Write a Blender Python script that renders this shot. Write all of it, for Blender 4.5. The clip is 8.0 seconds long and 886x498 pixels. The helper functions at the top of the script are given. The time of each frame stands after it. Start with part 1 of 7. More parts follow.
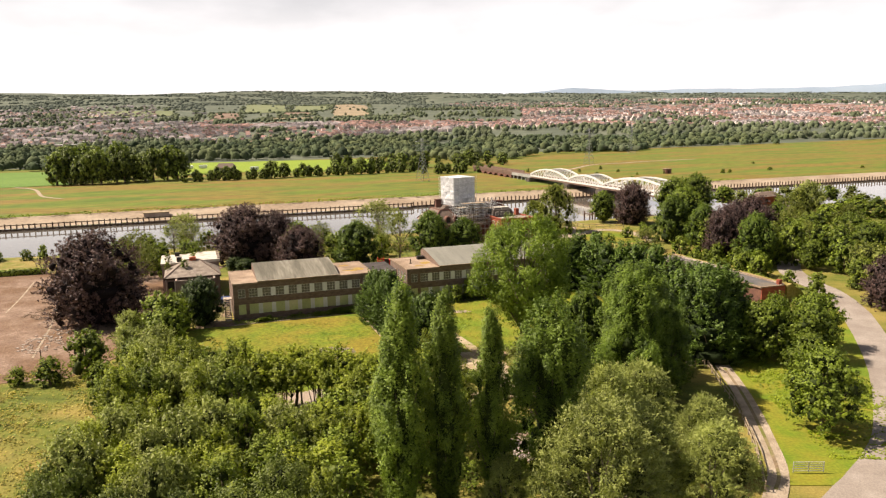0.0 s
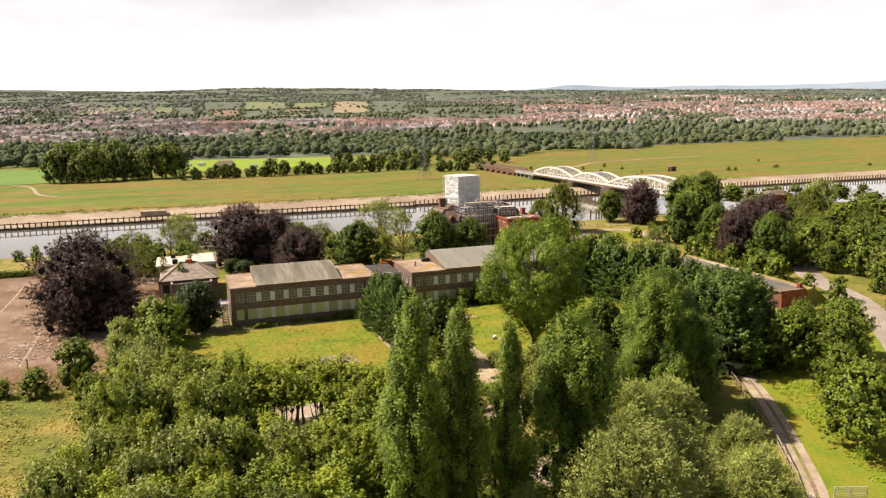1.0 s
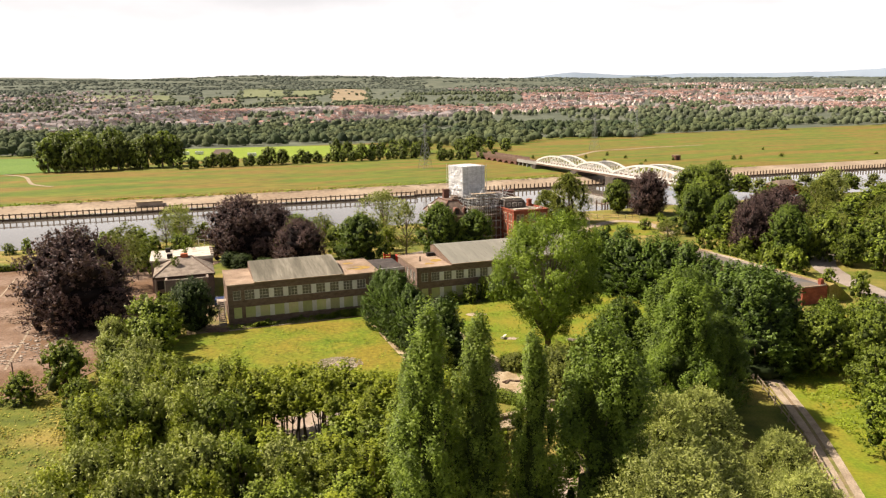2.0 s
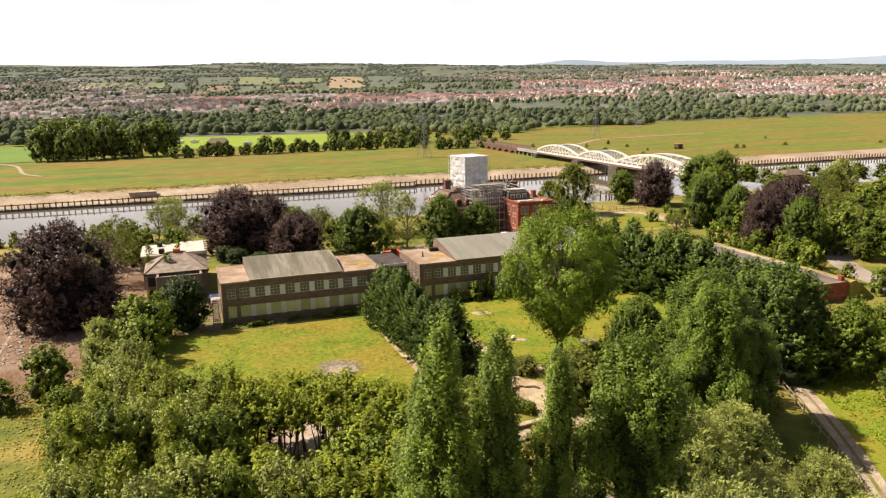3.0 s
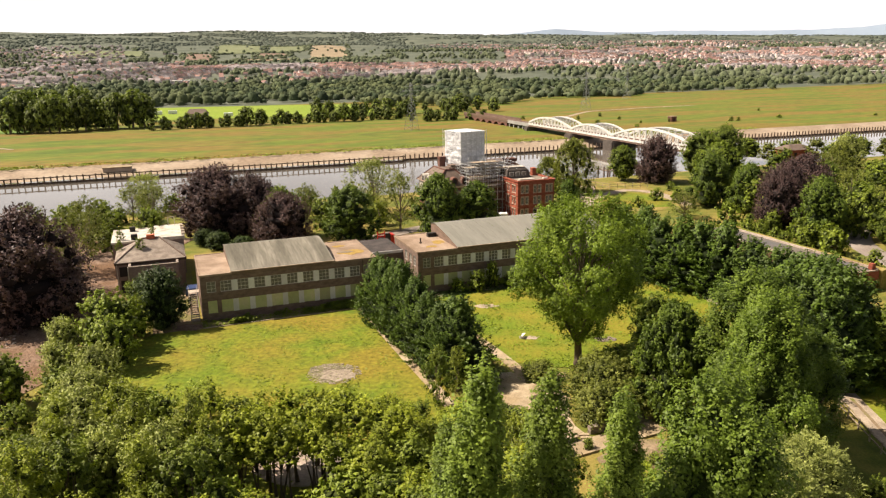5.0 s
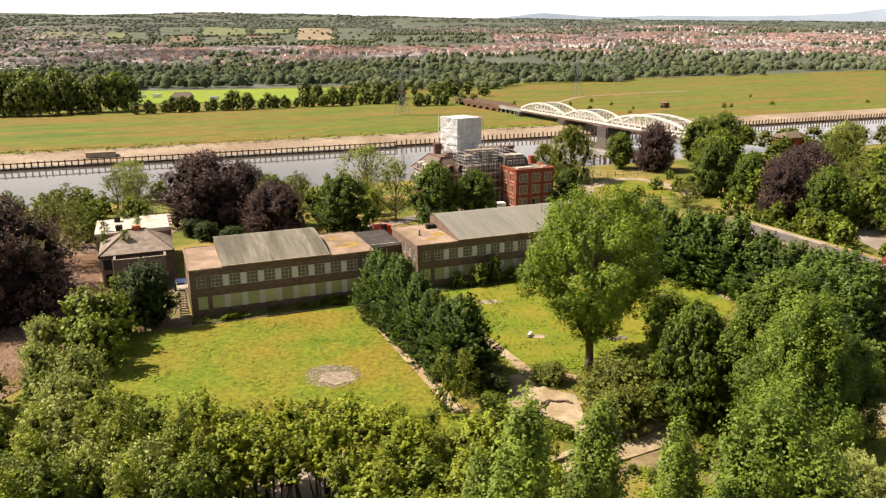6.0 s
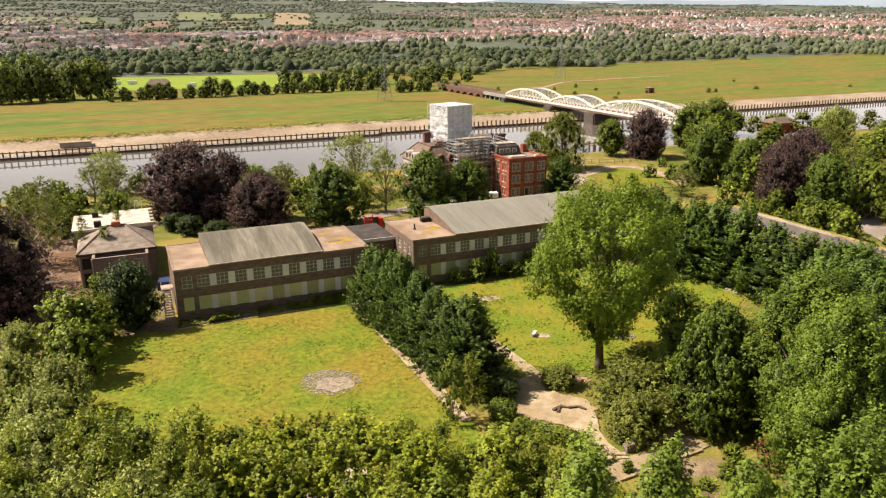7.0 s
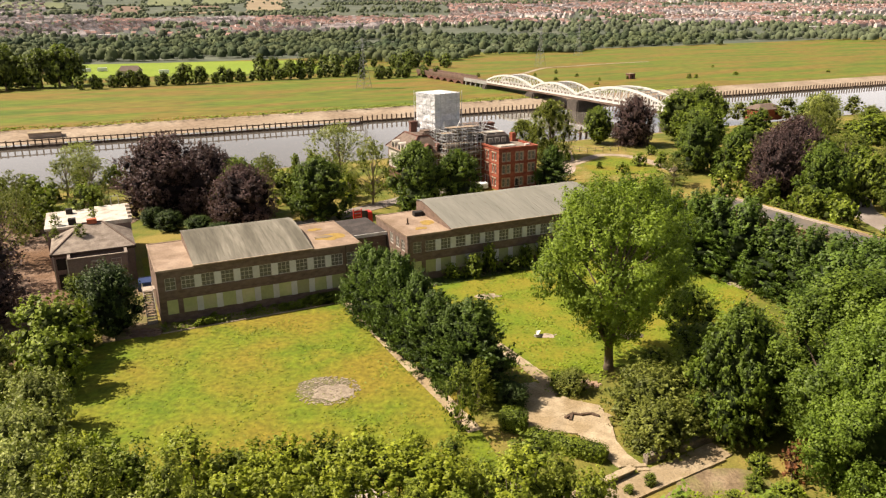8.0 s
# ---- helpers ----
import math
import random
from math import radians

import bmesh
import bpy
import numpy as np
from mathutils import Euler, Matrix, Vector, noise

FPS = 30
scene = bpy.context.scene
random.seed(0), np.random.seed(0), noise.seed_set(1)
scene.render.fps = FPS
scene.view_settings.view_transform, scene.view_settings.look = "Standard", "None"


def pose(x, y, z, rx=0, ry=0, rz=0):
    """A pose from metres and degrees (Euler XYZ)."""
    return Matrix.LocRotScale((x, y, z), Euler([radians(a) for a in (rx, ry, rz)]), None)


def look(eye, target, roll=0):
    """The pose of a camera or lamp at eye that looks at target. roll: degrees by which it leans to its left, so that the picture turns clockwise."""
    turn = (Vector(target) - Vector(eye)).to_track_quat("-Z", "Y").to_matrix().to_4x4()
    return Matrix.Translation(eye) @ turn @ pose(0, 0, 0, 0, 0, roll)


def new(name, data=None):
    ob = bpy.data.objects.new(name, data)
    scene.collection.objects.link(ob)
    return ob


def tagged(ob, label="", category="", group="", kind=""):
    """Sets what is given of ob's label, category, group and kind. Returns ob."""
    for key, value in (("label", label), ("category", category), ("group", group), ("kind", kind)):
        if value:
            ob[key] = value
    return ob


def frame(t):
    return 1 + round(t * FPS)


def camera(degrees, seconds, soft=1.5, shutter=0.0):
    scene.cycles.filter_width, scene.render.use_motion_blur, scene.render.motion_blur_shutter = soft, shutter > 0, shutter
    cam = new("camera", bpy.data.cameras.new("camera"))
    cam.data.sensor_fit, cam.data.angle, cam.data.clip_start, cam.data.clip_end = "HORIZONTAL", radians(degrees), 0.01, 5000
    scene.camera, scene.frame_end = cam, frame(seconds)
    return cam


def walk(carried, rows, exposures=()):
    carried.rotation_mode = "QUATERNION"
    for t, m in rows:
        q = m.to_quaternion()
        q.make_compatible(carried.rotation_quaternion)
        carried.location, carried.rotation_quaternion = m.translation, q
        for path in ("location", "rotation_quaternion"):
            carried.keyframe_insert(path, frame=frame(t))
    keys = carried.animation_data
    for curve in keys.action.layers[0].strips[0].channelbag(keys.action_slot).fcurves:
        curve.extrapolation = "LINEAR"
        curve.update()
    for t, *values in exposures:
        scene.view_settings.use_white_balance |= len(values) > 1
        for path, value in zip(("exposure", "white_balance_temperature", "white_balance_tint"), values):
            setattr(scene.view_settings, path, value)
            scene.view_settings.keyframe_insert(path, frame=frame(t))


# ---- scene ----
cam = camera(62.0, 8.0, soft=1.25)
PATH = [
    (0, (2.188, -2.449, 38.024), (2.078, -0.483, 37.672), -0.9),
    (0.5, (1.426, 0.499, 37.974), (1.316, 2.465, 37.627), -0.9),
    (1, (0.618, 3.539, 38.018), (0.508, 5.504, 37.658), -0.9),
    (1.5, (-0.297, 6.619, 38.045), (-0.405, 8.580, 37.669), -0.9),
    (3, (-2.690, 15.811, 38.221), (-2.789, 17.763, 37.798), -0.9),
    (3.5, (-3.468, 18.766, 38.286), (-3.557, 20.714, 37.845), -0.9),
    (4, (-4.218, 21.644, 38.386), (-4.298, 23.589, 37.925), -0.8),
    (4.5, (-5.058, 24.514, 38.380), (-5.126, 26.454, 37.900), -0.8),
    (6, (-8.436, 32.377, 38.402), (-8.454, 34.303, 37.862), -0.3),
    (6.5, (-9.730, 34.871, 38.415), (-9.723, 36.791, 37.856), -0.3),
    (7, (-10.999, 37.342, 38.432), (-10.964, 39.257, 37.855), -0.4),
    (7.5, (-12.277, 39.791, 38.443), (-12.212, 41.700, 37.849), -0.4),
    (8, (-13.665, 42.182, 38.438), (-13.567, 44.083, 37.826), -0.4),
]
walk(cam, [(t, look(eye, target, roll)) for t, eye, target, roll in PATH], [(0.0, 0.9, 6950, 15), (8.0, 0.88, 6950, 15)])

# ---- world, sun, exposure ----
SUN_DIR = Vector((-0.90, 0.10, 1.08)).normalized()
world = bpy.data.worlds.new("world")
scene.world = world
world.use_nodes = True
wn, wl = world.node_tree.nodes, world.node_tree.links
wn.clear()
w_out, w_bg, w_sky = wn.new("ShaderNodeOutputWorld"), wn.new("ShaderNodeBackground"), wn.new("ShaderNodeTexSky")
w_sky.sky_type, w_sky.sun_disc = "NISHITA", False
w_sky.sun_elevation = math.asin(SUN_DIR.z)
w_sky.sun_rotation = math.atan2(SUN_DIR.x, SUN_DIR.y)
w_sky.dust_density, w_sky.air_density, w_sky.ozone_density = 3.0, 1.0, 1.0
w_bg.inputs["Strength"].default_value = 0.035
# thin bright summer cloud over the whole sky
w_co, w_map, w_noise, w_ramp, w_mix = (wn.new("ShaderNodeTexCoord"), wn.new("ShaderNodeMapping"), wn.new("ShaderNodeTexNoise"),
                                       wn.new("ShaderNodeValToRGB"), wn.new("ShaderNodeMix"))
w_map.inputs["Scale"].default_value = (3.0, 3.0, 9.0)
w_noise.inputs["Scale"].default_value, w_noise.inputs["Detail"].default_value = 1.6, 7.0
w_ramp.color_ramp.elements[0].position, w_ramp.color_ramp.elements[1].position = 0.36, 0.62
w_ramp.color_ramp.elements[0].color, w_ramp.color_ramp.elements[1].color = (0.0, 0.0, 0.0, 1), (0.2, 0.2, 0.2, 1)
w_mix.data_type = "RGBA"
w_mix.inputs["B"].default_value = (19.5, 19.8, 20.4, 1)
wl.new(w_co.outputs["Generated"], w_map.inputs["Vector"])
wl.new(w_map.outputs["Vector"], w_noise.inputs["Vector"])
wl.new(w_noise.outputs["Fac"], w_ramp.inputs["Fac"])
w_sep, w_rng, w_add = wn.new("ShaderNodeSeparateXYZ"), wn.new("ShaderNodeMapRange"), wn.new("ShaderNodeMath")
w_rng.inputs["From Min"].default_value, w_rng.inputs["From Max"].default_value = 0.09, 0.25
w_rng.inputs["To Min"].default_value, w_rng.inputs["To Max"].default_value = 0.78, 0.0
w_add.operation, w_add.use_clamp = "ADD", True
wl.new(w_co.outputs["Generated"], w_sep.inputs["Vector"])
wl.new(w_sep.outputs["Z"], w_rng.inputs["Value"])
wl.new(w_rng.outputs["Result"], w_add.inputs[0])
wl.new(w_ramp.outputs["Color"], w_add.inputs[1])
wl.new(w_add.outputs["Value"], w_mix.inputs["Factor"])
wl.new(w_sky.outputs["Color"], w_mix.inputs["A"])
wl.new(w_mix.outputs["Result"], w_bg.inputs["Color"])
wl.new(w_bg.outputs["Background"], w_out.inputs["Surface"])
sun = new("sun", bpy.data.lights.new("sun", "SUN"))
sun.data.energy, sun.data.angle, sun.data.color = 5.0, radians(0.5), (1.0, 0.92, 0.79)
sun.matrix_world = look(SUN_DIR * 300, (0, 0, 0))


# ---- materials ----
def material(name, stops, scale=1.0, detail=5.0, rough=0.85, bump=0.3, fine=None, metal=0.0, island=0.0, each=0.0,
             translucent=0.0, stretch=(1, 1, 1), spec=0.3, fine_mix=0.35, big=None, big_scale=0.05, turn=0.0):
    """A procedural surface: a ramp of colours over noise, finer grain on it, wide blotches, and a difference from piece to piece."""
    m = bpy.data.materials.new(name)
    m.use_nodes = True
    n, l = m.node_tree.nodes, m.node_tree.links
    bsdf = n["Principled BSDF"]
    geo = n.new("ShaderNodeNewGeometry")
    mp = n.new("ShaderNodeMapping")
    mp.inputs["Scale"].default_value = stretch
    if turn:
        tn = n.new("ShaderNodeMapping")
        tn.inputs["Rotation"].default_value = (0, 0, radians(turn))
        l.new(geo.outputs["Position"], tn.inputs["Vector"])
        l.new(tn.outputs["Vector"], mp.inputs["Vector"])
    else:
        l.new(geo.outputs["Position"], mp.inputs["Vector"])

    def noise_at(s, d=detail):
        t = n.new("ShaderNodeTexNoise")
        t.inputs["Scale"].default_value, t.inputs["Detail"].default_value = s, d
        l.new(mp.outputs["Vector"], t.inputs["Vector"])
        return t.outputs["Fac"]

    def ramp_of(fac, cols, lo=0.3, hi=0.7):
        r = n.new("ShaderNodeValToRGB")
        while len(r.color_ramp.elements) < len(cols):
            r.color_ramp.elements.new(0.5)
        for k, (e, c) in enumerate(zip(r.color_ramp.elements, cols)):
            e.position, e.color = lo + (hi - lo) * k / max(1, len(cols) - 1), (*c, 1)
        l.new(fac, r.inputs["Fac"])
        return r.outputs["Color"]

    def mixed(a, b, fac, mode="MIX"):
        x = n.new("ShaderNodeMix")
        x.data_type, x.blend_type = "RGBA", mode
        for sock, v in (("A", a), ("B", b), ("Factor", fac)):
            if isinstance(v, (int, float)):
                x.inputs[sock].default_value = v
            elif isinstance(v, tuple):
                x.inputs[sock].default_value = (*v, 1)
            else:
                l.new(v, x.inputs[sock])
        return x.outputs["Result"]

    def ranged(fac, lo, hi):
        r = n.new("ShaderNodeMapRange")
        r.inputs["To Min"].default_value, r.inputs["To Max"].default_value = lo, hi
        l.new(fac, r.inputs["Value"])
        return r.outputs["Result"]

    col = ramp_of(noise_at(scale), stops)
    if big:
        col = mixed(col, big, ramp_of(noise_at(big_scale, 4.0), [(0, 0, 0), (1, 1, 1)], 0.42, 0.62))
    if fine:
        col = mixed(col, ramp_of(noise_at(fine, 3.0), [(0.35, 0.35, 0.35), (1.5, 1.5, 1.5)], 0.25, 0.75), fine_mix, "MULTIPLY")
    value = None
    if island:
        value = ranged(geo.outputs["Random Per Island"], 1 - island, 1 + island)
    if each:
        info = n.new("ShaderNodeObjectInfo")
        v2 = ranged(info.outputs["Random"], 1 - each, 1 + each)
        if value is None:
            value = v2
        else:
            p = n.new("ShaderNodeMath")
            p.operation = "MULTIPLY"
            l.new(value, p.inputs[0]), l.new(v2, p.inputs[1])
            value = p.outputs["Value"]
    if value is not None:
        hsv = n.new("ShaderNodeHueSaturation")
        l.new(col, hsv.inputs["Color"]), l.new(value, hsv.inputs["Value"])
        col = hsv.outputs["Color"]
    l.new(col, bsdf.inputs["Base Color"])
    bsdf.inputs["Roughness"].default_value, bsdf.inputs["Metallic"].default_value = rough, metal
    bsdf.inputs["Specular IOR Level"].default_value = spec
    if bump:
        b = n.new("ShaderNodeBump")
        b.inputs["Strength"].default_value = bump
        b.inputs["Distance"].default_value = 0.25 / max(0.2, scale)
        l.new(noise_at((fine or scale * 6), 3.0), b.inputs["Height"])
        l.new(b.outputs["Normal"], bsdf.inputs["Normal"])
    if translucent:
        tr, mx = n.new("ShaderNodeBsdfTranslucent"), n.new("ShaderNodeMixShader")
        warm = mixed(col, (1.1, 1.2, 0.5), 1.0, "MULTIPLY")
        l.new(warm, tr.inputs["Color"])
        mx.inputs["Fac"].default_value = translucent
        l.new(bsdf.outputs["BSDF"], mx.inputs[1]), l.new(tr.outputs["BSDF"], mx.inputs[2])
        l.new(mx.outputs["Shader"], n["Material Output"].inputs["Surface"])
    return m


INNER = {}


def leaf_material(name, dark, light, each=0.15, translucent=0.24):
    """Leaves, and the near-black fill inside a crown, its shade put into the colour."""
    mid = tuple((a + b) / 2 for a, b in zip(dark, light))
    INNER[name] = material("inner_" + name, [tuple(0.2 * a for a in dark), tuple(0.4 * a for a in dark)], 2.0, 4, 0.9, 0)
    return material(name, [tuple(0.7 * a for a in dark), mid, light], scale=0.5, detail=3, rough=0.55, bump=0, island=0.26, each=each, translucent=translucent, spec=0.25)


M_rough_grass = material("rough_grass", [(0.06, 0.08, 0.010), (0.105, 0.125, 0.014), (0.165, 0.155, 0.026)], 0.35, 8, 0.95, 0.2, fine=4.0, fine_mix=0.45, big=(0.24, 0.185, 0.045), big_scale=0.09)
M_lawn = material("lawn_grass", [(0.088, 0.138, 0.006), (0.13, 0.168, 0.009), (0.175, 0.178, 0.014)], 0.32, 10, 0.95, 0.25, fine=1.5, fine_mix=0.6, big=(0.195, 0.155, 0.016), big_scale=0.085)
M_verge = material("verge_grass", [(0.085, 0.142, 0.006), (0.125, 0.175, 0.009), (0.175, 0.185, 0.014)], 0.2, 9, 0.95, 0.1, fine=3.0, fine_mix=0.4, big=(0.20, 0.18, 0.016), big_scale=0.15)
M_flood = material("floodplain_grass", [(0.068, 0.11, 0.008), (0.1, 0.135, 0.011), (0.14, 0.146, 0.017)], 0.06, 11, 0.95, 0.15, fine=0.35, fine_mix=0.6, stretch=(0.3, 1, 1), turn=-22.5, big=(0.175, 0.118, 0.022), big_scale=0.045)
M_field = material("mown_field", [(0.16, 0.23, 0.018), (0.20, 0.265, 0.024)], 0.02, 6, 0.95, 0.2, fine=0.4)
M_field_dark = material("green_crop_field", [(0.09, 0.165, 0.022), (0.115, 0.19, 0.03)], 0.02, 6, 0.95, 0.2, fine=0.4)
# far land lightened and greyed, so its colour carries the haze
M_far_land = material("hazed_farmland", [(0.07, 0.085, 0.06), (0.092, 0.106, 0.075), (0.125, 0.136, 0.095)], 0.012, 8, 1.0, 0, fine=0.05)
M_pasture = material("hill_pasture", [(0.125, 0.145, 0.07), (0.165, 0.18, 0.09)], 0.01, 6, 1.0, 0, fine=0.1)
M_hay = material("ripe_hay_field", [(0.225, 0.175, 0.11), (0.275, 0.215, 0.135)], 0.01, 5, 1.0, 0, fine=0.06)
M_plough = material("ploughed_field", [(0.16, 0.11, 0.08), (0.205, 0.14, 0.10)], 0.01, 5, 1.0, 0, fine=0.06)
# pale blue stands in for the haze before the horizon hills
M_far_hill = material("haze_blue_hill", [(0.22, 0.28, 0.36), (0.27, 0.33, 0.40)], 0.004, 4, 1.0, 0)
M_sand = material("river_sand", [(0.24, 0.18, 0.122), (0.32, 0.25, 0.178), (0.38, 0.305, 0.225)], 0.06, 9, 0.9, 0.2, fine=0.7, fine_mix=0.4, big=(0.25, 0.185, 0.125), big_scale=0.04)
M_mud = material("wet_mud", [(0.16, 0.12, 0.075), (0.23, 0.17, 0.11)], 0.1, 8, 0.5, 0.3, fine=1.0)
M_concrete = material("worn_concrete", [(0.30, 0.24, 0.19), (0.40, 0.33, 0.27), (0.48, 0.40, 0.33)], 0.25, 9, 0.9, 0.3, fine=5, big=(0.27, 0.19, 0.13), big_scale=0.07)
M_yard = material("gravelly_yard", [(0.145, 0.088, 0.056), (0.215, 0.142, 0.10), (0.30, 0.215, 0.16)], 0.3, 10, 0.95, 0.5, fine=2.2, fine_mix=0.55, big=(0.15, 0.085, 0.046), big_scale=0.09)
M_road = material("pale_asphalt", [(0.25, 0.21, 0.175), (0.33, 0.285, 0.245)], 0.3, 8, 0.9, 0.2, fine=6, big=(0.225, 0.185, 0.155), big_scale=0.12)
M_track = material("dirt_track", [(0.23, 0.175, 0.12), (0.32, 0.255, 0.185), (0.40, 0.325, 0.245)], 0.5, 8, 0.95, 0.4, fine=5)
M_flag = material("paving_stone", [(0.27, 0.205, 0.125), (0.36, 0.285, 0.185), (0.44, 0.355, 0.24)], 0.7, 8, 0.9, 0.35, fine=5, each=0.07, big=(0.30, 0.225, 0.13), big_scale=0.3)
M_soil = material("dry_garden_soil", [(0.15, 0.105, 0.06), (0.23, 0.165, 0.1), (0.29, 0.22, 0.14)], 0.6, 9, 0.95, 0.4, fine=4, fine_mix=0.45, big=(0.14, 0.14, 0.03), big_scale=0.3)
M_rubble = material("broken_rubble", [(0.15, 0.118, 0.088), (0.31, 0.255, 0.205)], 1.5, 8, 0.95, 0.5, fine=6, each=0.2)
M_rubble_pale = material("pale_gravel", [(0.22, 0.175, 0.125), (0.36, 0.30, 0.23)], 1.5, 8, 0.95, 0.5, fine=6)
M_ash = material("burnt_earth", [(0.10, 0.085, 0.05), (0.15, 0.135, 0.07), (0.17, 0.17, 0.05)], 1.2, 9, 0.95, 0.5, fine=5)
M_brick = material("brown_brick", [(0.125, 0.085, 0.064), (0.17, 0.115, 0.086), (0.215, 0.15, 0.115)], 1.2, 9, 0.9, 0.25, fine=9, stretch=(1, 1, 2.2))
M_brick_grey = material("grey_render", [(0.20, 0.145, 0.125), (0.27, 0.20, 0.175)], 0.6, 9, 0.9, 0.25, fine=6)
M_brick_red = material("red_brick", [(0.18, 0.046, 0.027), (0.26, 0.068, 0.038), (0.335, 0.10, 0.056)], 0.8, 9, 0.85, 0.25, fine=7, stretch=(1, 1, 2))
M_brick_dark = material("sooty_brick", [(0.10, 0.05, 0.04), (0.18, 0.085, 0.06)], 0.8, 9, 0.85, 0.25, fine=7)
M_band = material("buff_stone", [(0.36, 0.26, 0.19), (0.46, 0.35, 0.26)], 1.0, 6, 0.85, 0.2, fine=6)
M_sheet = material("mossy_roof_sheet", [(0.125, 0.112, 0.085), (0.195, 0.178, 0.138), (0.255, 0.232, 0.18)], 0.8, 8, 0.8, 0.1, fine=3, stretch=(1.3, 0.14, 0.3), turn=-22.5, big=(0.105, 0.095, 0.07), big_scale=0.3)
M_sheet_grey = material("grey_roof_sheet", [(0.175, 0.17, 0.14), (0.225, 0.215, 0.18)], 0.5, 8, 0.8, 0.08, fine=3, stretch=(1.3, 0.14, 0.3), turn=-22.5, fine_mix=0.2)
M_roof_felt_grey = material("grey_roofing_felt", [(0.085, 0.08, 0.078), (0.125, 0.118, 0.112)], 0.4, 8, 0.85, 0.15, fine=5, big=(0.15, 0.125, 0.095), big_scale=0.2)
M_dry_bank = material("dry_bank_grass", [(0.17, 0.13, 0.03), (0.25, 0.185, 0.05), (0.30, 0.24, 0.09)], 0.5, 8, 0.95, 0.4, fine=3, fine_mix=0.5, big=(0.14, 0.15, 0.02), big_scale=0.2)
M_felt = material("roofing_felt", [(0.23, 0.16, 0.112), (0.31, 0.225, 0.16), (0.38, 0.285, 0.21)], 0.45, 9, 0.9, 0.2, fine=5, big=(0.21, 0.145, 0.095), big_scale=0.22)
M_felt_dark = material("black_roofing_felt", [(0.035, 0.03, 0.028), (0.055, 0.046, 0.042), (0.085, 0.07, 0.062)], 0.5, 8, 0.9, 0.2, fine=5)
M_moss = material("orange_lichen", [(0.25, 0.165, 0.045), (0.36, 0.235, 0.06)], 1.4, 6, 0.95, 0.3, fine=6)
M_felt_white = material("white_roof_coat", [(0.30, 0.25, 0.20), (0.50, 0.45, 0.38), (0.58, 0.54, 0.47)], 0.6, 9, 0.75, 0.15, fine=4)
M_slate = material("weathered_slate", [(0.15, 0.118, 0.09), (0.225, 0.182, 0.145), (0.30, 0.25, 0.20)], 0.9, 9, 0.75, 0.35, fine=5, stretch=(1, 1, 2), each=0.1)
M_tile_brown = material("brown_roof_tile", [(0.115, 0.082, 0.064), (0.185, 0.135, 0.106)], 0.9, 8, 0.8, 0.3, fine=5)
M_white = material("white_panel", [(0.56, 0.54, 0.49), (0.68, 0.66, 0.61)], 0.5, 6, 0.7, 0.05, fine=3, fine_mix=0.1, each=0.1)
M_board = material("faded_green_board", [(0.36, 0.38, 0.17), (0.45, 0.46, 0.21), (0.52, 0.43, 0.29)], 0.25, 6, 0.8, 0.1, fine=3, fine_mix=0.15, each=0.25)
M_frame = material("weathered_pale_frame", [(0.42, 0.385, 0.33), (0.55, 0.51, 0.45)], 1.5, 5, 0.7, 0.1, each=0.2)
M_timber = material("dark_wet_timber", [(0.06, 0.038, 0.026), (0.12, 0.078, 0.052)], 1.5, 6, 0.8, 0.3, fine=8, each=0.25)
M_wood = material("grey_fence_wood", [(0.24, 0.18, 0.12), (0.36, 0.29, 0.21)], 2.0, 6, 0.85, 0.3, fine=9, each=0.15)
M_bridge = material("white_bridge_paint", [(0.50, 0.49, 0.45), (0.62, 0.61, 0.575)], 0.4, 6, 0.6, 0.1, fine=2)
M_stone_dark = material("dark_pier_stone", [(0.06, 0.05, 0.042), (0.11, 0.09, 0.075)], 0.4, 8, 0.9, 0.3, fine=2)
M_stone_grey = material("grey_weathered_steel", [(0.24, 0.23, 0.21), (0.32, 0.31, 0.29)], 0.5, 6, 0.7, 0.1, fine=2)
M_rust = material("rusty_girder", [(0.11, 0.07, 0.052), (0.17, 0.11, 0.082)], 0.5, 8, 0.8, 0.2, fine=3)
M_steel = material("galvanised_steel", [(0.45, 0.45, 0.45), (0.62, 0.62, 0.61)], 2.0, 4, 0.5, 0, metal=0.35)
M_pylon = material("dull_pylon_steel", [(0.20, 0.21, 0.21), (0.28, 0.29, 0.29)], 2.0, 4, 0.6, 0, metal=0.3)
M_wrap = material("white_plastic_wrap", [(0.50, 0.50, 0.51), (0.62, 0.62, 0.63), (0.74, 0.74, 0.74)], 0.5, 8, 0.5, 0.5, fine=1.6, stretch=(1, 1, 2.5))
# panels of this stand for openings, the unlit inside put into the colour
M_dark = material("dark_interior", [(0.02, 0.018, 0.016), (0.035, 0.03, 0.026)], 1.0, 3, 0.9, 0)
M_red = material("red_paint", [(0.50, 0.03, 0.02), (0.60, 0.05, 0.03)], 1.0, 4, 0.5, 0.05)
M_white_van = material("white_vehicle_paint", [(0.72, 0.72, 0.72), (0.8, 0.8, 0.8)], 1.0, 3, 0.35, 0)
M_blue = material("dark_blue_car_paint", [(0.03, 0.05, 0.12), (0.04, 0.06, 0.15)], 1.0, 3, 0.3, 0)
M_tyre = material("black_rubber", [(0.02, 0.02, 0.02), (0.03, 0.03, 0.03)], 2.0, 3, 0.8, 0)
M_brick_pale = material("pale_broken_brick", [(0.30, 0.19, 0.12), (0.44, 0.31, 0.22)], 2.0, 5, 0.9, 0.2)
M_terracotta = material("terracotta", [(0.42, 0.10, 0.04), (0.52, 0.15, 0.07)], 2.0, 4, 0.8, 0.1)
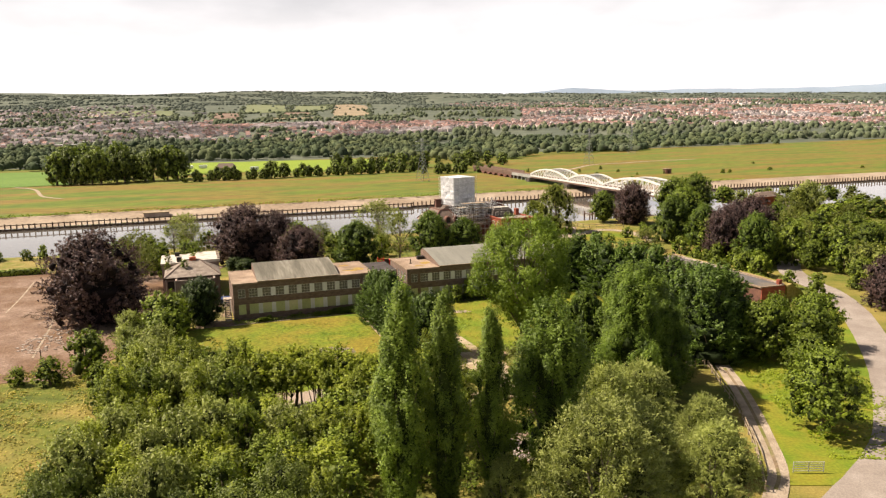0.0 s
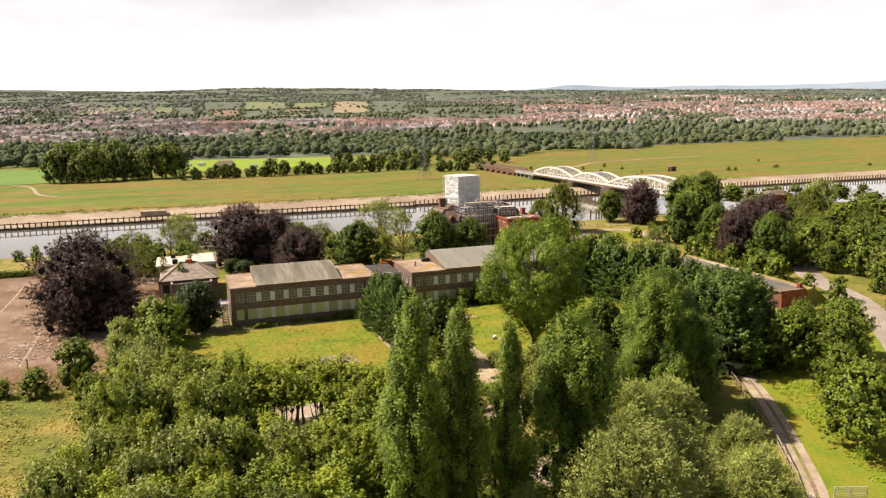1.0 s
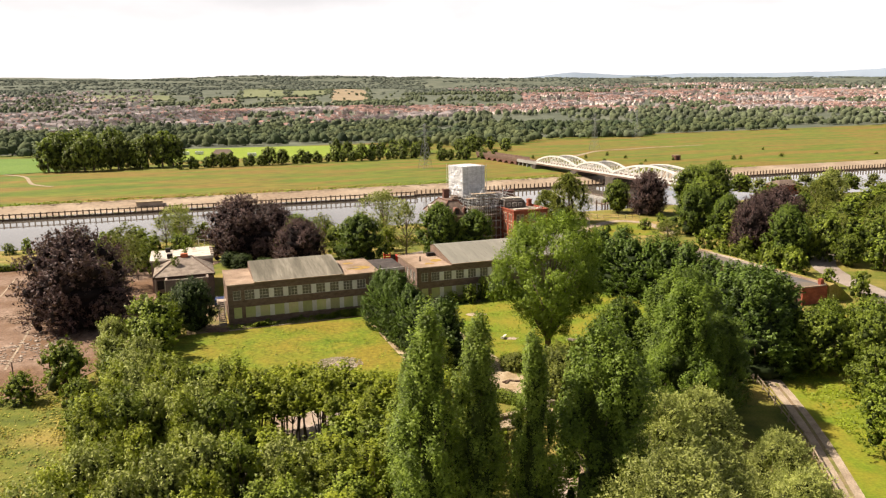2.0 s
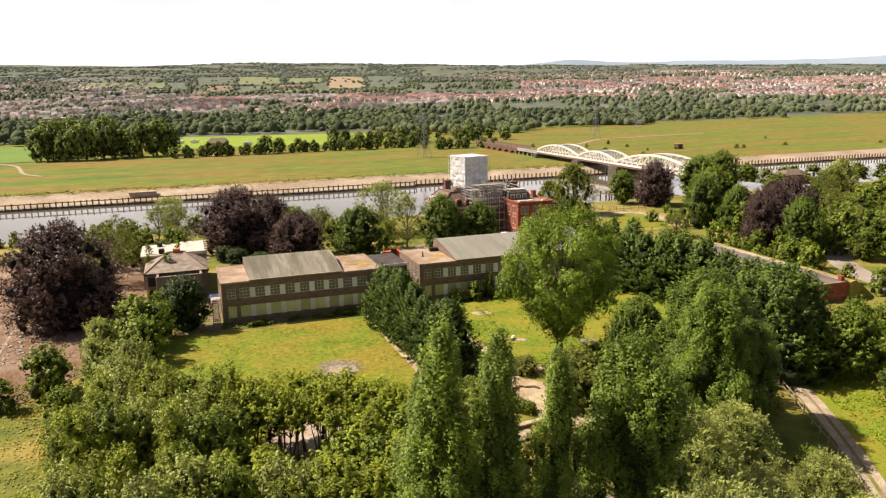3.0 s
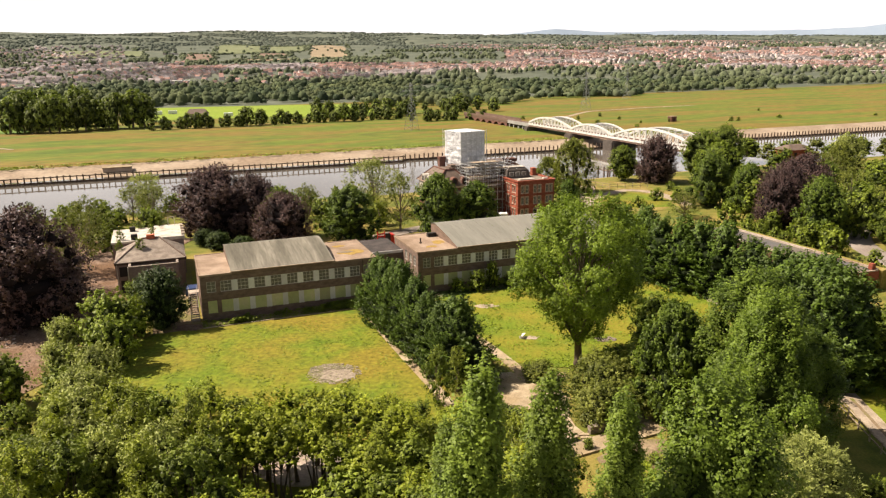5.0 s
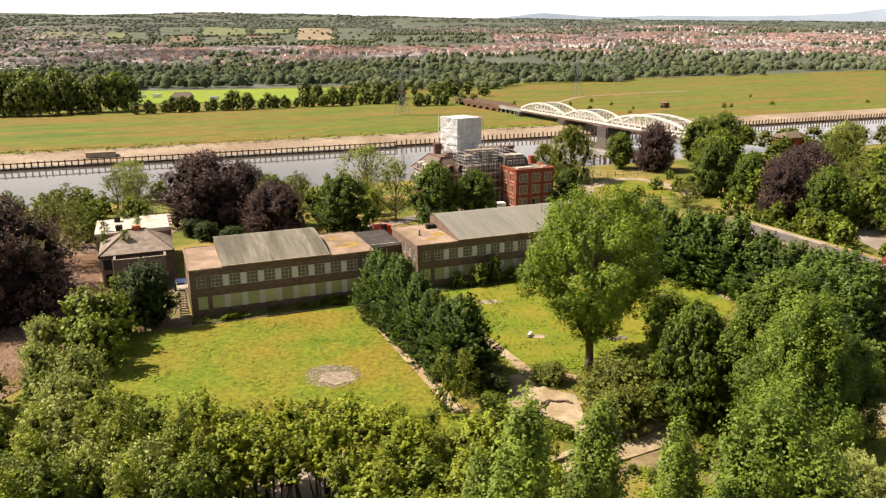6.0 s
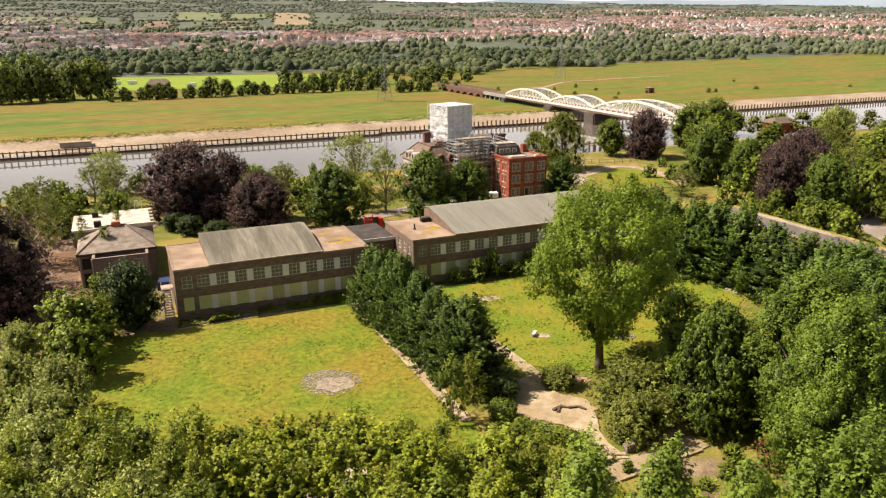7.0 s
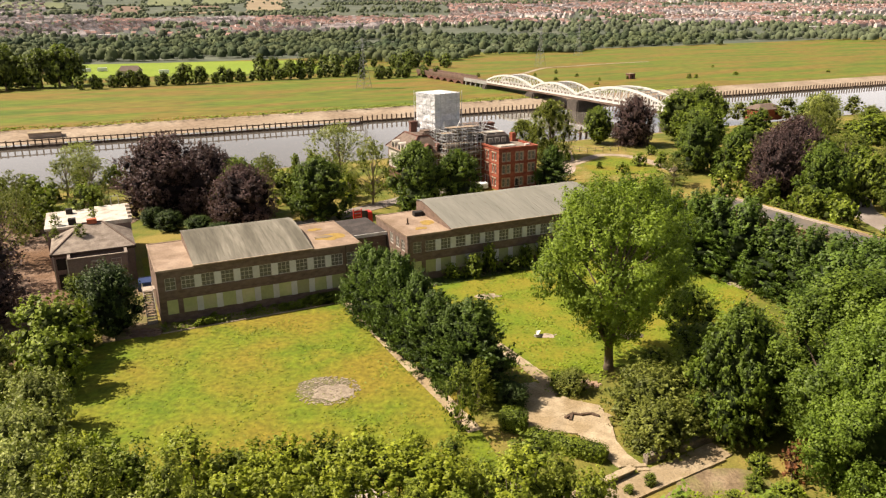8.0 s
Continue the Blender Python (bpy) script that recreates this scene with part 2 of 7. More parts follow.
M_bark = material("grey_bark", [(0.09, 0.065, 0.045), (0.17, 0.13, 0.09)], 2.5, 7, 0.9, 0.5, fine=9, stretch=(1, 1, 0.3))
M_bark_pale = material("pale_bark", [(0.20, 0.155, 0.11), (0.32, 0.26, 0.20)], 2.5, 7, 0.9, 0.4, fine=9, stretch=(1, 1, 0.3))
M_roof_far = material("terracotta_town_roofs", [(0.18, 0.105, 0.088), (0.24, 0.145, 0.122)], 0.02, 3, 0.9, 0, island=0.55)
M_roof_grey = material("slate_town_roofs", [(0.17, 0.145, 0.145), (0.25, 0.22, 0.215)], 0.02, 3, 0.9, 0, island=0.5)
M_wall_far = material("pale_town_walls", [(0.42, 0.32, 0.29), (0.62, 0.55, 0.51)], 0.02, 3, 0.9, 0, island=0.45)

L_poplar = leaf_material("lombardy_poplar_leaves", (0.09, 0.142, 0.012), (0.205, 0.275, 0.036))
# darker copy of the poplar leaves, with the neighbours' shade in the colour
L_broad = leaf_material("shaded_poplar_leaves", (0.066, 0.112, 0.009), (0.155, 0.22, 0.026))
L_goat = leaf_material("goat_willow_leaves", (0.07, 0.098, 0.016), (0.165, 0.2, 0.04))
L_bigpop = leaf_material("black_poplar_leaves", (0.115, 0.18, 0.01), (0.235, 0.325, 0.028))
L_willow = leaf_material("silvery_willow_leaves", (0.17, 0.2, 0.045), (0.36, 0.39, 0.11))
L_scrub = leaf_material("young_alder_leaves", (0.125, 0.165, 0.010), (0.295, 0.33, 0.028))
L_birch = leaf_material("birch_scrub_leaves", (0.125, 0.16, 0.014), (0.275, 0.31, 0.04))
L_bush = leaf_material("hawthorn_leaves", (0.1, 0.14, 0.012), (0.235, 0.29, 0.034))
L_dark = leaf_material("yew_needles", (0.026, 0.048, 0.01), (0.07, 0.105, 0.018), translucent=0.1)
L_cyp = leaf_material("leyland_cypress_sprays", (0.04, 0.075, 0.009), (0.11, 0.17, 0.021), translucent=0.1)
L_purple = leaf_material("copper_beech_leaves", (0.05, 0.03, 0.028), (0.145, 0.088, 0.08), translucent=0.15)
L_chest = leaf_material("horse_chestnut_leaves", (0.06, 0.1, 0.011), (0.14, 0.195, 0.022))
L_maple = leaf_material("sycamore_leaves", (0.084, 0.126, 0.011), (0.188, 0.24, 0.027))
L_olive = leaf_material("ash_leaves", (0.115, 0.14, 0.02), (0.225, 0.245, 0.05))
L_far = leaf_material("far_tree_leaves", (0.085, 0.115, 0.018), (0.18, 0.22, 0.036), each=0.3)

L_dead = leaf_material("dead_brown_sprays", (0.12, 0.045, 0.015), (0.24, 0.10, 0.035), translucent=0.1)

M_glass = bpy.data.materials.new("old_window_glass")
M_glass.use_nodes = True
g = M_glass.node_tree.nodes["Principled BSDF"]
g.inputs["Base Color"].default_value, g.inputs["Roughness"].default_value = (0.15, 0.135, 0.115, 1), 0.22
M_water = bpy.data.materials.new("silty_river_water")
M_water.use_nodes = True
g, gl = M_water.node_tree.nodes, M_water.node_tree.links
g["Principled BSDF"].inputs["Base Color"].default_value = (0.13, 0.115, 0.095, 1)
g["Principled BSDF"].inputs["Roughness"].default_value = 0.04
g["Principled BSDF"].inputs["Specular IOR Level"].default_value = 0.9
gn, gb, gm, gg = g.new("ShaderNodeTexNoise"), g.new("ShaderNodeBump"), g.new("ShaderNodeMapping"), g.new("ShaderNodeNewGeometry")
gn.inputs["Scale"].default_value, gn.inputs["Detail"].default_value = 0.35, 4
gb.inputs["Strength"].default_value, gb.inputs["Distance"].default_value = 0.06, 0.2
gl.new(gg.outputs["Position"], gm.inputs["Vector"]), gl.new(gm.outputs["Vector"], gn.inputs["Vector"])
gl.new(gn.outputs["Fac"], gb.inputs["Height"]), gl.new(gb.outputs["Normal"], g["Principled BSDF"].inputs["Normal"])

# ---- frame of the site: u along the river and the offices, v towards the river ----
SITE = Matrix.Translation((-45.4, 132.5, 0)) @ Matrix.Rotation(radians(22.5), 4, "Z")


def at(u, v, z=0.0, turn=0.0, s=1.0, sz=None):
    return SITE @ Matrix.Translation((u, v, z)) @ Matrix.Rotation(radians(turn), 4, "Z") @ Matrix.Diagonal((s, s, sz or s, 1))


def spot(x, y, z=0.0, turn=0.0, s=1.0, sz=None):
    return Matrix.Translation((x, y, z)) @ Matrix.Rotation(radians(turn), 4, "Z") @ Matrix.Diagonal((s, s, sz or s, 1))


def uv_of(x, y):
    p = SITE.inverted() @ Vector((x, y, 0))
    return p.x, p.y


def mesh_from(name, verts, faces, mats, smooth=False, index=None):
    me = bpy.data.meshes.new(name)
    me.from_pydata([tuple(v) for v in verts], [], [tuple(f) for f in faces])
    for m in (mats if isinstance(mats, (list, tuple)) else [mats]):
        me.materials.append(m)
    if index is not None:
        me.polygons.foreach_set("material_index", list(index))
    if smooth:
        me.polygons.foreach_set("use_smooth", [True] * len(me.polygons))
    me.update()
    return me


def part(name, bm, mat, parent, label="", smooth=False):
    """One mesh object under a thing or a part; bm is a bmesh or a mesh."""
    if isinstance(bm, bmesh.types.BMesh):
        me = bpy.data.meshes.new(name)
        bm.to_mesh(me)
        bm.free()
        me.materials.append(mat)
        if smooth:
            me.polygons.foreach_set("use_smooth", [True] * len(me.polygons))
    else:
        me = bm
    ob = new(name, me)
    if parent:
        ob.parent = parent
    if label:
        tagged(ob, label)
    return ob


def thing(name, m, label, category, group="", kind=""):
    ob = new(name)
    ob.empty_display_size = 0.3
    ob.matrix_world = m
    return tagged(ob, label, category, group, kind)


def box(bm, x0, x1, y0, y1, z0, z1):
    v = [bm.verts.new(p) for p in ((x0, y0, z0), (x1, y0, z0), (x1, y1, z0), (x0, y1, z0), (x0, y0, z1), (x1, y0, z1), (x1, y1, z1), (x0, y1, z1))]
    for f in ((3, 2, 1, 0), (4, 5, 6, 7), (0, 1, 5, 4), (1, 2, 6, 5), (2, 3, 7, 6), (3, 0, 4, 7)):
        bm.faces.new([v[k] for k in f])
    return bm


def boxes(*rows):
    bm = bmesh.new()
    for r in rows:
        box(bm, *r)
    return bm


def soft_box(x0, x1, y0, y1, z0, z1, r=0.04):
    bm = boxes((x0, x1, y0, y1, z0, z1))
    bmesh.ops.bevel(bm, geom=bm.edges[:], offset=r, segments=2, affect="EDGES")
    return bm


def bar(bm, a, b, w, w2=None):
    """A square bar from a to b."""
    a, b = Vector(a), Vector(b)
    d = (b - a)
    if d.length < 1e-6:
        return bm
    q = d.to_track_quat("Z", "Y")
    w2 = w2 or w
    v = []
    for end, ww in ((a, w), (b, w2)):
        for sx, sy in ((-1, -1), (1, -1), (1, 1), (-1, 1)):
            v.append(bm.verts.new(end + q @ Vector((sx * ww / 2, sy * ww / 2, 0))))
    for f in ((3, 2, 1, 0), (4, 5, 6, 7), (0, 1, 5, 4), (1, 2, 6, 5), (2, 3, 7, 6), (3, 0, 4, 7)):
        bm.faces.new([v[k] for k in f])
    return bm


def prism(bm, outline, z0, z1):
    """A slab with the given outline (counter-clockwise)."""
    lo, hi = [bm.verts.new((x, y, z0)) for x, y in outline], [bm.verts.new((x, y, z1)) for x, y in outline]
    bm.faces.new(lo[::-1]), bm.faces.new(hi)
    for k in range(len(outline)):
        j = (k + 1) % len(outline)
        bm.faces.new((lo[k], lo[j], hi[j], hi[k]))
    return bm


# ---- ground ----
RISE = [(-1000, 0), (880, 0), (1080, 3), (1300, 13), (1600, 26), (2000, 45), (2600, 72), (3300, 104), (4000, 141), (4600, 174), (4900, 181), (6000, 181)]


def rise(x, y):
    d = math.hypot(x * 0.55, y)
    h = float(np.interp(d, [a for a, _ in RISE], [b for _, b in RISE]))
    k = min(1.0, max(0.0, (d - 1100) / 1800))
    h *= 1 - 0.25 * max(-1.0, min(1.0, x / 2500))
    return h + k * 26 * noise.noise((x * 0.0011, y * 0.0013, 0.3)) + k * 7 * noise.noise((x * 0.005, y * 0.005, 1.7))


def height(u, v):
    p = SITE @ Vector((u, v, 0))
    river = float(np.interp(v, [91, 96, 106, 112, 168, 178, 186, 194, 203, 215], [0, -0.6, -2.4, -4, -4, -3.2, -2.3, -1.2, -0.15, 0]))
    return river + rise(p.x, p.y)


def axis(parts):
    out = []
    for a, b, n in parts:
        out += [a + (b - a) * k / n for k in range(n)]
    return out + [parts[-1][1]]


US = axis([(-3600, -900, 12), (-900, -200, 14), (-200, 400, 60), (400, 1200, 16), (1200, 3000, 14), (3000, 6600, 18)])
VS = axis([(-700, -120, 8), (-120, 88, 30), (88, 91, 1), (91, 112, 8), (112, 168, 3), (168, 203, 10), (203, 240, 4), (240, 900, 22), (900, 2000, 26), (2000, 6400, 44)])
verts = [SITE @ Vector((u, v, height(u, v) + (0 if 88 < v < 215 else 0.06 * noise.noise((u * 0.13, v * 0.13, 0))))) for v in VS for u in US]
faces, idx = [], []
nu = len(US)
for j in range(len(VS) - 1):
    vm = (VS[j] + VS[j + 1]) / 2
    for k in range(nu - 1):
        faces.append((j * nu + k, j * nu + k + 1, (j + 1) * nu + k + 1, (j + 1) * nu + k))
        idx.append(0 if vm < 97 else 2 if vm < 180 else 1 if vm < 202 else 3 if vm < 560 else 4)
ground = new("ground", mesh_from("ground", verts, faces, [M_rough_grass, M_sand, M_mud, M_flood, M_far_land], True, idx))
tagged(ground, "rough summer grassland with a sandy river channel and rising farmland", "ground", kind="structure")

bm = bmesh.new()
prism(bm, [(-1800, 97), (2600, 97), (2600, 189), (-1800, 189)], -2.7, -2.5)
water = part("water", bm, M_water, None)
water.matrix_world = SITE
tagged(water, "calm silty tidal river reflecting pale sky", "river", kind="structure")


def sheet(name, outline, z, mat, label, category="ground", site=False, thick=0.25, kind="structure"):
    bm = prism(bmesh.new(), outline, z - thick, z)
    bmesh.ops.triangulate(bm, faces=[f for f in bm.faces if len(f.verts) > 4])
    ob = part(name, bm, mat, None)
    if site:
        ob.matrix_world = SITE
    return tagged(ob, label, category, kind=kind)


def ribbon(name, line, width, z, mat, label, category, thick=0.25):
    """A strip of even thickness along a smooth line of world points."""
    pts = [Vector((x, y)) for x, y in line]
    fine = []
    for k in range(len(pts) - 1):
        p0, p1, p2, p3 = pts[max(k - 1, 0)], pts[k], pts[k + 1], pts[min(k + 2, len(pts) - 1)]
        for s in range(6):
            t = s / 6
            fine.append(0.5 * ((2 * p1) + (p2 - p0) * t + (2 * p0 - 5 * p1 + 4 * p2 - p3) * t * t + (3 * p1 - p0 - 3 * p2 + p3) * t ** 3))
    fine.append(pts[-1])
    left, right = [], []
    for k, p in enumerate(fine):
        d = (fine[min(k + 1, len(fine) - 1)] - fine[max(k - 1, 0)]).normalized()
        nrm = Vector((-d.y, d.x)) * (width / 2 * (1 + 0.06 * noise.noise((p.x * 0.4, p.y * 0.4, 3))))
        left.append(p + nrm), right.append(p - nrm)
    n = len(fine)
    vs = [(p.x, p.y, z) for p in left] + [(p.x, p.y, z) for p in right] + [(p.x, p.y, z - thick) for p in left] + [(p.x, p.y, z - thick) for p in right]
    fs = []
    for k in range(n - 1):
        fs += [(n + k, n + k + 1, k + 1, k), (k, k + 1, 2 * n + k + 1, 2 * n + k), (n + k + 1, n + k, 3 * n + k, 3 * n + k + 1)]
    return tagged(new(name, mesh_from(name, vs, fs, mat)), label, category, kind="structure")


sheet("lawn", [(-16, -54), (22, -57), (26.5, -30), (25.5, -1.2), (-5.5, -1.2), (-10, -6), (-13, -14), (-15, -26)], 0.075, M_lawn, "sunlit unmown lawn with yellowing patches", site=True)
sheet("lawn", [(33.5, -30), (41, -36), (60, -36), (76, -26), (78, -4), (62, -1.5), (34, -1.5)], 0.08, M_verge, "overgrown second lawn with weeds and bare spots", site=True)
sheet("yard", [(-61, 100), (-57.5, 112), (-60, 126), (-57, 140), (-64, 146), (-68, 166), (-66, 186), (-80, 190), (-98, 181), (-124, 172), (-200, 140), (-180, 75), (-100, 92)][::-1], 0.07, M_yard, "bare gravelly concrete yard with faded lines", "yard")
ribbon("road", [(28, 56), (38, 66), (49, 79), (57.5, 95), (64.5, 112), (69.5, 127), (73.4, 140), (75.8, 155), (75.2, 166), (77, 179), (84, 194)], 5.4, 0.09, M_road, "pale worn single road curving between trees", "road")
ribbon("lane", [(28, 224), (12, 216), (-14, 197), (-34, 178), (-46, 170)], 4.5, 0.09, M_road, "pale service lane behind the offices", "road")
ribbon("road", [(38, 66), (55, 66), (85, 62), (140, 50)], 8.0, 0.085, M_road, "pale worn side road", "road")
ribbon("track", [(30.4, 66), (33.6, 73), (35.6, 83), (37.4, 95), (38.5, 107.5)], 2.2, 0.10, M_track, "rutted dirt track beside a post fence", "track")
ribbon("track_crown", [(31.8, 69), (33.6, 73), (35.6, 83), (37.4, 95), (38.4, 106)], 0.4, 0.112, M_soil, "worn grassy strip between the wheel ruts", "track")
sheet("verge", [(33.2, 70), (35.2, 80), (36.6, 89), (37.8, 98), (38.4, 108), (38.5, 122), (50, 135), (73, 141), (69.5, 127), (64.5, 112), (57.5, 95), (49, 79), (41.5, 70)][::-1], 0.075, M_verge, "bright green mown verge between track and road")
ribbon("footpath", [(-22.6, 139.5), (-19, 131), (-14.5, 120.3), (-10.2, 110.5), (-7.5, 104)], 1.5, 0.10, M_flag, "narrow pale concrete footpath along conifers", "path")
ribbon("footpath", [(-7.5, 132), (-2.4, 121.6), (1.0, 114.0), (1.6, 110.5)], 1.5, 0.10, M_flag, "narrow pale footpath crossing the lawn", "path")

# ---- offices ----
def frozen(name, bm, mat):
    me = bpy.data.meshes.new(name)
    bm.to_mesh(me), bm.free()
    me.materials.append(mat)
    return me


def window_meshes(w, h, bars_x, bars_z):
    """A steel window's surround, its pane and its glazing bars; it stands in the plane y = 0, from x = 0, z = 0."""
    t = 0.07
    fb = bmesh.new()
    rings = [[fb.verts.new((x, y, z)) for x, z in ((a, a), (w - a, a), (w - a, h - a), (a, h - a))] for a, y in ((0, -0.05), (t, -0.05), (t, 0.08), (0, 0.08))]
    for q in range(4):
        lo, hi = rings[q], rings[(q + 1) % 4]
        for k in range(4):
            fb.faces.new((lo[k], lo[(k + 1) % 4], hi[(k + 1) % 4], hi[k]))
    bmesh.ops.recalc_face_normals(fb, faces=fb.faces)
    upright = frozen("glazing_bar", boxes((-0.025, 0.025, -0.03, 0.05, t, h - t)), M_frame)
    level = frozen("glazing_bar", boxes((t, w - t, -0.028, 0.048, -0.025, 0.025)), M_frame)
    bars = [(upright, (w * k / bars_x, 0, 0)) for k in range(1, bars_x)] + [(level, (0, 0, h * k / bars_z)) for k in range(1, bars_z)]
    return frozen("window", fb, M_frame), frozen("pane", boxes((0.02, w - 0.02, 0.055, 0.075, 0.02, h - 0.02)), M_glass), bars


def put_window(parent, meshes, m, label=""):
    win = part("window", meshes[0], None, parent, label)
    win.matrix_local = m
    part("pane", meshes[1], None, win)
    for me, p in meshes[2]:
        part("glazing_bar", me, None, win).location = p
    return win


WIN_WIDE, WIN_SLIM = window_meshes(1.7, 1.72, 3, 3), window_meshes(1.35, 1.72, 2, 3)


def office_block(u0, length, depth, raised, label, sheet_mat, end_windows):
    """A two-storey brick office in bays; raised: where its curved sheet roof starts and ends, from its end."""
    ob = thing("office_block", at(u0, -0.4), label, "building", "derelict offices")
    top, eave = 7.25, 7.65
    a, b = raised
    # courses of the front wall
    for row in ((0, length, -0.3, 1.2), (0, length, 3.2, 4.5), (0, a, 6.22, top), (a, b, 6.22, eave), (b, length, 6.22, top)):
        if row[1] - row[0] > 0.01:
            part("front_wall", boxes((row[0], row[1], 0, 0.3, row[2], row[3])), M_brick, ob)
    part("rear_wall", boxes((0, length, depth - 0.3, depth, -0.3, top)), M_brick, ob)
    ew = boxes((0, 0.3, 0.3, depth - 0.3, -0.3, 4.55), (0, 0.3, 0.3, depth - 0.3, 6.3, top))
    edges = [0.3]
    for s, w in end_windows:
        edges += [s, s + w]
    edges.append(depth - 0.3)
    for k in range(0, len(edges), 2):
        if edges[k + 1] - edges[k] > 0.01:
            box(ew, 0, 0.3, edges[k], edges[k + 1], 4.55, 6.3)
    part("end_wall", ew, M_brick, ob, "redder brick end wall")
    part("end_wall", boxes((length - 0.3, length, 0.3, depth - 0.3, -0.3, top)), M_brick, ob)
    part("floor_slab", boxes((0.3, length - 0.3, 0.3, depth - 0.3, 3.3, 3.6)), M_dark, ob)
    for s, w in end_windows:
        put_window(ob, WIN_SLIM, Matrix.Translation((0.1, s + w, 4.57)) @ Matrix.Rotation(radians(-90), 4, "Z"))
    # bays: openings and the panels between them
    spans = [(0.9, 1.35)] + [(2.9 + 2.51 * k, 1.7) for k in range(int((length - 4.2) // 2.51))]
    x_last = spans[-1][0] + spans[-1][1]
    if length - x_last > 2.2:
        spans.append((x_last + 0.6, 1.35))
    x = 0.0
    pm = bpy.data.meshes.new("panel")
    pb = boxes((0, 0.81, 0, 0.12, 0, 1.72))
    pb.to_mesh(pm), pb.free()
    pm.materials.append(M_white)
    pm2 = bpy.data.meshes.new("panel")
    pb = boxes((0, 0.81, 0, 0.12, 0, 2.0))
    pb.to_mesh(pm2), pb.free()
    pm2.materials.append(M_white)
    boards = {}
    for k, (s, w) in enumerate(spans):
        gap = s - x
        if gap > 0.3 and (k < 2 or k == len(spans) - 1 and w < 1.5):
            part("pier", boxes((x, s, 0, 0.3, 1.2, 3.2)), M_brick, ob), part("pier", boxes((x, s, 0, 0.3, 4.5, 6.22)), M_brick, ob)
        elif gap > 0.3:
            p1 = part("panel", pm, None, ob, "white infill panel")
            p1.location = (x, 0.02, 4.5)
            p2 = part("panel", pm2, None, ob, "white infill panel")
            p2.location = (x, 0.02, 1.2)
        put_window(ob, WIN_SLIM if w < 1.5 else WIN_WIDE, Matrix.Translation((s, 0.12, 4.5)))
        if w not in boards:
            bb = boxes((0.03, w - 0.03, 0, 0.05, 0.03, 1.97), (0, 0.06, -0.03, 0.02, 0, 2.0), (w - 0.06, w, -0.03, 0.02, 0, 2.0), (0.06, w - 0.06, -0.03, 0.02, 1.92, 2.0))
            bmh = bpy.data.meshes.new("board")
            bb.to_mesh(bmh), bb.free()
            bmh.materials.append(M_board)
            boards[w] = bmh
        bo = part("board", boards[w], None, ob, "faded green boarded-up window")
        bo.location = (s, 0.1, 1.2)
        x = s + w
    part("pier", boxes((x, length, 0, 0.3, 1.2, 3.2)), M_brick, ob), part("pier", boxes((x, length, 0, 0.3, 4.5, 6.22)), M_brick, ob)
    # flat roofs at the ends, with a raised kerb
    for p, q in ((0, a), (b, length)):
        if q - p > 0.5:
            part("flat_roof", boxes((p + 0.05, q, 0.05, depth - 0.05, top - 0.2, top + 0.05), (p - 0.1, q, -0.1, 0.12, top - 0.12, top + 0.13),
                                    (p - 0.1, q, depth - 0.12, depth + 0.1, top - 0.12, top + 0.13), (p - 0.1, p + 0.12, 0.12, depth - 0.12, top - 0.12, top + 0.13)), M_felt, ob, "pinkish felt flat roof")

    rise_of, bow = (1.55, 0.6) if length < 30 else (1.9, 0.25)

    def crown_z(y):
        t = min(1.0, max(0.0, (y + 0.3) / (depth + 0.6)))
        q = min(t / 0.82, 1.0)
        return eave + rise_of * (bow * math.sin(q * math.pi / 2) + (1 - bow) * q) - 0.5 * max(0.0, t - 0.82) / 0.18
    # gables under the curved roof
    for gx in (a, b - 0.3):
        gb = bmesh.new()
        ys = [depth * k / 12 for k in range(13)]
        lo, hi = [], []
        for xx in (gx, gx + 0.3):
            lo.append([gb.verts.new((xx, y, top - 0.1)) for y in ys])
            hi.append([gb.verts.new((xx, y, crown_z(y) - 0.05)) for y in ys])
        for k in range(12):
            gb.faces.new((lo[0][k + 1], lo[0][k], hi[0][k], hi[0][k + 1]))
            gb.faces.new((lo[1][k], lo[1][k + 1], hi[1][k + 1], hi[1][k]))
            gb.faces.new((hi[0][k], hi[1][k], hi[1][k + 1], hi[0][k + 1]))
        part("gable", gb, M_brick, ob)
    # roof sheets laid side by side
    count = max(4, round((b - a) / 1.05))
    wsh = (b - a + 0.3) / count
    sm = bmesh.new()
    ys = [-0.35 + (depth + 0.7) * k / 14 for k in range(15)]
    prof = [(0.0, 0.012), (0.04, 0.012), (0.07, 0.0), (wsh, 0.0)]
    rows = [[sm.verts.new((px, y, crown_z(y) + pz)) for px, pz in prof] for y in ys]
    low = [[sm.verts.new((px, y, crown_z(y) - 0.06)) for px in (0.0, wsh)] for y in ys]
    for k in range(14):
        for q in range(3):
            sm.faces.new((rows[k][q], rows[k][q + 1], rows[k + 1][q + 1], rows[k + 1][q]))
    sm.faces.new((low[0][0], low[0][1], rows[0][3], rows[0][2], rows[0][1], rows[0][0]))
    sme = bpy.data.meshes.new("roof_sheet")
    sm.to_mesh(sme), sm.free()
    sme.materials.append(sheet_mat)
    for k in range(count):
        sh = part("roof_sheet", sme, None, ob)
        sh.location = (a - 0.15 + k * wsh, 0, 0)
    part("gutter", boxes((a - 0.2, b + 0.2, -0.5, -0.36, eave - 0.12, eave + 0.02)), M_band, ob, "pale weathered gutter")
    pipe = bmesh.new()
    bmesh.ops.create_cone(pipe, segments=8, radius1=0.07, radius2=0.07, depth=7.0, cap_ends=True)
    dp = part("downpipe", pipe, M_timber, ob, "dark downpipe")
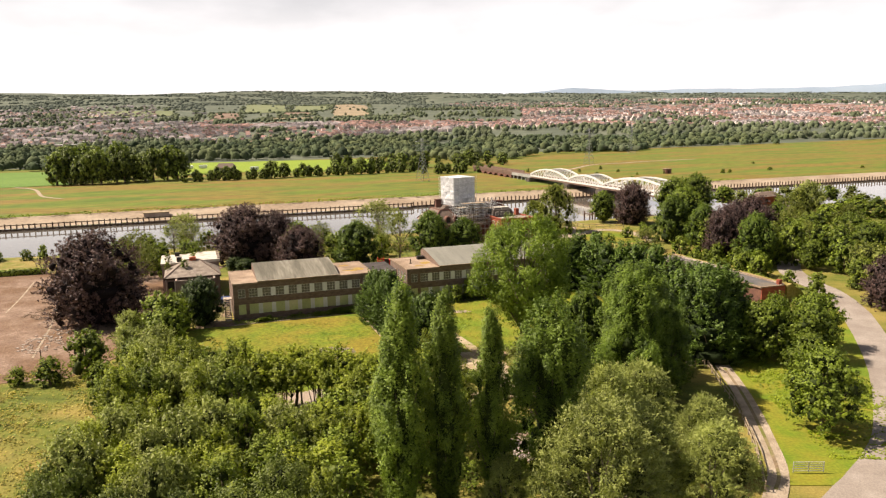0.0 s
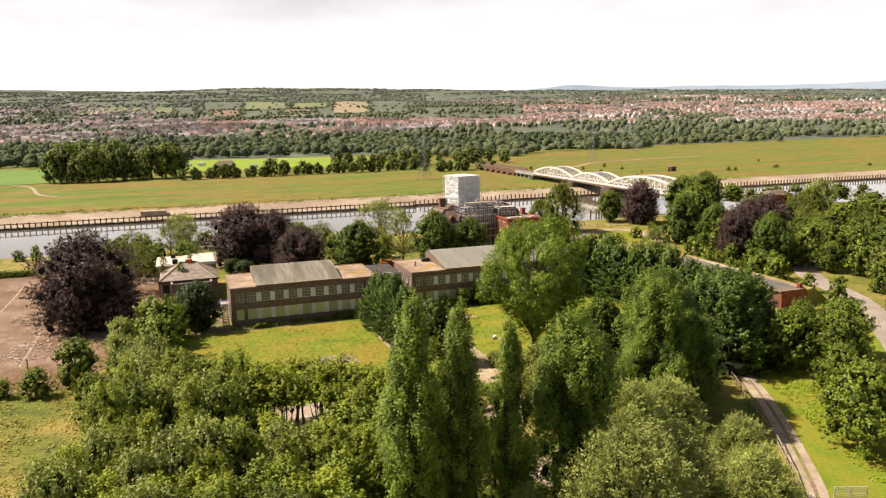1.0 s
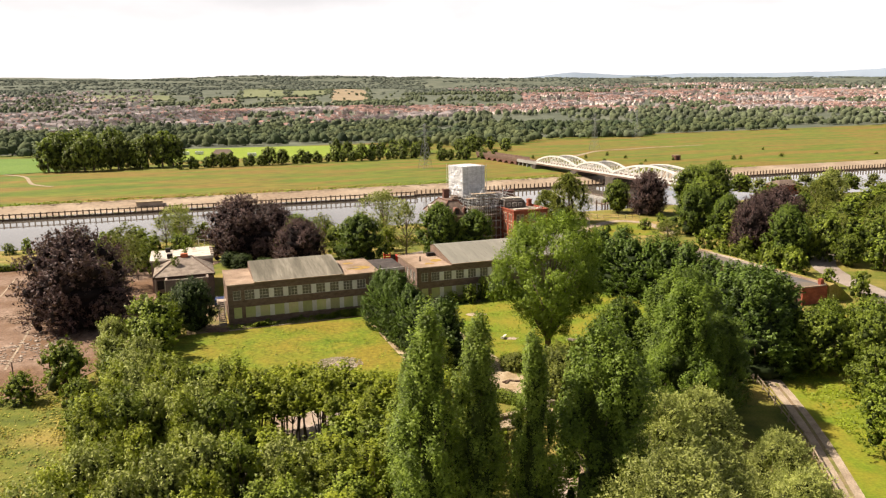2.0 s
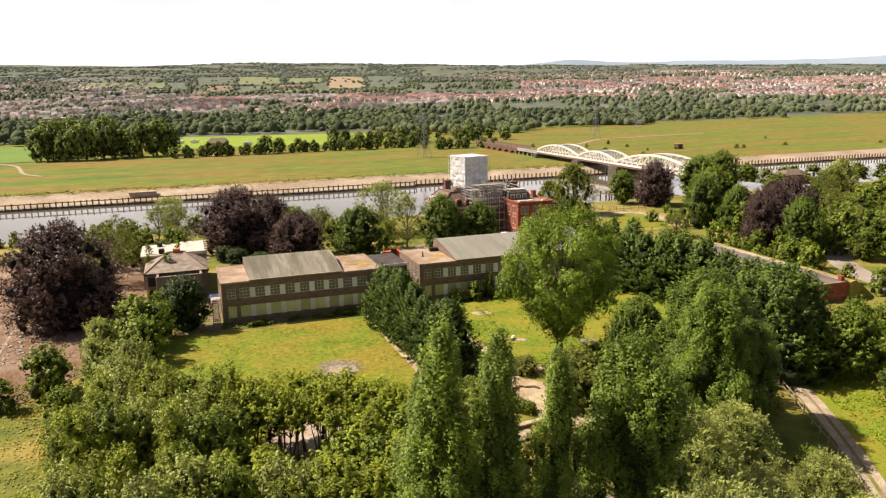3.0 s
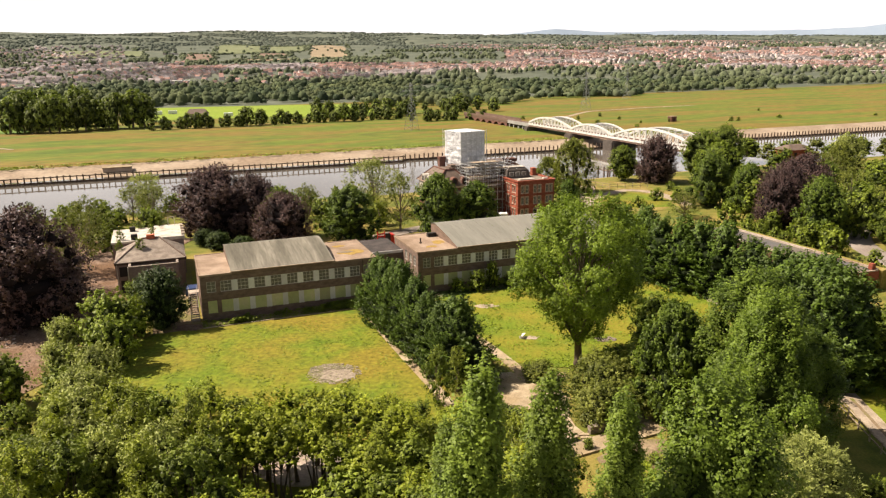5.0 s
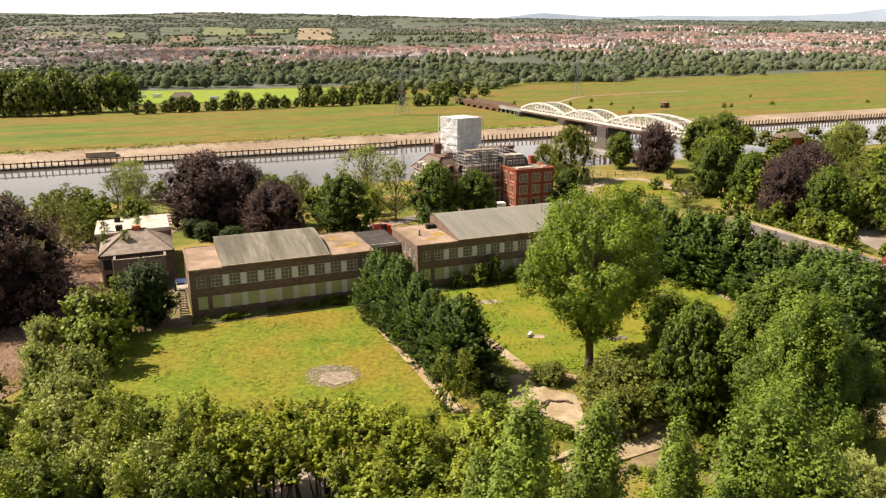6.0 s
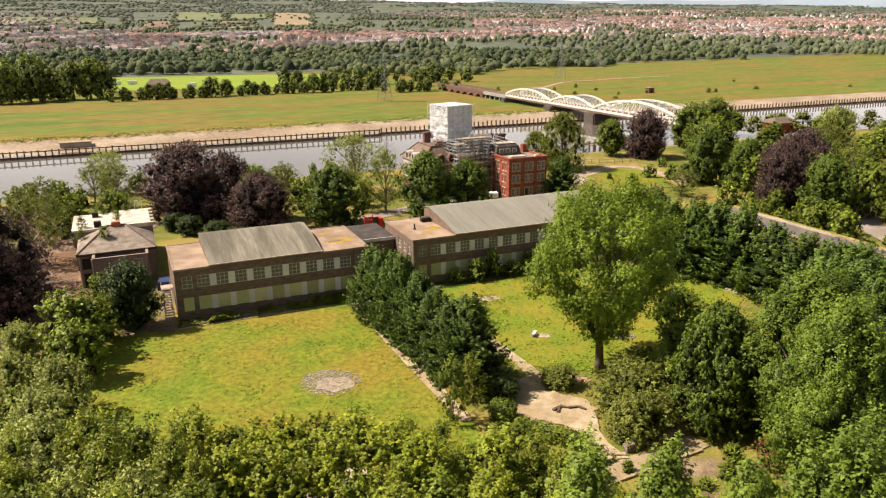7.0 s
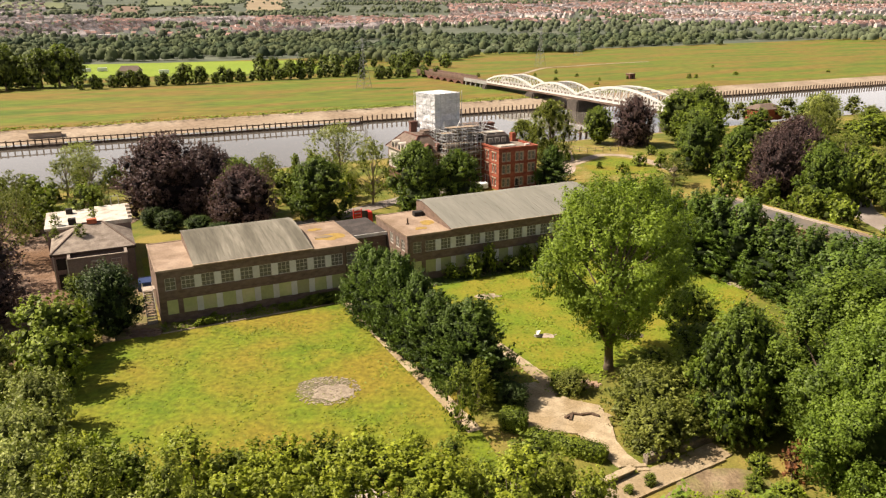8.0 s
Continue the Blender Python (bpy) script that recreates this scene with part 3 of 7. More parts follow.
    dp.location = (length - 2.45 if length < 30 else 0.25, -0.1, 3.7)
    return ob


office_1 = office_block(-0.3, 27.6, 12.9, (4.7, 20.3), "long derelict brown brick office with mossy curved roof and boarded windows", M_sheet, [(8.0, 1.35)])
office_2 = office_block(34.3, 37.4, 12.9, (7.1, 37.0), "derelict brown brick office with long grey curved roof", M_sheet_grey, [(1.1, 1.35), (3.2, 1.35), (5.6, 1.35)])


def blot(parent, cx, cy, r, sx, z, mat, seed, label):
    bm = bmesh.new()
    ring = []
    for k in range(22):
        a = 2 * math.pi * k / 22
        rr = r * (0.8 + 0.45 * noise.noise((math.cos(a) * 1.3 + seed, math.sin(a) * 1.3, seed * 0.7)))
        ring.append((cx + rr * sx * math.cos(a), cy + rr * math.sin(a)))
    prism(bm, ring, z - 0.01, z + 0.012)
    return part("lichen_patch", bm, mat, parent, label)


blot(office_1, 24.3, 4.6, 1.9, 1.4, 7.31, M_moss, 1, "orange lichen patch")
blot(office_1, 23.4, 9.6, 0.8, 1.5, 7.31, M_moss, 4, "orange lichen patch")
blot(office_1, 23.4, 5.3, 0.85, 2.0, 7.335, M_mud, 7, "dark damp patch")
blot(office_2, 5.5, 5.6, 1.7, 0.75, 7.31, M_moss, 9, "orange lichen patch")
blot(office_2, 3.4, 3.0, 0.7, 2.0, 7.31, M_moss, 12, "orange lichen patch")
part("roof_vent", soft_box(5.3, 6.9, 9.5, 10.5, 7.3, 8.0), M_dark, office_2, "dark roof vent box")
vb = bmesh.new()
bmesh.ops.create_cone(vb, segments=10, radius1=0.12, radius2=0.12, depth=1.0, cap_ends=True, matrix=Matrix.Translation((2.6, 6.0, 7.75)))
bmesh.ops.create_cone(vb, segments=10, radius1=0.3, radius2=0.18, depth=0.2, cap_ends=True, matrix=Matrix.Translation((2.6, 6.0, 7.4)))
part("vent_pipe", vb, M_timber, office_2, "short vent pipe")

# link between the offices
link = thing("link_building", at(27.4, 8.0), "low flat-roofed link with a dark roof between the offices", "building")
part("wall", boxes((0, 6.8, 0, 0.3, -0.3, 5.6)), M_brick, link)
part("wall", boxes((0, 6.8, 8.7, 9.0, -0.3, 5.6)), M_brick, link)
part("roof", boxes((-0.05, 6.85, -0.2, 9.2, 5.6, 5.9)), M_felt_dark, link, "dark felt roof")
part("fascia", boxes((-0.05, 6.85, -0.32, -0.2, 5.45, 5.95)), M_white, link, "white fascia board")

# outside stair of the first office
stair = thing("outside_stair", at(-2.0, 3.6), "white-railed concrete outside stair against the office end", "stair")
for k in range(12):
    st = part("step", boxes((0.0, 1.3, -0.26 * k - 0.28, -0.26 * k, 3.6 - 0.29 * k - 0.14, 3.6 - 0.29 * k)), M_concrete, stair)
part("landing", boxes((0, 1.6, 0, 1.6, 3.5, 3.66)), M_concrete, stair)
rb = bmesh.new()
for sx in (0.05, 1.25):
    bar(rb, (sx, 0, 4.7), (sx, -3.3, 1.2), 0.06), bar(rb, (sx, 0, 4.15), (sx, -3.3, 0.65), 0.05)
    for k in range(5):
        y = -0.8 * k
        bar(rb, (sx, y, 3.55 + y * 1.08), (sx, y, 4.72 + y * 1.06), 0.06)
part("railing", rb, M_frame, stair, "pale metal railing")
for row in ((0.1, 0.35, -0.1, 0.15, 0, 3.5), (1.1, 1.35, 1.2, 1.45, 0, 3.5), (0.1, 1.2, -3.4, -3.1, 0, 0.3)):
    part("support", boxes(row), M_concrete, stair)

# ---- hip-roofed lodge behind ----
lodge = thing("hipped_lodge", at(-13.0, 19.6), "derelict grey rendered lodge with hipped slate roof and roof shrubs", "building")
part("wall", boxes((0.3, 11.2, 0.3, 0.6, -0.3, 5.5), (0.3, 0.6, 0.6, 9.4, -0.3, 5.5), (10.9, 11.2, 0.6, 9.4, -0.3, 5.5), (0.3, 11.2, 9.4, 9.7, -0.3, 5.5)), M_brick_grey, lodge)
part("bay", boxes((2.3, 10.1, -2.5, -2.25, -0.3, 5.2), (2.3, 2.55, -2.25, 0.3, -0.3, 5.2), (9.85, 10.1, -2.25, 0.3, -0.3, 5.2)), M_brick_grey, lodge, "projecting grey rendered front")
# near-black roof paints the shade inside the open-topped bay
part("bay_roof", boxes((2.55, 9.85, -2.25, 0.3, 4.5, 4.65)), M_dark, lodge, "sunken front roof, near-black for the shade inside the parapet")
part("bay_coping", boxes((2.2, 10.2, -2.6, -2.2, 5.2, 5.32), (2.2, 2.6, -2.2, 0.0, 5.2, 5.32), (9.8, 10.2, -2.2, 0.0, 5.2, 5.32)), M_slate, lodge, "thin worn coping")
# dark strip stands in for the shaded gap between bay and roof
part("fascia", boxes((-0.05, 11.55, -0.08, -0.002, 5.1, 5.5)), M_timber, lodge, "dark band put in for the shaded gap under the eave")
# near-black panels on the solid wall paint the dark inside of openings
part("doorway", boxes((0.7, 1.7, 0.24, 0.296, 0, 2.3)), M_dark, lodge, "doorway as a near-black panel, unlit inside painted")
part("side_window", boxes((0.65, 1.9, 0.24, 0.296, 3.0, 4.7)), M_dark, lodge, "window as a near-black panel, unlit inside painted")
for x, y in ((0.25, -0.2), (2.05, -2.3)):
    part("porch_post", boxes((x, x + 0.16, y, y + 0.16, 0, 5.2)), M_frame, lodge, "pale porch post")
for y in (2.2, 5.6):
    part("side_window", boxes((11.204, 11.26, y, y + 1.3, 2.9, 4.6)), M_dark, lodge, "window as a near-black panel, unlit inside painted")
hb = bmesh.new()
pts = [hb.verts.new(p) for p in ((0, 0, 5.5), (11.5, 0, 5.5), (11.5, 9.9, 5.5), (0, 9.9, 5.5), (4.6, 7.0, 7.9), (7.4, 7.0, 7.9), (0, 0, 5.35), (11.5, 0, 5.35), (11.5, 9.9, 5.35), (0, 9.9, 5.35))]
for f in ((0, 1, 5, 4), (1, 2, 5), (2, 3, 4, 5), (3, 0, 4), (6, 7, 1, 0), (7, 8, 2, 1), (8, 9, 3, 2), (9, 6, 0, 3), (9, 8, 7, 6)):
    hb.faces.new([pts[k] for k in f])
part("hipped_roof", hb, M_slate, lodge, "weathered slate hipped roof")
rb = bmesh.new()
for p, q in (((0, 0, 5.52), (4.6, 7.0, 7.95)), ((11.5, 0, 5.52), (7.4, 7.0, 7.95)), ((4.6, 7, 7.95), (7.4, 7, 7.95))):
    bar(rb, p, q, 0.22)
part("ridge_tile", rb, M_tile_brown, lodge, "brown ridge tiles")
part("chimney", boxes((5.3, 6.7, 6.6, 7.4, 7.2, 8.5)), M_terracotta, lodge, "stub of an orange brick chimney")
part("rear_wing", boxes((-0.6, 11.6, 9.9, 20.5, -0.3, 6.6)), M_brick_grey, lodge)
part("rear_roof", boxes((-0.8, 6.3, 9.7, 20.8, 6.6, 6.95)), M_felt_white, lodge, "flaking white flat roof")
part("rear_roof", boxes((6.5, 11.8, 9.7, 20.8, 6.6, 7.2)), M_felt_white, lodge, "flaking white flat roof")
part("roof_vent", boxes((2.6, 3.7, 10.6, 11.6, 6.95, 7.9)), M_dark, lodge, "dark roof hatch")
part("roof_vent", boxes((2.2, 3.2, 18.0, 19.0, 6.95, 7.8)), M_dark, lodge, "dark roof hatch")
for k in range(4):
    part("parapet_block", boxes((11.3, 11.9, 10.4 + 2.4 * k, 11.3 + 2.4 * k, 7.2, 7.6)), M_concrete, lodge)
for s, w in ((5.3, 1.4), (7.9, 1.2)):
    wn_ = put_window(lodge, WIN_SLIM, Matrix.Translation((s, -2.52, 2.9)), "boarded pale window")
pv = bmesh.new()
for p in ((9.2, 19.8), (10.4, 19.8)):
    bar(pv, (p[0], p[1], 7.2), (p[0], p[1], 9.0), 0.1)
bar(pv, (9.2, 19.8, 8.9), (10.4, 19.8, 8.9), 0.1)
part("pipe_stack", pv, M_frame, lodge)

# ---- red brick head office with the wrapped tower ----
head = thing("head_office", at(75.8, 45.4), "ornate red brick three-storey office wing with buff bands", "building")
rw, rd, rh = 9.9, 11.2, 9.3
win_s = window_meshes(0.75, 1.75, 1, 2)
holes_front = [0.9, 2.1, 4.3, 5.5, 7.6, 8.6]
fb, sb = bmesh.new(), bmesh.new()
levels = [(0.8, 2.5), (3.8, 5.5), (6.55, 8.25)]
cuts = [-0.3] + [z for lv in levels for z in lv] + [rh]
for k in range(0, len(cuts), 2):
    box(fb, 0, rw, 0, 0.35, cuts[k], cuts[k + 1])
    box(sb, 0, 0.35, 0.35, rd, cuts[k], cuts[k + 1])
side_holes = [1.2, 2.4, 4.6, 5.8, 8.0, 9.2]
for z0, z1 in levels:
    x = 0.0
    for s in holes_front:
        box(fb, x, s, 0, 0.35, z0, z1)
        x = s + 0.75
    box(fb, x, rw, 0, 0.35, z0, z1)
    y = 0.35
    for s in side_holes:
        box(sb, 0, 0.35, y, s, z0, z1)
        y = s + 0.75
    box(sb, 0, 0.35, y, rd, z0, z1)
part("front_wall", fb, M_brick_red, head)
part("side_wall", sb, M_brick_red, head, "sunlit red brick side wall")
part("rear_wall", boxes((0, rw, rd, rd + 0.35, -0.3, rh), (rw - 0.35, rw, 0.35, rd, -0.3, rh)), M_brick_red, head)
for z0, z1 in levels:
    for s in holes_front:
        put_window(head, win_s, Matrix.Translation((s, 0.15, z0)))
        part("sill", boxes((s - 0.1, s + 0.85, -0.1, 0.0, z0 - 0.16, z0 - 0.02)), M_band, head, "buff stone sill")
        part("lintel", boxes((s - 0.12, s + 0.87, -0.09, -0.002, z0 + 1.72, z0 + 2.0)), M_band, head, "buff stone lintel")
        part("mullion", boxes((s - 0.16, s - 0.02, -0.06, -0.002, z0 - 0.02, z0 + 1.72)), M_band, head, "buff stone jamb")
        part("mullion", boxes((s + 0.77, s + 0.91, -0.06, -0.002, z0 - 0.02, z0 + 1.72)), M_band, head, "buff stone jamb")
    for s in side_holes:
        part("lintel", boxes((-0.09, -0.002, s - 0.12, s + 0.87, z0 + 1.72, z0 + 2.0)), M_band, head, "buff stone lintel")
        put_window(head, win_s, Matrix.Translation((0.15, s + 0.75, z0)) @ Matrix.Rotation(radians(-90), 4, "Z"))
        part("sill", boxes((-0.1, 0.0, s - 0.1, s + 0.85, z0 - 0.16, z0 - 0.02)), M_band, head, "buff stone sill")
for z in (3.0, 5.9, 8.7):
    part("string_course", boxes((-0.12, rw + 0.12, -0.12, -0.002, z, z + 0.16), (-0.12, -0.002, -0.002, rd, z, z + 0.16)), M_brick_red, head, "projecting string course")
part("parapet", boxes((-0.2, rw + 0.2, -0.2, 0.3, rh, rh + 0.35), (-0.2, 0.3, 0.3, rd, rh, rh + 0.35), (rw - 0.3, rw + 0.2, 0.3, rd, rh, rh + 0.35)), M_brick_red, head)
part("flat_roof", boxes((0.3, rw - 0.3, 0.3, rd, rh - 0.35, rh - 0.05)), M_slate, head, "grey flat roof")
part("roof_light", soft_box(1.4, 5.6, 2.0, 3.6, rh - 0.05, rh + 0.35), M_felt_white, head, "low pale roof light")
lb = bmesh.new()
lv = [lb.verts.new(p) for p in ((0.2, 6.6, rh - 0.1), (6.8, 6.6, rh - 0.1), (6.8, 11.0, rh - 0.1), (0.2, 11.0, rh - 0.1), (0.6, 7.0, rh + 1.9), (6.4, 7.0, rh + 1.9), (6.4, 10.6, rh + 1.9), (0.6, 10.6, rh + 1.9), (1.3, 7.7, rh + 2.5), (5.7, 7.7, rh + 2.5), (5.7, 10.0, rh + 2.5), (1.3, 10.0, rh + 2.5))]
for f in ((3, 2, 1, 0), (0, 1, 5, 4), (1, 2, 6, 5), (2, 3, 7, 6), (3, 0, 4, 7), (4, 5, 9, 8), (5, 6, 10, 9), (6, 7, 11, 10), (7, 4, 8, 11), (8, 9, 10, 11)):
    lb.faces.new([lv[i] for i in f])
lantern = part("lantern", lb, M_stone_dark, head, "dark slate mansard lantern on the roof")
part("lantern_cap", boxes((1.2, 5.8, 7.6, 10.1, rh + 2.5, rh + 2.62)), M_felt_white, lantern, "pale lead cap")
for k in range(3):
    lw = part("lantern_window", boxes((1.0 + 1.7 * k, 2.2 + 1.7 * k, 6.7, 6.85, rh + 0.3, rh + 1.5)), M_frame, lantern, "pale framed window")
    part("pane", boxes((1.12 + 1.7 * k, 2.08 + 1.7 * k, 6.66, 6.695, rh + 0.42, rh + 1.38)), M_glass, lw)
for p in ((1.0, 1.0), (7.6, 1.2)):
    part("roof_vent", soft_box(p[0], p[0] + 1.2, p[1], p[1] + 0.8, rh - 0.05, rh + 0.55), M_felt_white, head, "pale roof hatch")
part("chimney", boxes((8.4, 9.4, 8.6, 9.8, rh - 0.3, rh + 1.9), (8.3, 9.5, 8.5, 9.9, rh + 1.6, rh + 1.8)), M_brick_red, head, "short red brick chimney")
part("door", boxes((4.2, 5.3, -0.05, 0.05, 0, 2.3)), M_dark, head, "dark doorway")

main = thing("main_building", at(59.5, 57.0), "brown tile-roofed main office wrapped in scaffolding", "building")
part("wall", boxes((0, 9.0, 0, 14, -0.3, 7.6), (9.0, 27, 0.6, 16, -0.3, 8.6)), M_brick_dark, main)
part("side_wall", boxes((-0.05, -0.002, 0.5, 13.5, 3.0, 7.5)), M_frame, main, "pale rendered side wall")
mb = bmesh.new()


def hip(bm, x0, x1, y0, y1, z0, z1, inset):
    v = [bm.verts.new(p) for p in ((x0, y0, z0), (x1, y0, z0), (x1, y1, z0), (x0, y1, z0), (x0 + inset, y0 + inset, z1), (x1 - inset, y0 + inset, z1), (x1 - inset, y1 - inset, z1), (x0 + inset, y1 - inset, z1))]
    for f in ((3, 2, 1, 0), (4, 5, 6, 7), (0, 1, 5, 4), (1, 2, 6, 5), (2, 3, 7, 6), (3, 0, 4, 7)):
        bm.faces.new([v[k] for k in f])


hip(mb, -0.5, 9.4, -0.5, 14.5, 7.6, 11.2, 3.6)
part("hipped_roof", mb, M_tile_brown, main, "brown tiled hipped roof")
mb = bmesh.new()
hip(mb, 9.0, 27.3, 0.2, 16.4, 8.6, 12.0, 4.0)
part("hipped_roof", mb, M_tile_brown, main, "brown tiled hipped roof")


def arch_face(w, z0, z1, deep, steps=8):
    """A block with a round-arched top; it faces -y, from x = 0 to w."""
    bm = bmesh.new()
    r = w / 2
    prof = [(0, z0), (w, z0)] + [(r + r * math.cos(math.pi * k / steps), z1 - r + r * math.sin(math.pi * k / steps)) for k in range(steps + 1)]
    lo, hi = [bm.verts.new((x, 0, z)) for x, z in prof], [bm.verts.new((x, deep, z)) for x, z in prof]
    bm.faces.new(lo), bm.faces.new(hi[::-1])
    for k in range(len(prof)):
        j = (k + 1) % len(prof)
        bm.faces.new((lo[j], lo[k], hi[k], hi[j]))
    return bm


for k in range(3):
    dm = part("dormer", arch_face(1.7, 7.5, 9.7, 2.6), M_brick_dark, main, "dark brick dormer with an arched top")
    dm.location = (1.0 + 2.7 * k, -0.2, 0)
    dw = part("dormer_window", arch_face(1.0, 7.9, 9.35, 0.1), M_dark, dm)
    dw.location = (0.35, -0.07, 0)
for k in range(3):
    dm = part("dormer", arch_face(1.9, 7.4, 9.6, 2.6), M_frame, main, "pale rendered dormer with an arched top")
    dm.matrix_local = Matrix.Translation((-0.2, 3.6 + 3.8 * k, 0)) @ Matrix.Rotation(radians(-90), 4, "Z")
    dw = part("dormer_window", arch_face(1.1, 7.9, 9.2, 0.1), M_dark, dm)
    dw.location = (0.4, -0.07, 0)
for p, q in (((-0.5, -0.5, 7.65), (3.1, 3.1, 11.25)), ((9.4, -0.5, 7.65), (5.8, 3.1, 11.25)), ((3.1, 3.1, 11.25), (3.1, 10.9, 11.25)), ((3.1, 3.1, 11.25), (5.8, 3.1, 11.25)), ((-0.5, 14.5, 7.65), (3.1, 10.9, 11.25))):
    part("ridge_tile", bar(bmesh.new(), p, q, 0.28), M_brick_dark, main, "dark ridge tiles")
part("eaves_band", boxes((-0.45, 9.2, -0.42, -0.002, 7.1, 7.6), (-0.42, -0.055, 0.0, 14.2, 7.55, 7.75)), M_band, main, "pale stone eaves band")
for k in range(4):
    part("window", boxes((0.8 + 2.1 * k, 2.0 + 2.1 * k, -0.06, -0.004, 4.4, 6.4)), M_glass, main)
    part("window", boxes((-0.11, -0.055, 1.6 + 3.0 * k, 2.8 + 3.0 * k, 4.2, 6.2)), M_glass, main)
part("turret_cap", soft_box(4.6, 8.6, 3.4, 7.0, 10.4, 12.2, 0.5), M_tile_brown, main, "dark raised turret roof")
part("chimney", boxes((4.2, 5.8, 9.6, 10.8, 10.2, 13.6), (4.05, 5.95, 9.45, 10.95, 13.3, 13.7)), M_brick_dark, main, "tall brick chimney")
part("chimney", boxes((19.5, 22.4, 1.8, 3.4, 9.2, 13.2), (19.3, 22.6, 1.6, 3.6, 12.9, 13.3)), M_brick_dark, main, "tall brick chimney")
part("porch_roof", boxes((7.0, 16.2, -3.6, 0.0, 7.0, 7.25)), M_slate, main, "flat front roof")
part("porch_wall", boxes((7.3, 15.9, -3.3, 0.0, -0.3, 7.0)), M_brick_dark, main)

tower = thing("wrapped_tower", at(67.2, 60.3, 0, 13), "clock tower wrapped in white scaffold sheeting above the roofs", "tower")
tw, td, tz0, tz1 = 7.4, 7.4, 8.0, 20.3
tb = bmesh.new()
n_w, n_z = 18, 22
for side in range(4):
    grid = []
    for j in range(n_z + 1):
        z = 12.2 + (tz1 - 12.2) * j / n_z
        row = []
        for k in range(n_w + 1):
            t = k / n_w
            x, y = ((t * tw, 0), (tw, t * td), (tw - t * tw, td), (0, td - t * td))[side]
            bulge = (0.3 * noise.noise((x * 0.8, y * 0.8, z * 0.8 + side)) + 0.16 * noise.noise((x * 2.1, y * 2.1, z * 1.6 + side))) * (0 if k in (0, n_w) else 1)
            ox, oy = ((0, -1), (1, 0), (0, 1), (-1, 0))[side]
            row.append(tb.verts.new((x + ox * bulge, y + oy * bulge, z)))
        grid.append(row)
    for j in range(n_z):
        for k in range(n_w):
            tb.faces.new((grid[j][k], grid[j][k + 1], grid[j + 1][k + 1], grid[j + 1][k]))
part("sheeting", tb, M_wrap, tower, "crinkled white plastic sheeting", True)
part("core", boxes((1.2, tw - 1.2, 1.2, td - 1.2, tz0, tz1 - 0.6)), M_brick_dark, tower, "dark brick core")
part("roof_sheet", boxes((-0.1, tw + 0.1, -0.1, td + 0.1, tz1, tz1 + 0.12)), M_wrap, tower, "white sheeting roof")
def pole(parent, a, b, w=0.08):
    part("ledger_pole", bar(bmesh.new(), a, b, w), M_steel, parent)


for z in (14.2, 16.2, 18.2, 20.0):
    pole(tower, (-0.3, -0.3, z), (tw + 0.3, -0.3, z)), pole(tower, (-0.3, -0.3, z), (-0.3, td + 0.3, z))
for k in range(6):
    pole(tower, (-0.3 + 1.6 * k, -0.34, 12.2), (-0.3 + 1.6 * k, -0.34, tz1 + 0.5)), pole(tower, (-0.34, -0.3 + 1.6 * k, 12.2), (-0.34, -0.3 + 1.6 * k, tz1 + 0.5))

scaf = thing("scaffold", at(66.0, 52.6), "steel tube scaffold with boards over the main roof", "scaffold")
random.seed(5)
for k in range(11):
    for y in (0.0, 1.6, 4.4, 7.4):
        top = 13.0 - abs(k - 4) * 0.35 if y > 1 else 10.6
        part("standard_pole", bar(bmesh.new(), (1.3 * k, y, 0.0), (1.3 * k, y, top), 0.09), M_steel, scaf)
for z in (2, 4, 6, 8, 9, 10, 10.8, 11.5, 12.2, 13.0):
    for y in (0.0, 1.6, 4.4, 7.4):
        if y < 1 and z > 10.2:
            continue
        part("ledger_pole", bar(bmesh.new(), (-0.6, y, z), (13.6, y, z), 0.08), M_steel, scaf)
    for k in range(0, 11, 2):
        part("ledger_pole", bar(bmesh.new(), (1.3 * k, -0.3, z + 0.07), (1.3 * k, 7.8 if z > 9 else 1.9, z + 0.07), 0.07), M_steel, scaf)
for k in range(34):
    x, y = random.uniform(0, 12), random.uniform(1.5, 7)
    part("brace_pole", bar(bmesh.new(), (x, y, 10.5), (x + random.uniform(-3, 3), y + random.uniform(-1, 1), 14.6), 0.08), M_steel, scaf)
for k, (x0, x1, z) in enumerate(((0, 6, 10.1), (5, 13, 11.6), (1, 9, 8.1), (2, 12, 6.1), (3, 11, 4.1), (4, 9, 12.6), (0, 8, 9.1), (6, 13, 10.6), (0, 5, 12.1), (2, 9, 13.3), (7, 13, 8.6))):
    part("board_lift", boxes((x0, x1, 0.1 if z < 10.5 else 2.0, 1.5 if z < 10.5 else 4.3, z, z + 0.06)), M_wood, scaf)

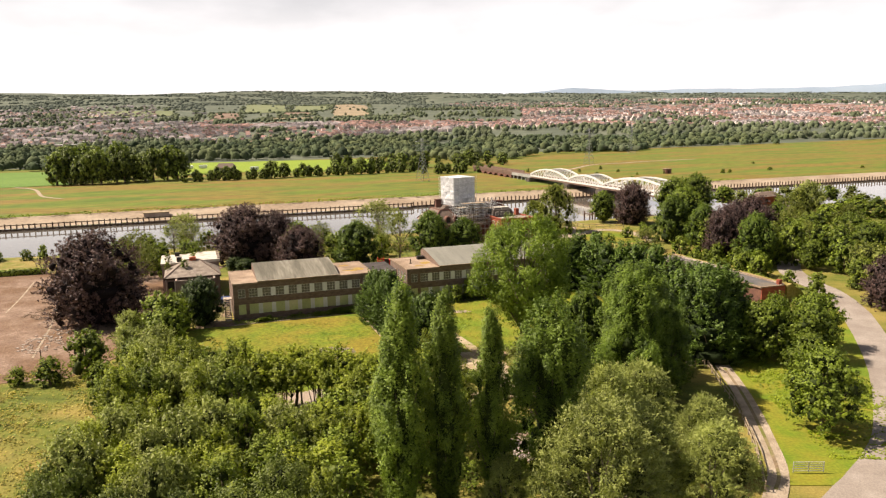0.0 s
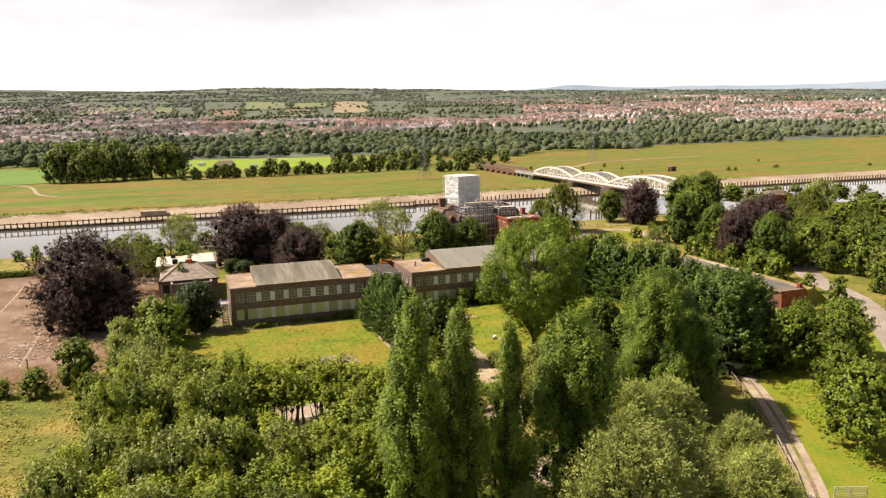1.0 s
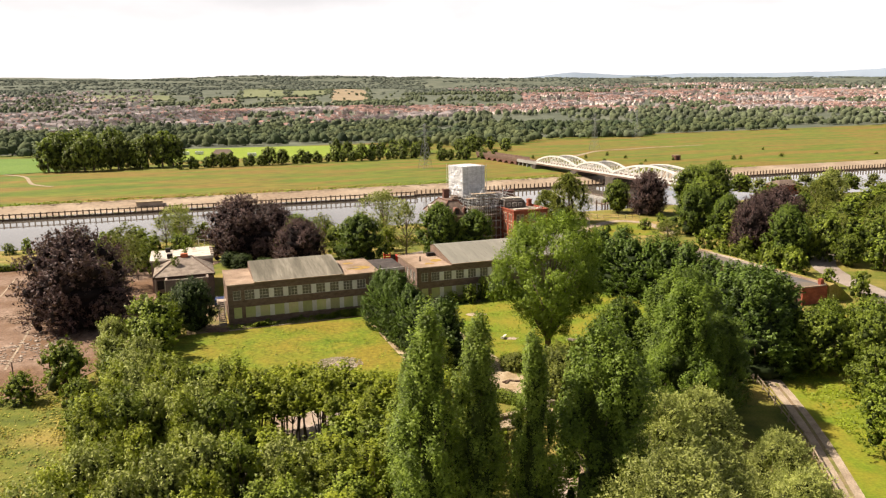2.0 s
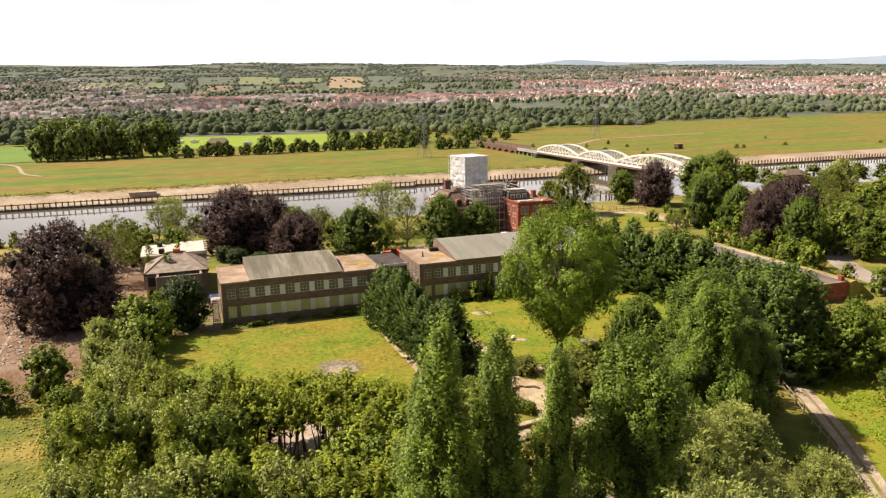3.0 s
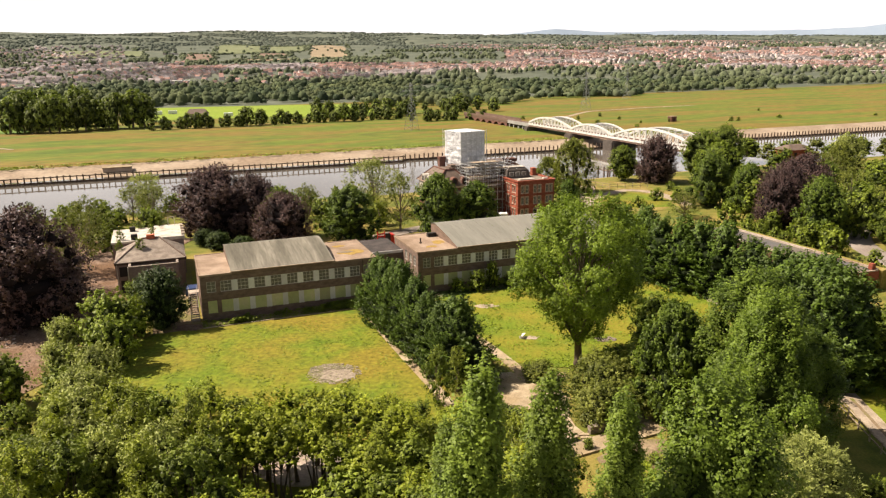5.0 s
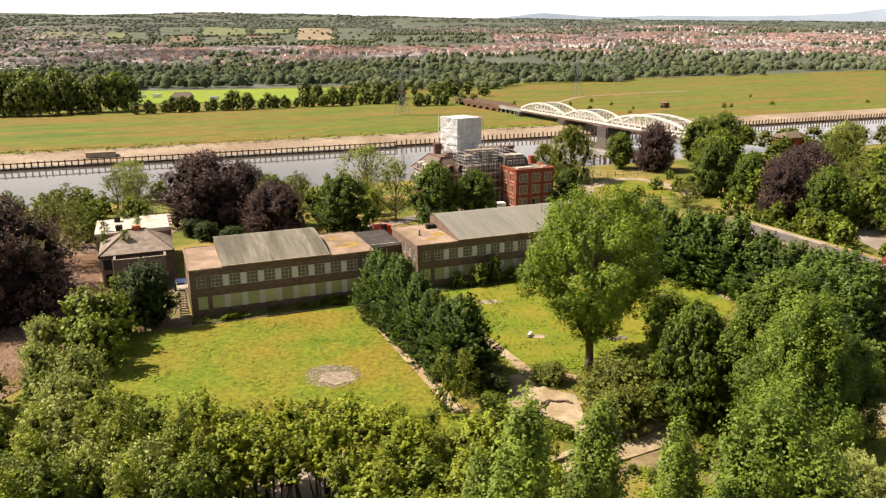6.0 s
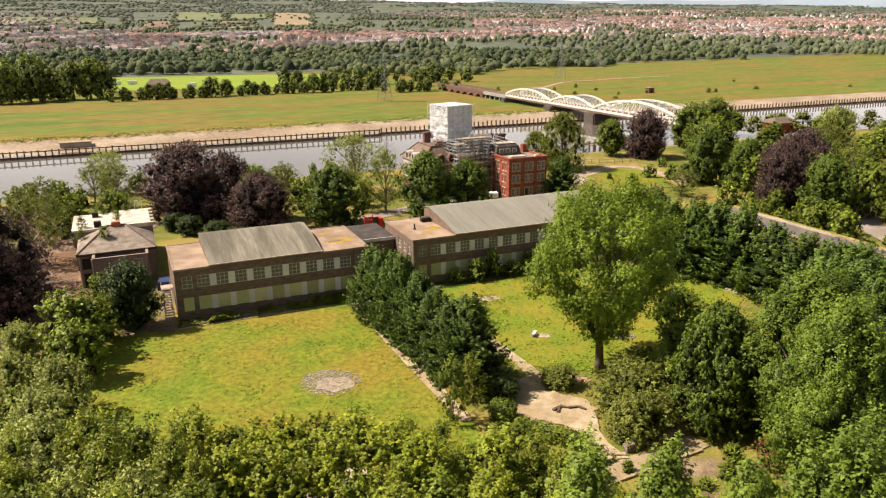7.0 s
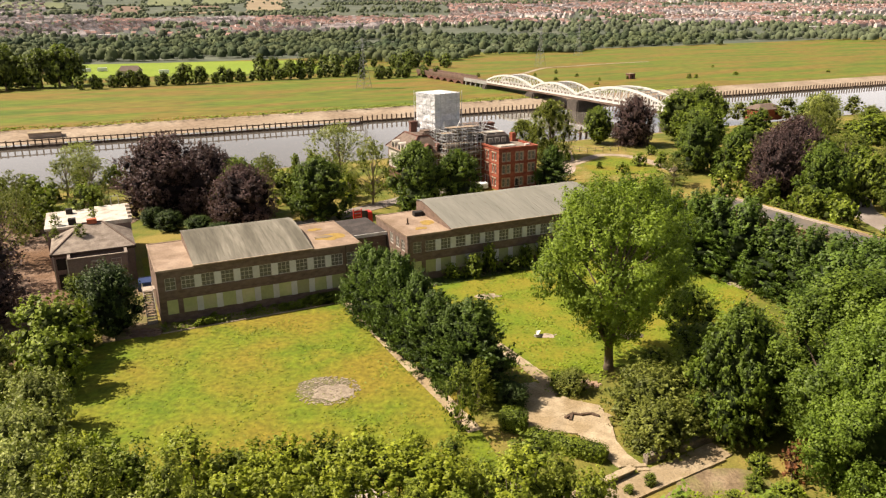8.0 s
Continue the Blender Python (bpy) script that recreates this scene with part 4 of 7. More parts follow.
# parked vehicles beside the offices
def van(m, mat, label, length=5.2, tall=2.3, name="van"):
    ob = thing(name, m, label, "vehicle")
    bm = bmesh.new()
    prof = [(0, 0.4), (length, 0.4), (length, 1.1), (length - 0.9, 1.25), (length - 1.6, tall), (0.1, tall)]
    lo, hi = [bm.verts.new((x, -0.95, z)) for x, z in prof], [bm.verts.new((x, 0.95, z)) for x, z in prof]
    bm.faces.new(lo), bm.faces.new(hi[::-1])
    for k in range(len(prof)):
        j = (k + 1) % len(prof)
        bm.faces.new((lo[j], lo[k], hi[k], hi[j]))
    bmesh.ops.bevel(bm, geom=bm.edges[:], offset=0.09, segments=2, affect="EDGES")
    part("body", bm, mat, ob)
    part("windscreen", boxes((length - 1.4, length - 1.28, -0.8, 0.8, 1.42, tall - 0.25)), M_glass, ob)
    for x in (0.9, length - 0.9):
        for y in (-0.97, 0.97):
            wb = bmesh.new()
            bmesh.ops.create_cone(wb, segments=14, radius1=0.36, radius2=0.36, depth=0.22, cap_ends=True, matrix=Matrix.Translation((x, y, 0.36)) @ Matrix.Rotation(radians(90), 4, "X"))
            part("wheel", wb, M_tyre, ob)
    return ob


van(at(73.0, 47.0, 0.09, 75), M_white_van, "white panel van parked by the red brick wing", 3.6, 1.5)
van(at(-1.2, 13.0, 0.03, 85), M_blue, "dark blue car parked between lodge and office", 4.2, 1.5, "car")
truck = thing("steel_skip", at(34.6, 24.5), "bright red slatted steel skip beside the office", "skip")
for k in range(4):
    part("slat", boxes((0, 1.3, -0.04, 0.04, 3.2 + 0.55 * k, 3.5 + 0.55 * k)), M_red, truck)
for x in (-0.15, 1.3):
    part("post", boxes((x, x + 0.15, -0.1, 0.1, 0, 5.5)), M_red, truck)
part("side_plate", soft_box(1.45, 2.6, 0.05, 0.25, 0.0, 5.0, 0.04), M_felt_dark, truck, "dark rusted side plate")
part("end_plate", soft_box(2.6, 3.4, -0.15, 1.6, 0.0, 4.7, 0.05), M_red, truck, "red end plate")

# ---- railway bridge ----
bridge = thing("railway_bridge", at(185.0, 0, 0), "white bowstring truss railway bridge on dark stone piers", "bridge")
SPANS = [(249.0, 204.6, 3.7), (204.6, 169.8, 3.3), (169.8, 112.0, 4.9)]
DECK = 3.2
for v0, v1, rise_h in SPANS:
    for uu in (0.0, 8.6):
        n = 14

        def chord(t):
            return DECK + 1.3 + rise_h * (1 - (2 * t - 1) ** 2)
        pts = [(v0 + (v1 - v0) * k / n, chord(k / n)) for k in range(n + 1)]
        tb = bmesh.new()
        rings = [[tb.verts.new((uu + sx, y, z + sz)) for sx, sz in ((-0.42, -0.42), (0.42, -0.42), (0.42, 0.42), (-0.42, 0.42))] for y, z in pts]
        for lo, hi in zip(rings, rings[1:]):
            for q in range(4):
                tb.faces.new((lo[q], lo[(q + 1) % 4], hi[(q + 1) % 4], hi[q]))
        tb.faces.new(rings[0][::-1]), tb.faces.new(rings[-1])
        bmesh.ops.recalc_face_normals(tb, faces=tb.faces)
        part("top_chord", tb, M_bridge, bridge)
        part("bottom_chord", bar(bmesh.new(), (uu, v0, DECK + 0.3), (uu, v1, DECK + 0.3), 0.8), M_bridge, bridge)
        for k in range(n + 1):
            part("hanger", bar(bmesh.new(), (uu, pts[k][0], DECK + 0.3), (uu, pts[k][0], pts[k][1]), 0.36), M_bridge, bridge)
            if k < n:
                part("diagonal", bar(bmesh.new(), (uu, pts[k][0], DECK + 0.3), (uu, pts[k + 1][0], pts[k + 1][1]), 0.28), M_bridge, bridge)
    for k in range(3, 12):
        t = k / 14
        v = v0 + (v1 - v0) * t
        part("cross_brace", bar(bmesh.new(), (0, v, chord(t)), (8.6, v, chord(t)), 0.35), M_bridge, bridge)
part("deck", boxes((-0.3, 8.9, 112, 249, DECK - 0.9, DECK)), M_rust, bridge, "dark girder deck")
for v, w in ((249, 2.2), (204.6, 3.4), (169.8, 4.0), (112, 3.0)):
    part("pier", soft_box(-2.2, 10.8, v - w, v + w, -5, DECK - 0.95, 0.5), M_stone_dark, bridge, "dark stone pier")
viad = thing("approach_viaduct", at(185.0, 249.5), "rusty brown approach viaduct with low arches", "viaduct")
part("deck", boxes((0.2, 8.4, 0, 92, DECK - 1.1, DECK)), M_rust, viad)
for x in (0.0, 8.35):
    part("parapet", boxes((x, x + 0.25, 26, 92, DECK - 0.2, DECK + 1.3)), M_rust, viad)
part("parapet", boxes((-0.1, 0.1, 0, 26, DECK - 1.1, DECK + 0.7)), M_stone_grey, viad, "grey plate girder")
for k in range(5):
    for x in (0.4, 7.2):
        part("trestle", boxes((x, x + 0.8, 2 + 5.6 * k, 2.8 + 5.6 * k, -0.5, DECK - 1.1)), M_stone_grey, viad, "grey steel trestle")
for k in range(7):
    ab = bmesh.new()
    y0 = 28 + 9 * k
    zt = DECK - 1.1
    arc = [(y0, -0.5), (y0 + 2.2, -0.5)] + [(y0 + 2.2 + 6.8 * t / 8, 0.2 + 1.5 * math.sin(math.pi * t / 8)) for t in range(9)]
    cols = [[ab.verts.new((x, y, z)) for y, z in arc] + [ab.verts.new((x, y0 + 9, zt)), ab.verts.new((x, y0, zt))] for x in (0.3, 8.3)]
    ab.faces.new(cols[0][::-1]), ab.faces.new(cols[1])
    for q in range(len(cols[0])):
        j = (q + 1) % len(cols[0])
        ab.faces.new((cols[0][q], cols[0][j], cols[1][j], cols[1][q]))
    part("arch", ab, M_brick_dark, viad)

# ---- timber training wall in the river ----
jetty = thing("timber_jetty", at(0, 175.0, 0), "long dark timber piled wall along the far sandbank", "jetty")
pm = bpy.data.meshes.new("post")
pb = boxes((-0.2, 0.2, -0.24, 0.24, -4.2, 0.35))
pb.to_mesh(pm), pb.free()
pm.materials.append(M_timber)
random.seed(11)
for k in range(300):
    u = -190 + 2.05 * k
    p = part("post", pm, None, jetty)
    p.location = (u, random.uniform(-0.15, 0.15) + (0 if u < 90 else 3.5), random.uniform(-0.35, 0.1))
    p.rotation_euler = (random.uniform(-0.03, 0.03), random.uniform(-0.04, 0.04), 0)
for z, h in ((-0.12, 0.22), (-1.8, 0.6)):
    part("rail", boxes((-192, 90, 0.22, 0.4, z - h, z + 0.1)), M_timber, jetty)
    if z < -1:
        part("rail", boxes((90, 432, 3.72, 3.9, z - h, z + 0.1)), M_timber, jetty)
part("plank_wall", boxes((-192, 90, 1.6, 1.75, -3.6, -2.1), (90, 432, 5.2, 5.35, -3.6, -2.1)), M_timber, jetty)
# old landing stage by the bridge
stage = thing("landing_stage", at(140, 104, 0), "broken dark timber landing stage in the river", "jetty")
for k in range(9):
    for q in range(2):
        part("post", boxes((2.4 * k - 0.2, 2.4 * k + 0.2, 6 * q - 0.2, 6 * q + 0.2, -4, 1.2 - 0.3 * ((k + q) % 3))), M_timber, stage)
    part("cross_beam", boxes((2.4 * k - 0.12, 2.4 * k + 0.12, -0.5, 6.5, -0.1, 0.2)), M_timber, stage)
part("walkway", boxes((-0.5, 19.8, 0.4, 1.4, 0.22, 0.32)), M_wood, stage)

ribbon("footpath", [(52, 505), (64.6, 529), (87, 575), (111.8, 591.5), (135.5, 609), (180, 632)], 3.2, 0.12, M_track, "pale farm track across the floodplain", "path")
ribbon("footpath", [(-284.7, 431.5), (-260, 414.8), (-231, 375), (-213, 362.3)], 1.8, 0.12, M_track, "narrow worn path across the floodplain", "path")
slab = thing("outfall_block", at(-19.5, 192.5, -1.6), "small pale concrete outfall block on the sandbank", "outfall")
part("block", soft_box(-5, 5, -2, 2, 0, 1.5, 0.1), M_concrete, slab)
part("cap", soft_box(-5.3, 5.3, -2.3, 2.3, 1.5, 1.8, 0.08), M_flag, slab)
bunker = thing("brick_hut", at(287.4, 259.5), "small dark brick hut alone on the floodplain", "hut")
part("wall", boxes((-1.9, 1.9, -1.8, -1.5, 0, 2.9), (-1.9, 1.9, 1.5, 1.8, 0, 2.9), (-1.9, -1.6, -1.5, 1.5, 0, 2.9), (1.6, 1.9, -1.5, 1.5, 0, 2.9)), M_brick_dark, bunker)
part("roof", soft_box(-2.2, 2.2, -2.1, 2.1, 2.9, 3.2, 0.05), M_concrete, bunker, "thin pale concrete roof")
part("doorway", boxes((-0.5, 0.5, -1.86, -1.81, 0, 2.0)), M_dark, bunker)


def pylon(m, h):
    ob = thing("pylon", m, "grey lattice electricity pylon", "pylon", "pylons")
    b = bmesh.new()
    w0 = 3.0

    def half(z):
        return w0 * (1 - 0.82 * min(1, z / (h * 0.72))) if z < h * 0.72 else w0 * 0.18
    zs = [h * k / 10 for k in range(11)]
    for sx, sy in ((-1, -1), (1, -1), (1, 1), (-1, 1)):
        for k in range(10):
            a, c = half(zs[k]), half(zs[k + 1])
            bar(b, (sx * a, sy * a, zs[k]), (sx * c, sy * c, zs[k + 1]), 0.14)
    for k in range(10):
        a, c = half(zs[k]), half(zs[k + 1])
        for (s1, s2) in (((-1, -1), (1, -1)), ((1, -1), (1, 1)), ((1, 1), (-1, 1)), ((-1, 1), (-1, -1))):
            bar(b, (s1[0] * a, s1[1] * a, zs[k]), (s2[0] * c, s2[1] * c, zs[k + 1]), 0.065)
            bar(b, (s2[0] * a, s2[1] * a, zs[k]), (s1[0] * c, s1[1] * c, zs[k + 1]), 0.065)
    part("tower", b, M_pylon, ob)
    for z, w in ((h * 0.72, 5.5), (h * 0.82, 7.0), (h * 0.92, 5.0)):
        ab = bmesh.new()
        bar(ab, (-w, 0, z), (w, 0, z), 0.2), bar(ab, (-w, 0, z), (0, 0, z + 1.5), 0.12), bar(ab, (w, 0, z), (0, 0, z + 1.5), 0.12)
        part("cross_arm", ab, M_pylon, ob)
    return ob


pylon(at(128.8, 282, 0, 20), 26)
pylon(at(292, 365, 0, 20), 28)
pylon(at(400, 470, 0, 20), 28)

# ---- trees ----
rng = np.random.default_rng(7)


def leaves(name, pos, nrm, size, mat, aspect=1.0, core=None, along=None, loose=0.45):
    """A mesh of many small leaf sprays, each a bent blade; along: the way its tip points."""
    n = len(pos)
    nrm = nrm / (np.linalg.norm(nrm, axis=1, keepdims=True) + 1e-9) + rng.normal(0, 0.12 + 0.4 * loose, (n, 3))
    nrm /= np.linalg.norm(nrm, axis=1, keepdims=True) + 1e-9
    ref = rng.normal(0, 1, (n, 3)) if along is None else along + rng.normal(0, loose, (n, 3))
    a = np.cross(nrm, ref)
    a /= np.linalg.norm(a, axis=1, keepdims=True) + 1e-9
    b = np.cross(a, nrm)
    s = size * rng.uniform(0.6, 1.35, (n, 1))
    droop = nrm * s * 0.25
    a, b = a * s * 0.6 * aspect, b * s * 0.6
    v = np.stack([pos - a * 0.87 - b * 0.5, pos + a * 0.87 - b * 0.5 + droop, pos + b], 1).reshape(-1, 3)
    f, start = np.arange(3 * n, dtype=np.int32), np.arange(0, 3 * n, 3, dtype=np.int32)
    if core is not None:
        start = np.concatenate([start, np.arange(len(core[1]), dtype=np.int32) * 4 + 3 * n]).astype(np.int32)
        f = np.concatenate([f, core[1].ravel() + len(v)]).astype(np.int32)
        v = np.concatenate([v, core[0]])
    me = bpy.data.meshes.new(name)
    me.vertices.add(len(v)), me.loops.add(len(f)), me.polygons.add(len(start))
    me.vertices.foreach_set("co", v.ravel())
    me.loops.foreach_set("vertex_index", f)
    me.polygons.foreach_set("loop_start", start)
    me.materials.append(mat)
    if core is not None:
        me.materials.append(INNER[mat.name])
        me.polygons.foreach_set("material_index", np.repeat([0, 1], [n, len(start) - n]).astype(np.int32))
    me.update()
    return me


def ball(rings=4, sides=6):
    vs = [(math.sin(math.pi * j / rings) * math.cos(2 * math.pi * k / sides), math.sin(math.pi * j / rings) * math.sin(2 * math.pi * k / sides), math.cos(math.pi * j / rings)) for j in range(rings + 1) for k in range(sides)]
    fs = [(j * sides + k, (j + 1) * sides + k, (j + 1) * sides + (k + 1) % sides, j * sides + (k + 1) % sides) for j in range(rings) for k in range(sides)]
    return np.array(vs), np.array(fs)


BALL = ball(3, 6)


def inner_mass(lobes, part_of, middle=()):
    """Solid balls that the sprays partly hide; their near-black colour paints the gaps' shade."""
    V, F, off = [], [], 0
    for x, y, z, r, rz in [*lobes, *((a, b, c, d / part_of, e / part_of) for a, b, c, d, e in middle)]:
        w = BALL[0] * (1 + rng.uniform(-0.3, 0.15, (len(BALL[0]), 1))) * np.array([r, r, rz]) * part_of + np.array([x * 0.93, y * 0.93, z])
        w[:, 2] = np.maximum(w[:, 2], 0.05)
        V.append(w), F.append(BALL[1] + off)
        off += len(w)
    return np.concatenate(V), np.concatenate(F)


def lobes_of(h, r, base, profile, count, lobe, stretch=1.0, inner=0.25, rough=0.16):
    """Clumps of foliage set within an outline; profile: radius from foot to top of the crown, 0 to 1."""
    out = []
    for k in range(count):
        t = (k + rng.uniform(0, 1)) / count
        z = base + (h - base) * t
        a = k * 2.39996 + rng.uniform(-0.5, 0.5)
        pr = float(np.interp(t, np.linspace(0, 1, len(profile)), profile)) * r
        pr *= 1 + 0.22 * noise.noise((math.cos(a) * 1.3 + r, math.sin(a) * 1.3, 2.4 * t + h))
        lr = lobe * rng.uniform(0.6, 1.35)
        q = max(0.0, pr - lr * 0.7) * (rng.uniform(0.9 - rough, 0.9 + rough) if rng.uniform() > inner else rng.uniform(0.1, 0.7))
        out.append((q * math.cos(a), q * math.sin(a), z - lr * 0.4 * (t > 0.85), lr, lr * stretch * rng.uniform(0.8, 1.2)))
    return np.array(out)


def crown_mesh(name, lobes, size, mat, cover=0.5, aspect=1.0, shoot=1.0, slim=0.24, lift=0.5, droop=0.0, core=0.55, per=14, loose=0.45, comb=0.0, middle=()):
    """Leafy shoots that grow outwards and upwards from the surface of the larger clumps; lift: how far they rise, droop: how far their ends hang, comb: how much alike they point."""
    P, N, A = [], [], []
    mid = lobes[:, :3].mean(0) * np.array([1, 1, 0.85])
    for k, (x, y, z, r, rz) in enumerate(lobes):
        n = max(4, int(cover * 4 * math.pi * r * (r + 2 * rz) / 3 / (0.47 * size * size * aspect) / per))
        d = rng.normal(0, 1, (3 * n, 3)) + np.array([0, 0, 0.3])
        d /= np.linalg.norm(d, axis=1, keepdims=True)
        c = np.array([x, y, z]) + d * np.array([r, r, rz]) * rng.uniform(0.55, 0.95, (3 * n, 1))
        keep = np.ones(3 * n, bool)
        for j, (x2, y2, z2, r2, rz2) in enumerate(lobes):
            if j != k and abs(x2 - x) < r + r2 and abs(y2 - y) < r + r2:
                keep &= (((c - [x2, y2, z2]) / [r2, r2, rz2]) ** 2).sum(1) > 0.55
        c, d = c[keep][:n], d[keep][:n]
        if not len(c):
            continue
        far = c - mid
        far /= np.linalg.norm(far, axis=1, keepdims=True) + 1e-9
        w = d * 0.6 * (1 - comb) + far * np.array([0.7, 0.7, 0.7 - 0.5 * comb]) + np.array([0, 0, lift]) + rng.normal(0, 0.22 - 0.14 * comb, d.shape)
        w /= np.linalg.norm(w, axis=1, keepdims=True)
        ln = shoot * rng.uniform(0.55, 1.35, (len(c), 1, 1))
        s = rng.uniform(0, 1, (len(c), per, 1)) ** 0.85
        wide = slim * (1.15 - 0.85 * s) * np.minimum(1, ln)
        p = c[:, None] + w[:, None] * ln * s + rng.normal(0, 1, (len(c), per, 3)) * wide
        p[:, :, 2] -= (droop * ln * s * s)[:, :, 0]
        side = (p - (c[:, None] + w[:, None] * ln * s)) / (wide + 1e-6)
        nn = side * 0.55 + (d * 0.5 + far * 0.6)[:, None] + np.array([0, 0, 0.42])
        aa = np.broadcast_to(w[:, None], p.shape) - np.array([0, 0, 1.0]) * droop * 1.5 * s
        P.append(p.reshape(-1, 3)), N.append(nn.reshape(-1, 3)), A.append(aa.reshape(-1, 3))
    P, N, A = np.concatenate(P), np.concatenate(N), np.concatenate(A)
    ok = P[:, 2] > 0.1
    return leaves(name, P[ok], N[ok], size, mat, aspect, inner_mass(lobes, core, middle) if core else None, A[ok], loose)


def tube(bm, pts, radii, sides=7, root=None):
    """A tapered limb; it grows out of the vertex root where there is one."""
    rings = []
    for k, p in enumerate(pts):
        p = Vector(p)
        d = (Vector(pts[min(k + 1, len(pts) - 1)]) - Vector(pts[max(k - 1, 0)])).normalized()
        q = d.to_track_quat("Z", "Y")
        rings.append([bm.verts.new(p + q @ Vector((math.cos(2 * math.pi * s / sides), math.sin(2 * math.pi * s / sides), 0)) * radii[k]) for s in range(sides)])
    for k in range(len(rings) - 1):
        for s in range(sides):
            bm.faces.new((rings[k][s], rings[k][(s + 1) % sides], rings[k + 1][(s + 1) % sides], rings[k + 1][s]))
    bm.faces.new(rings[-1])
    if root:
        for s in range(sides):
            bm.faces.new((root, rings[0][(s + 1) % sides], rings[0][s]))
    return rings


def trunk_mesh(h, base, r, lobes, mat, limbs=10, stems=1, spread=0.0):
    bm = bmesh.new()
    foot = bm.verts.new((0, 0, -0.4))
    bones = []
    for s in range(stems):
        a = 2 * math.pi * s / max(1, stems) + 0.4
        ox, oy = spread * math.cos(a), spread * math.sin(a)
        top = h * 0.86
        pts = [(ox * t * (0.3 + t) + 0.15 * math.sin(5 * t + s), oy * t * (0.3 + t) + 0.15 * math.cos(4 * t + s), -0.3 + (top + 0.3) * t) for t in (0, 0.06, 0.2, 0.4, 0.6, 0.8, 1.0)]
        bones += tube(bm, pts, [r * k for k in (1.45, 1.05, 0.9, 0.7, 0.5, 0.28, 0.08)], root=foot)
    pick = rng.permutation(len(lobes))[:limbs]
    for k in pick:
        x, y, z, lr, _ = lobes[k]
        z0 = max(base * 0.75, z * 0.62 - 0.5)
        ring = min(bones, key=lambda g: abs(g[0].co.z - z0))
        root = min(ring, key=lambda v: (v.co.x - x) ** 2 + (v.co.y - y) ** 2)
        z0 = root.co.z
        f = min(0.9, max(0.0, z0) / (h * 0.86))
        tube(bm, [(root.co.x * 0.9, root.co.y * 0.9, z0 + 0.1), (x * 0.45, y * 0.45, z0 + (z - z0) * 0.45), (x * 0.95, y * 0.95, z)], [r * (1 - f) * 0.5 + 0.02, r * (1 - f) * 0.3 + 0.02, 0.025], 5, root)
    me = bpy.data.meshes.new("trunk")
    bm.to_mesh(me), bm.free()
    me.materials.append(mat)
    me.polygons.foreach_set("use_smooth", [True] * len(me.polygons))
    return me


class Kind:
    """A kind of tree: its meshes are made once and shared by all of its trees."""

    def __init__(self, name, label, category, h, r, base, profile, count, lobe, size, leaf, bark=M_bark, trunk=0.3, stretch=1.0, cover=0.5, aspect=1.0, limbs=10, stems=1, spread=0.0, group="", inner=0.25, shoot=1.0, slim=0.24, lift=0.5, droop=0.0, core=0.55, per=14, rough=0.16, loose=0.45, comb=0.0, heart=0.0, forms=1):
        self.name, self.label, self.category, self.group = name, label, category, group
        self.forms = []
        for k in range(forms):
            lobes = lobes_of(h, r, base, profile, count, lobe, stretch, inner, rough)
            middle = []
            # unseen ellipsoids added up the middle to block sunlight through the crown
            if heart:
                for j in range(6):
                    t = 0.08 + 0.15 * j
                    pr = float(np.interp(t, np.linspace(0, 1, len(profile)), profile)) * r * heart
                    middle.append((0.15 * pr * math.cos(2.4 * j), 0.15 * pr * math.sin(2.4 * j), base + (h - base) * t, pr, (h - base) * 0.13))
            self.forms.append((trunk_mesh(h, base, trunk, lobes, bark, limbs, stems, spread), crown_mesh("crown", lobes, size, leaf, cover, aspect, shoot, slim, lift, droop, core, per, loose, comb, middle)))
        self.h, self.count = h, 0

    def put(self, x, y, h=None, turn=None, wide=None, label="", z=0.0):
        s = (h or self.h) / self.h
        w = wide or s
        turn = rng.uniform(0, 360) if turn is None else turn
        m = Matrix.Translation((x, y, z)) @ Matrix.Rotation(radians(turn), 4, "Z") @ Matrix.Diagonal((w, w, s, 1))
        ob = thing(self.name, m, label or self.label, self.category, self.group)
        trunk, crown = self.forms[self.count % len(self.forms)]
        self.count += 1
        part("trunk", trunk, None, ob)
        part("crown", crown, None, ob)
        return ob


COL = [0.3, 0.75, 1, 1, 0.97, 0.92, 0.82, 0.62, 0.2]
EGG = [0.35, 0.75, 0.95, 1, 0.95, 0.85, 0.65, 0.3]
DOME = [0.75, 0.95, 1, 0.97, 0.85, 0.65, 0.3]
CONE = [1, 0.97, 0.88, 0.75, 0.58, 0.4, 0.1]
lombardy = Kind("lombardy_poplar", "tall narrow green Lombardy poplar", "tree", 22, 2.2, 0.8, COL, 52, 0.5, 0.17, L_poplar, trunk=0.35, stretch=3.0, limbs=22, group="row of poplars", cover=1.6, shoot=1.6, slim=0.26, lift=1.6, core=0.62, rough=0.3, per=24, loose=0.3, forms=2, comb=0.4, heart=0.55)
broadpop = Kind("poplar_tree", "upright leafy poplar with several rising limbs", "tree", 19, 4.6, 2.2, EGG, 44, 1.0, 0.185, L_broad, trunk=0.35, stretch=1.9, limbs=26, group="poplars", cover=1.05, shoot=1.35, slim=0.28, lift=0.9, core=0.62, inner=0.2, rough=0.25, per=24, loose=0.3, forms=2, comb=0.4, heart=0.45)
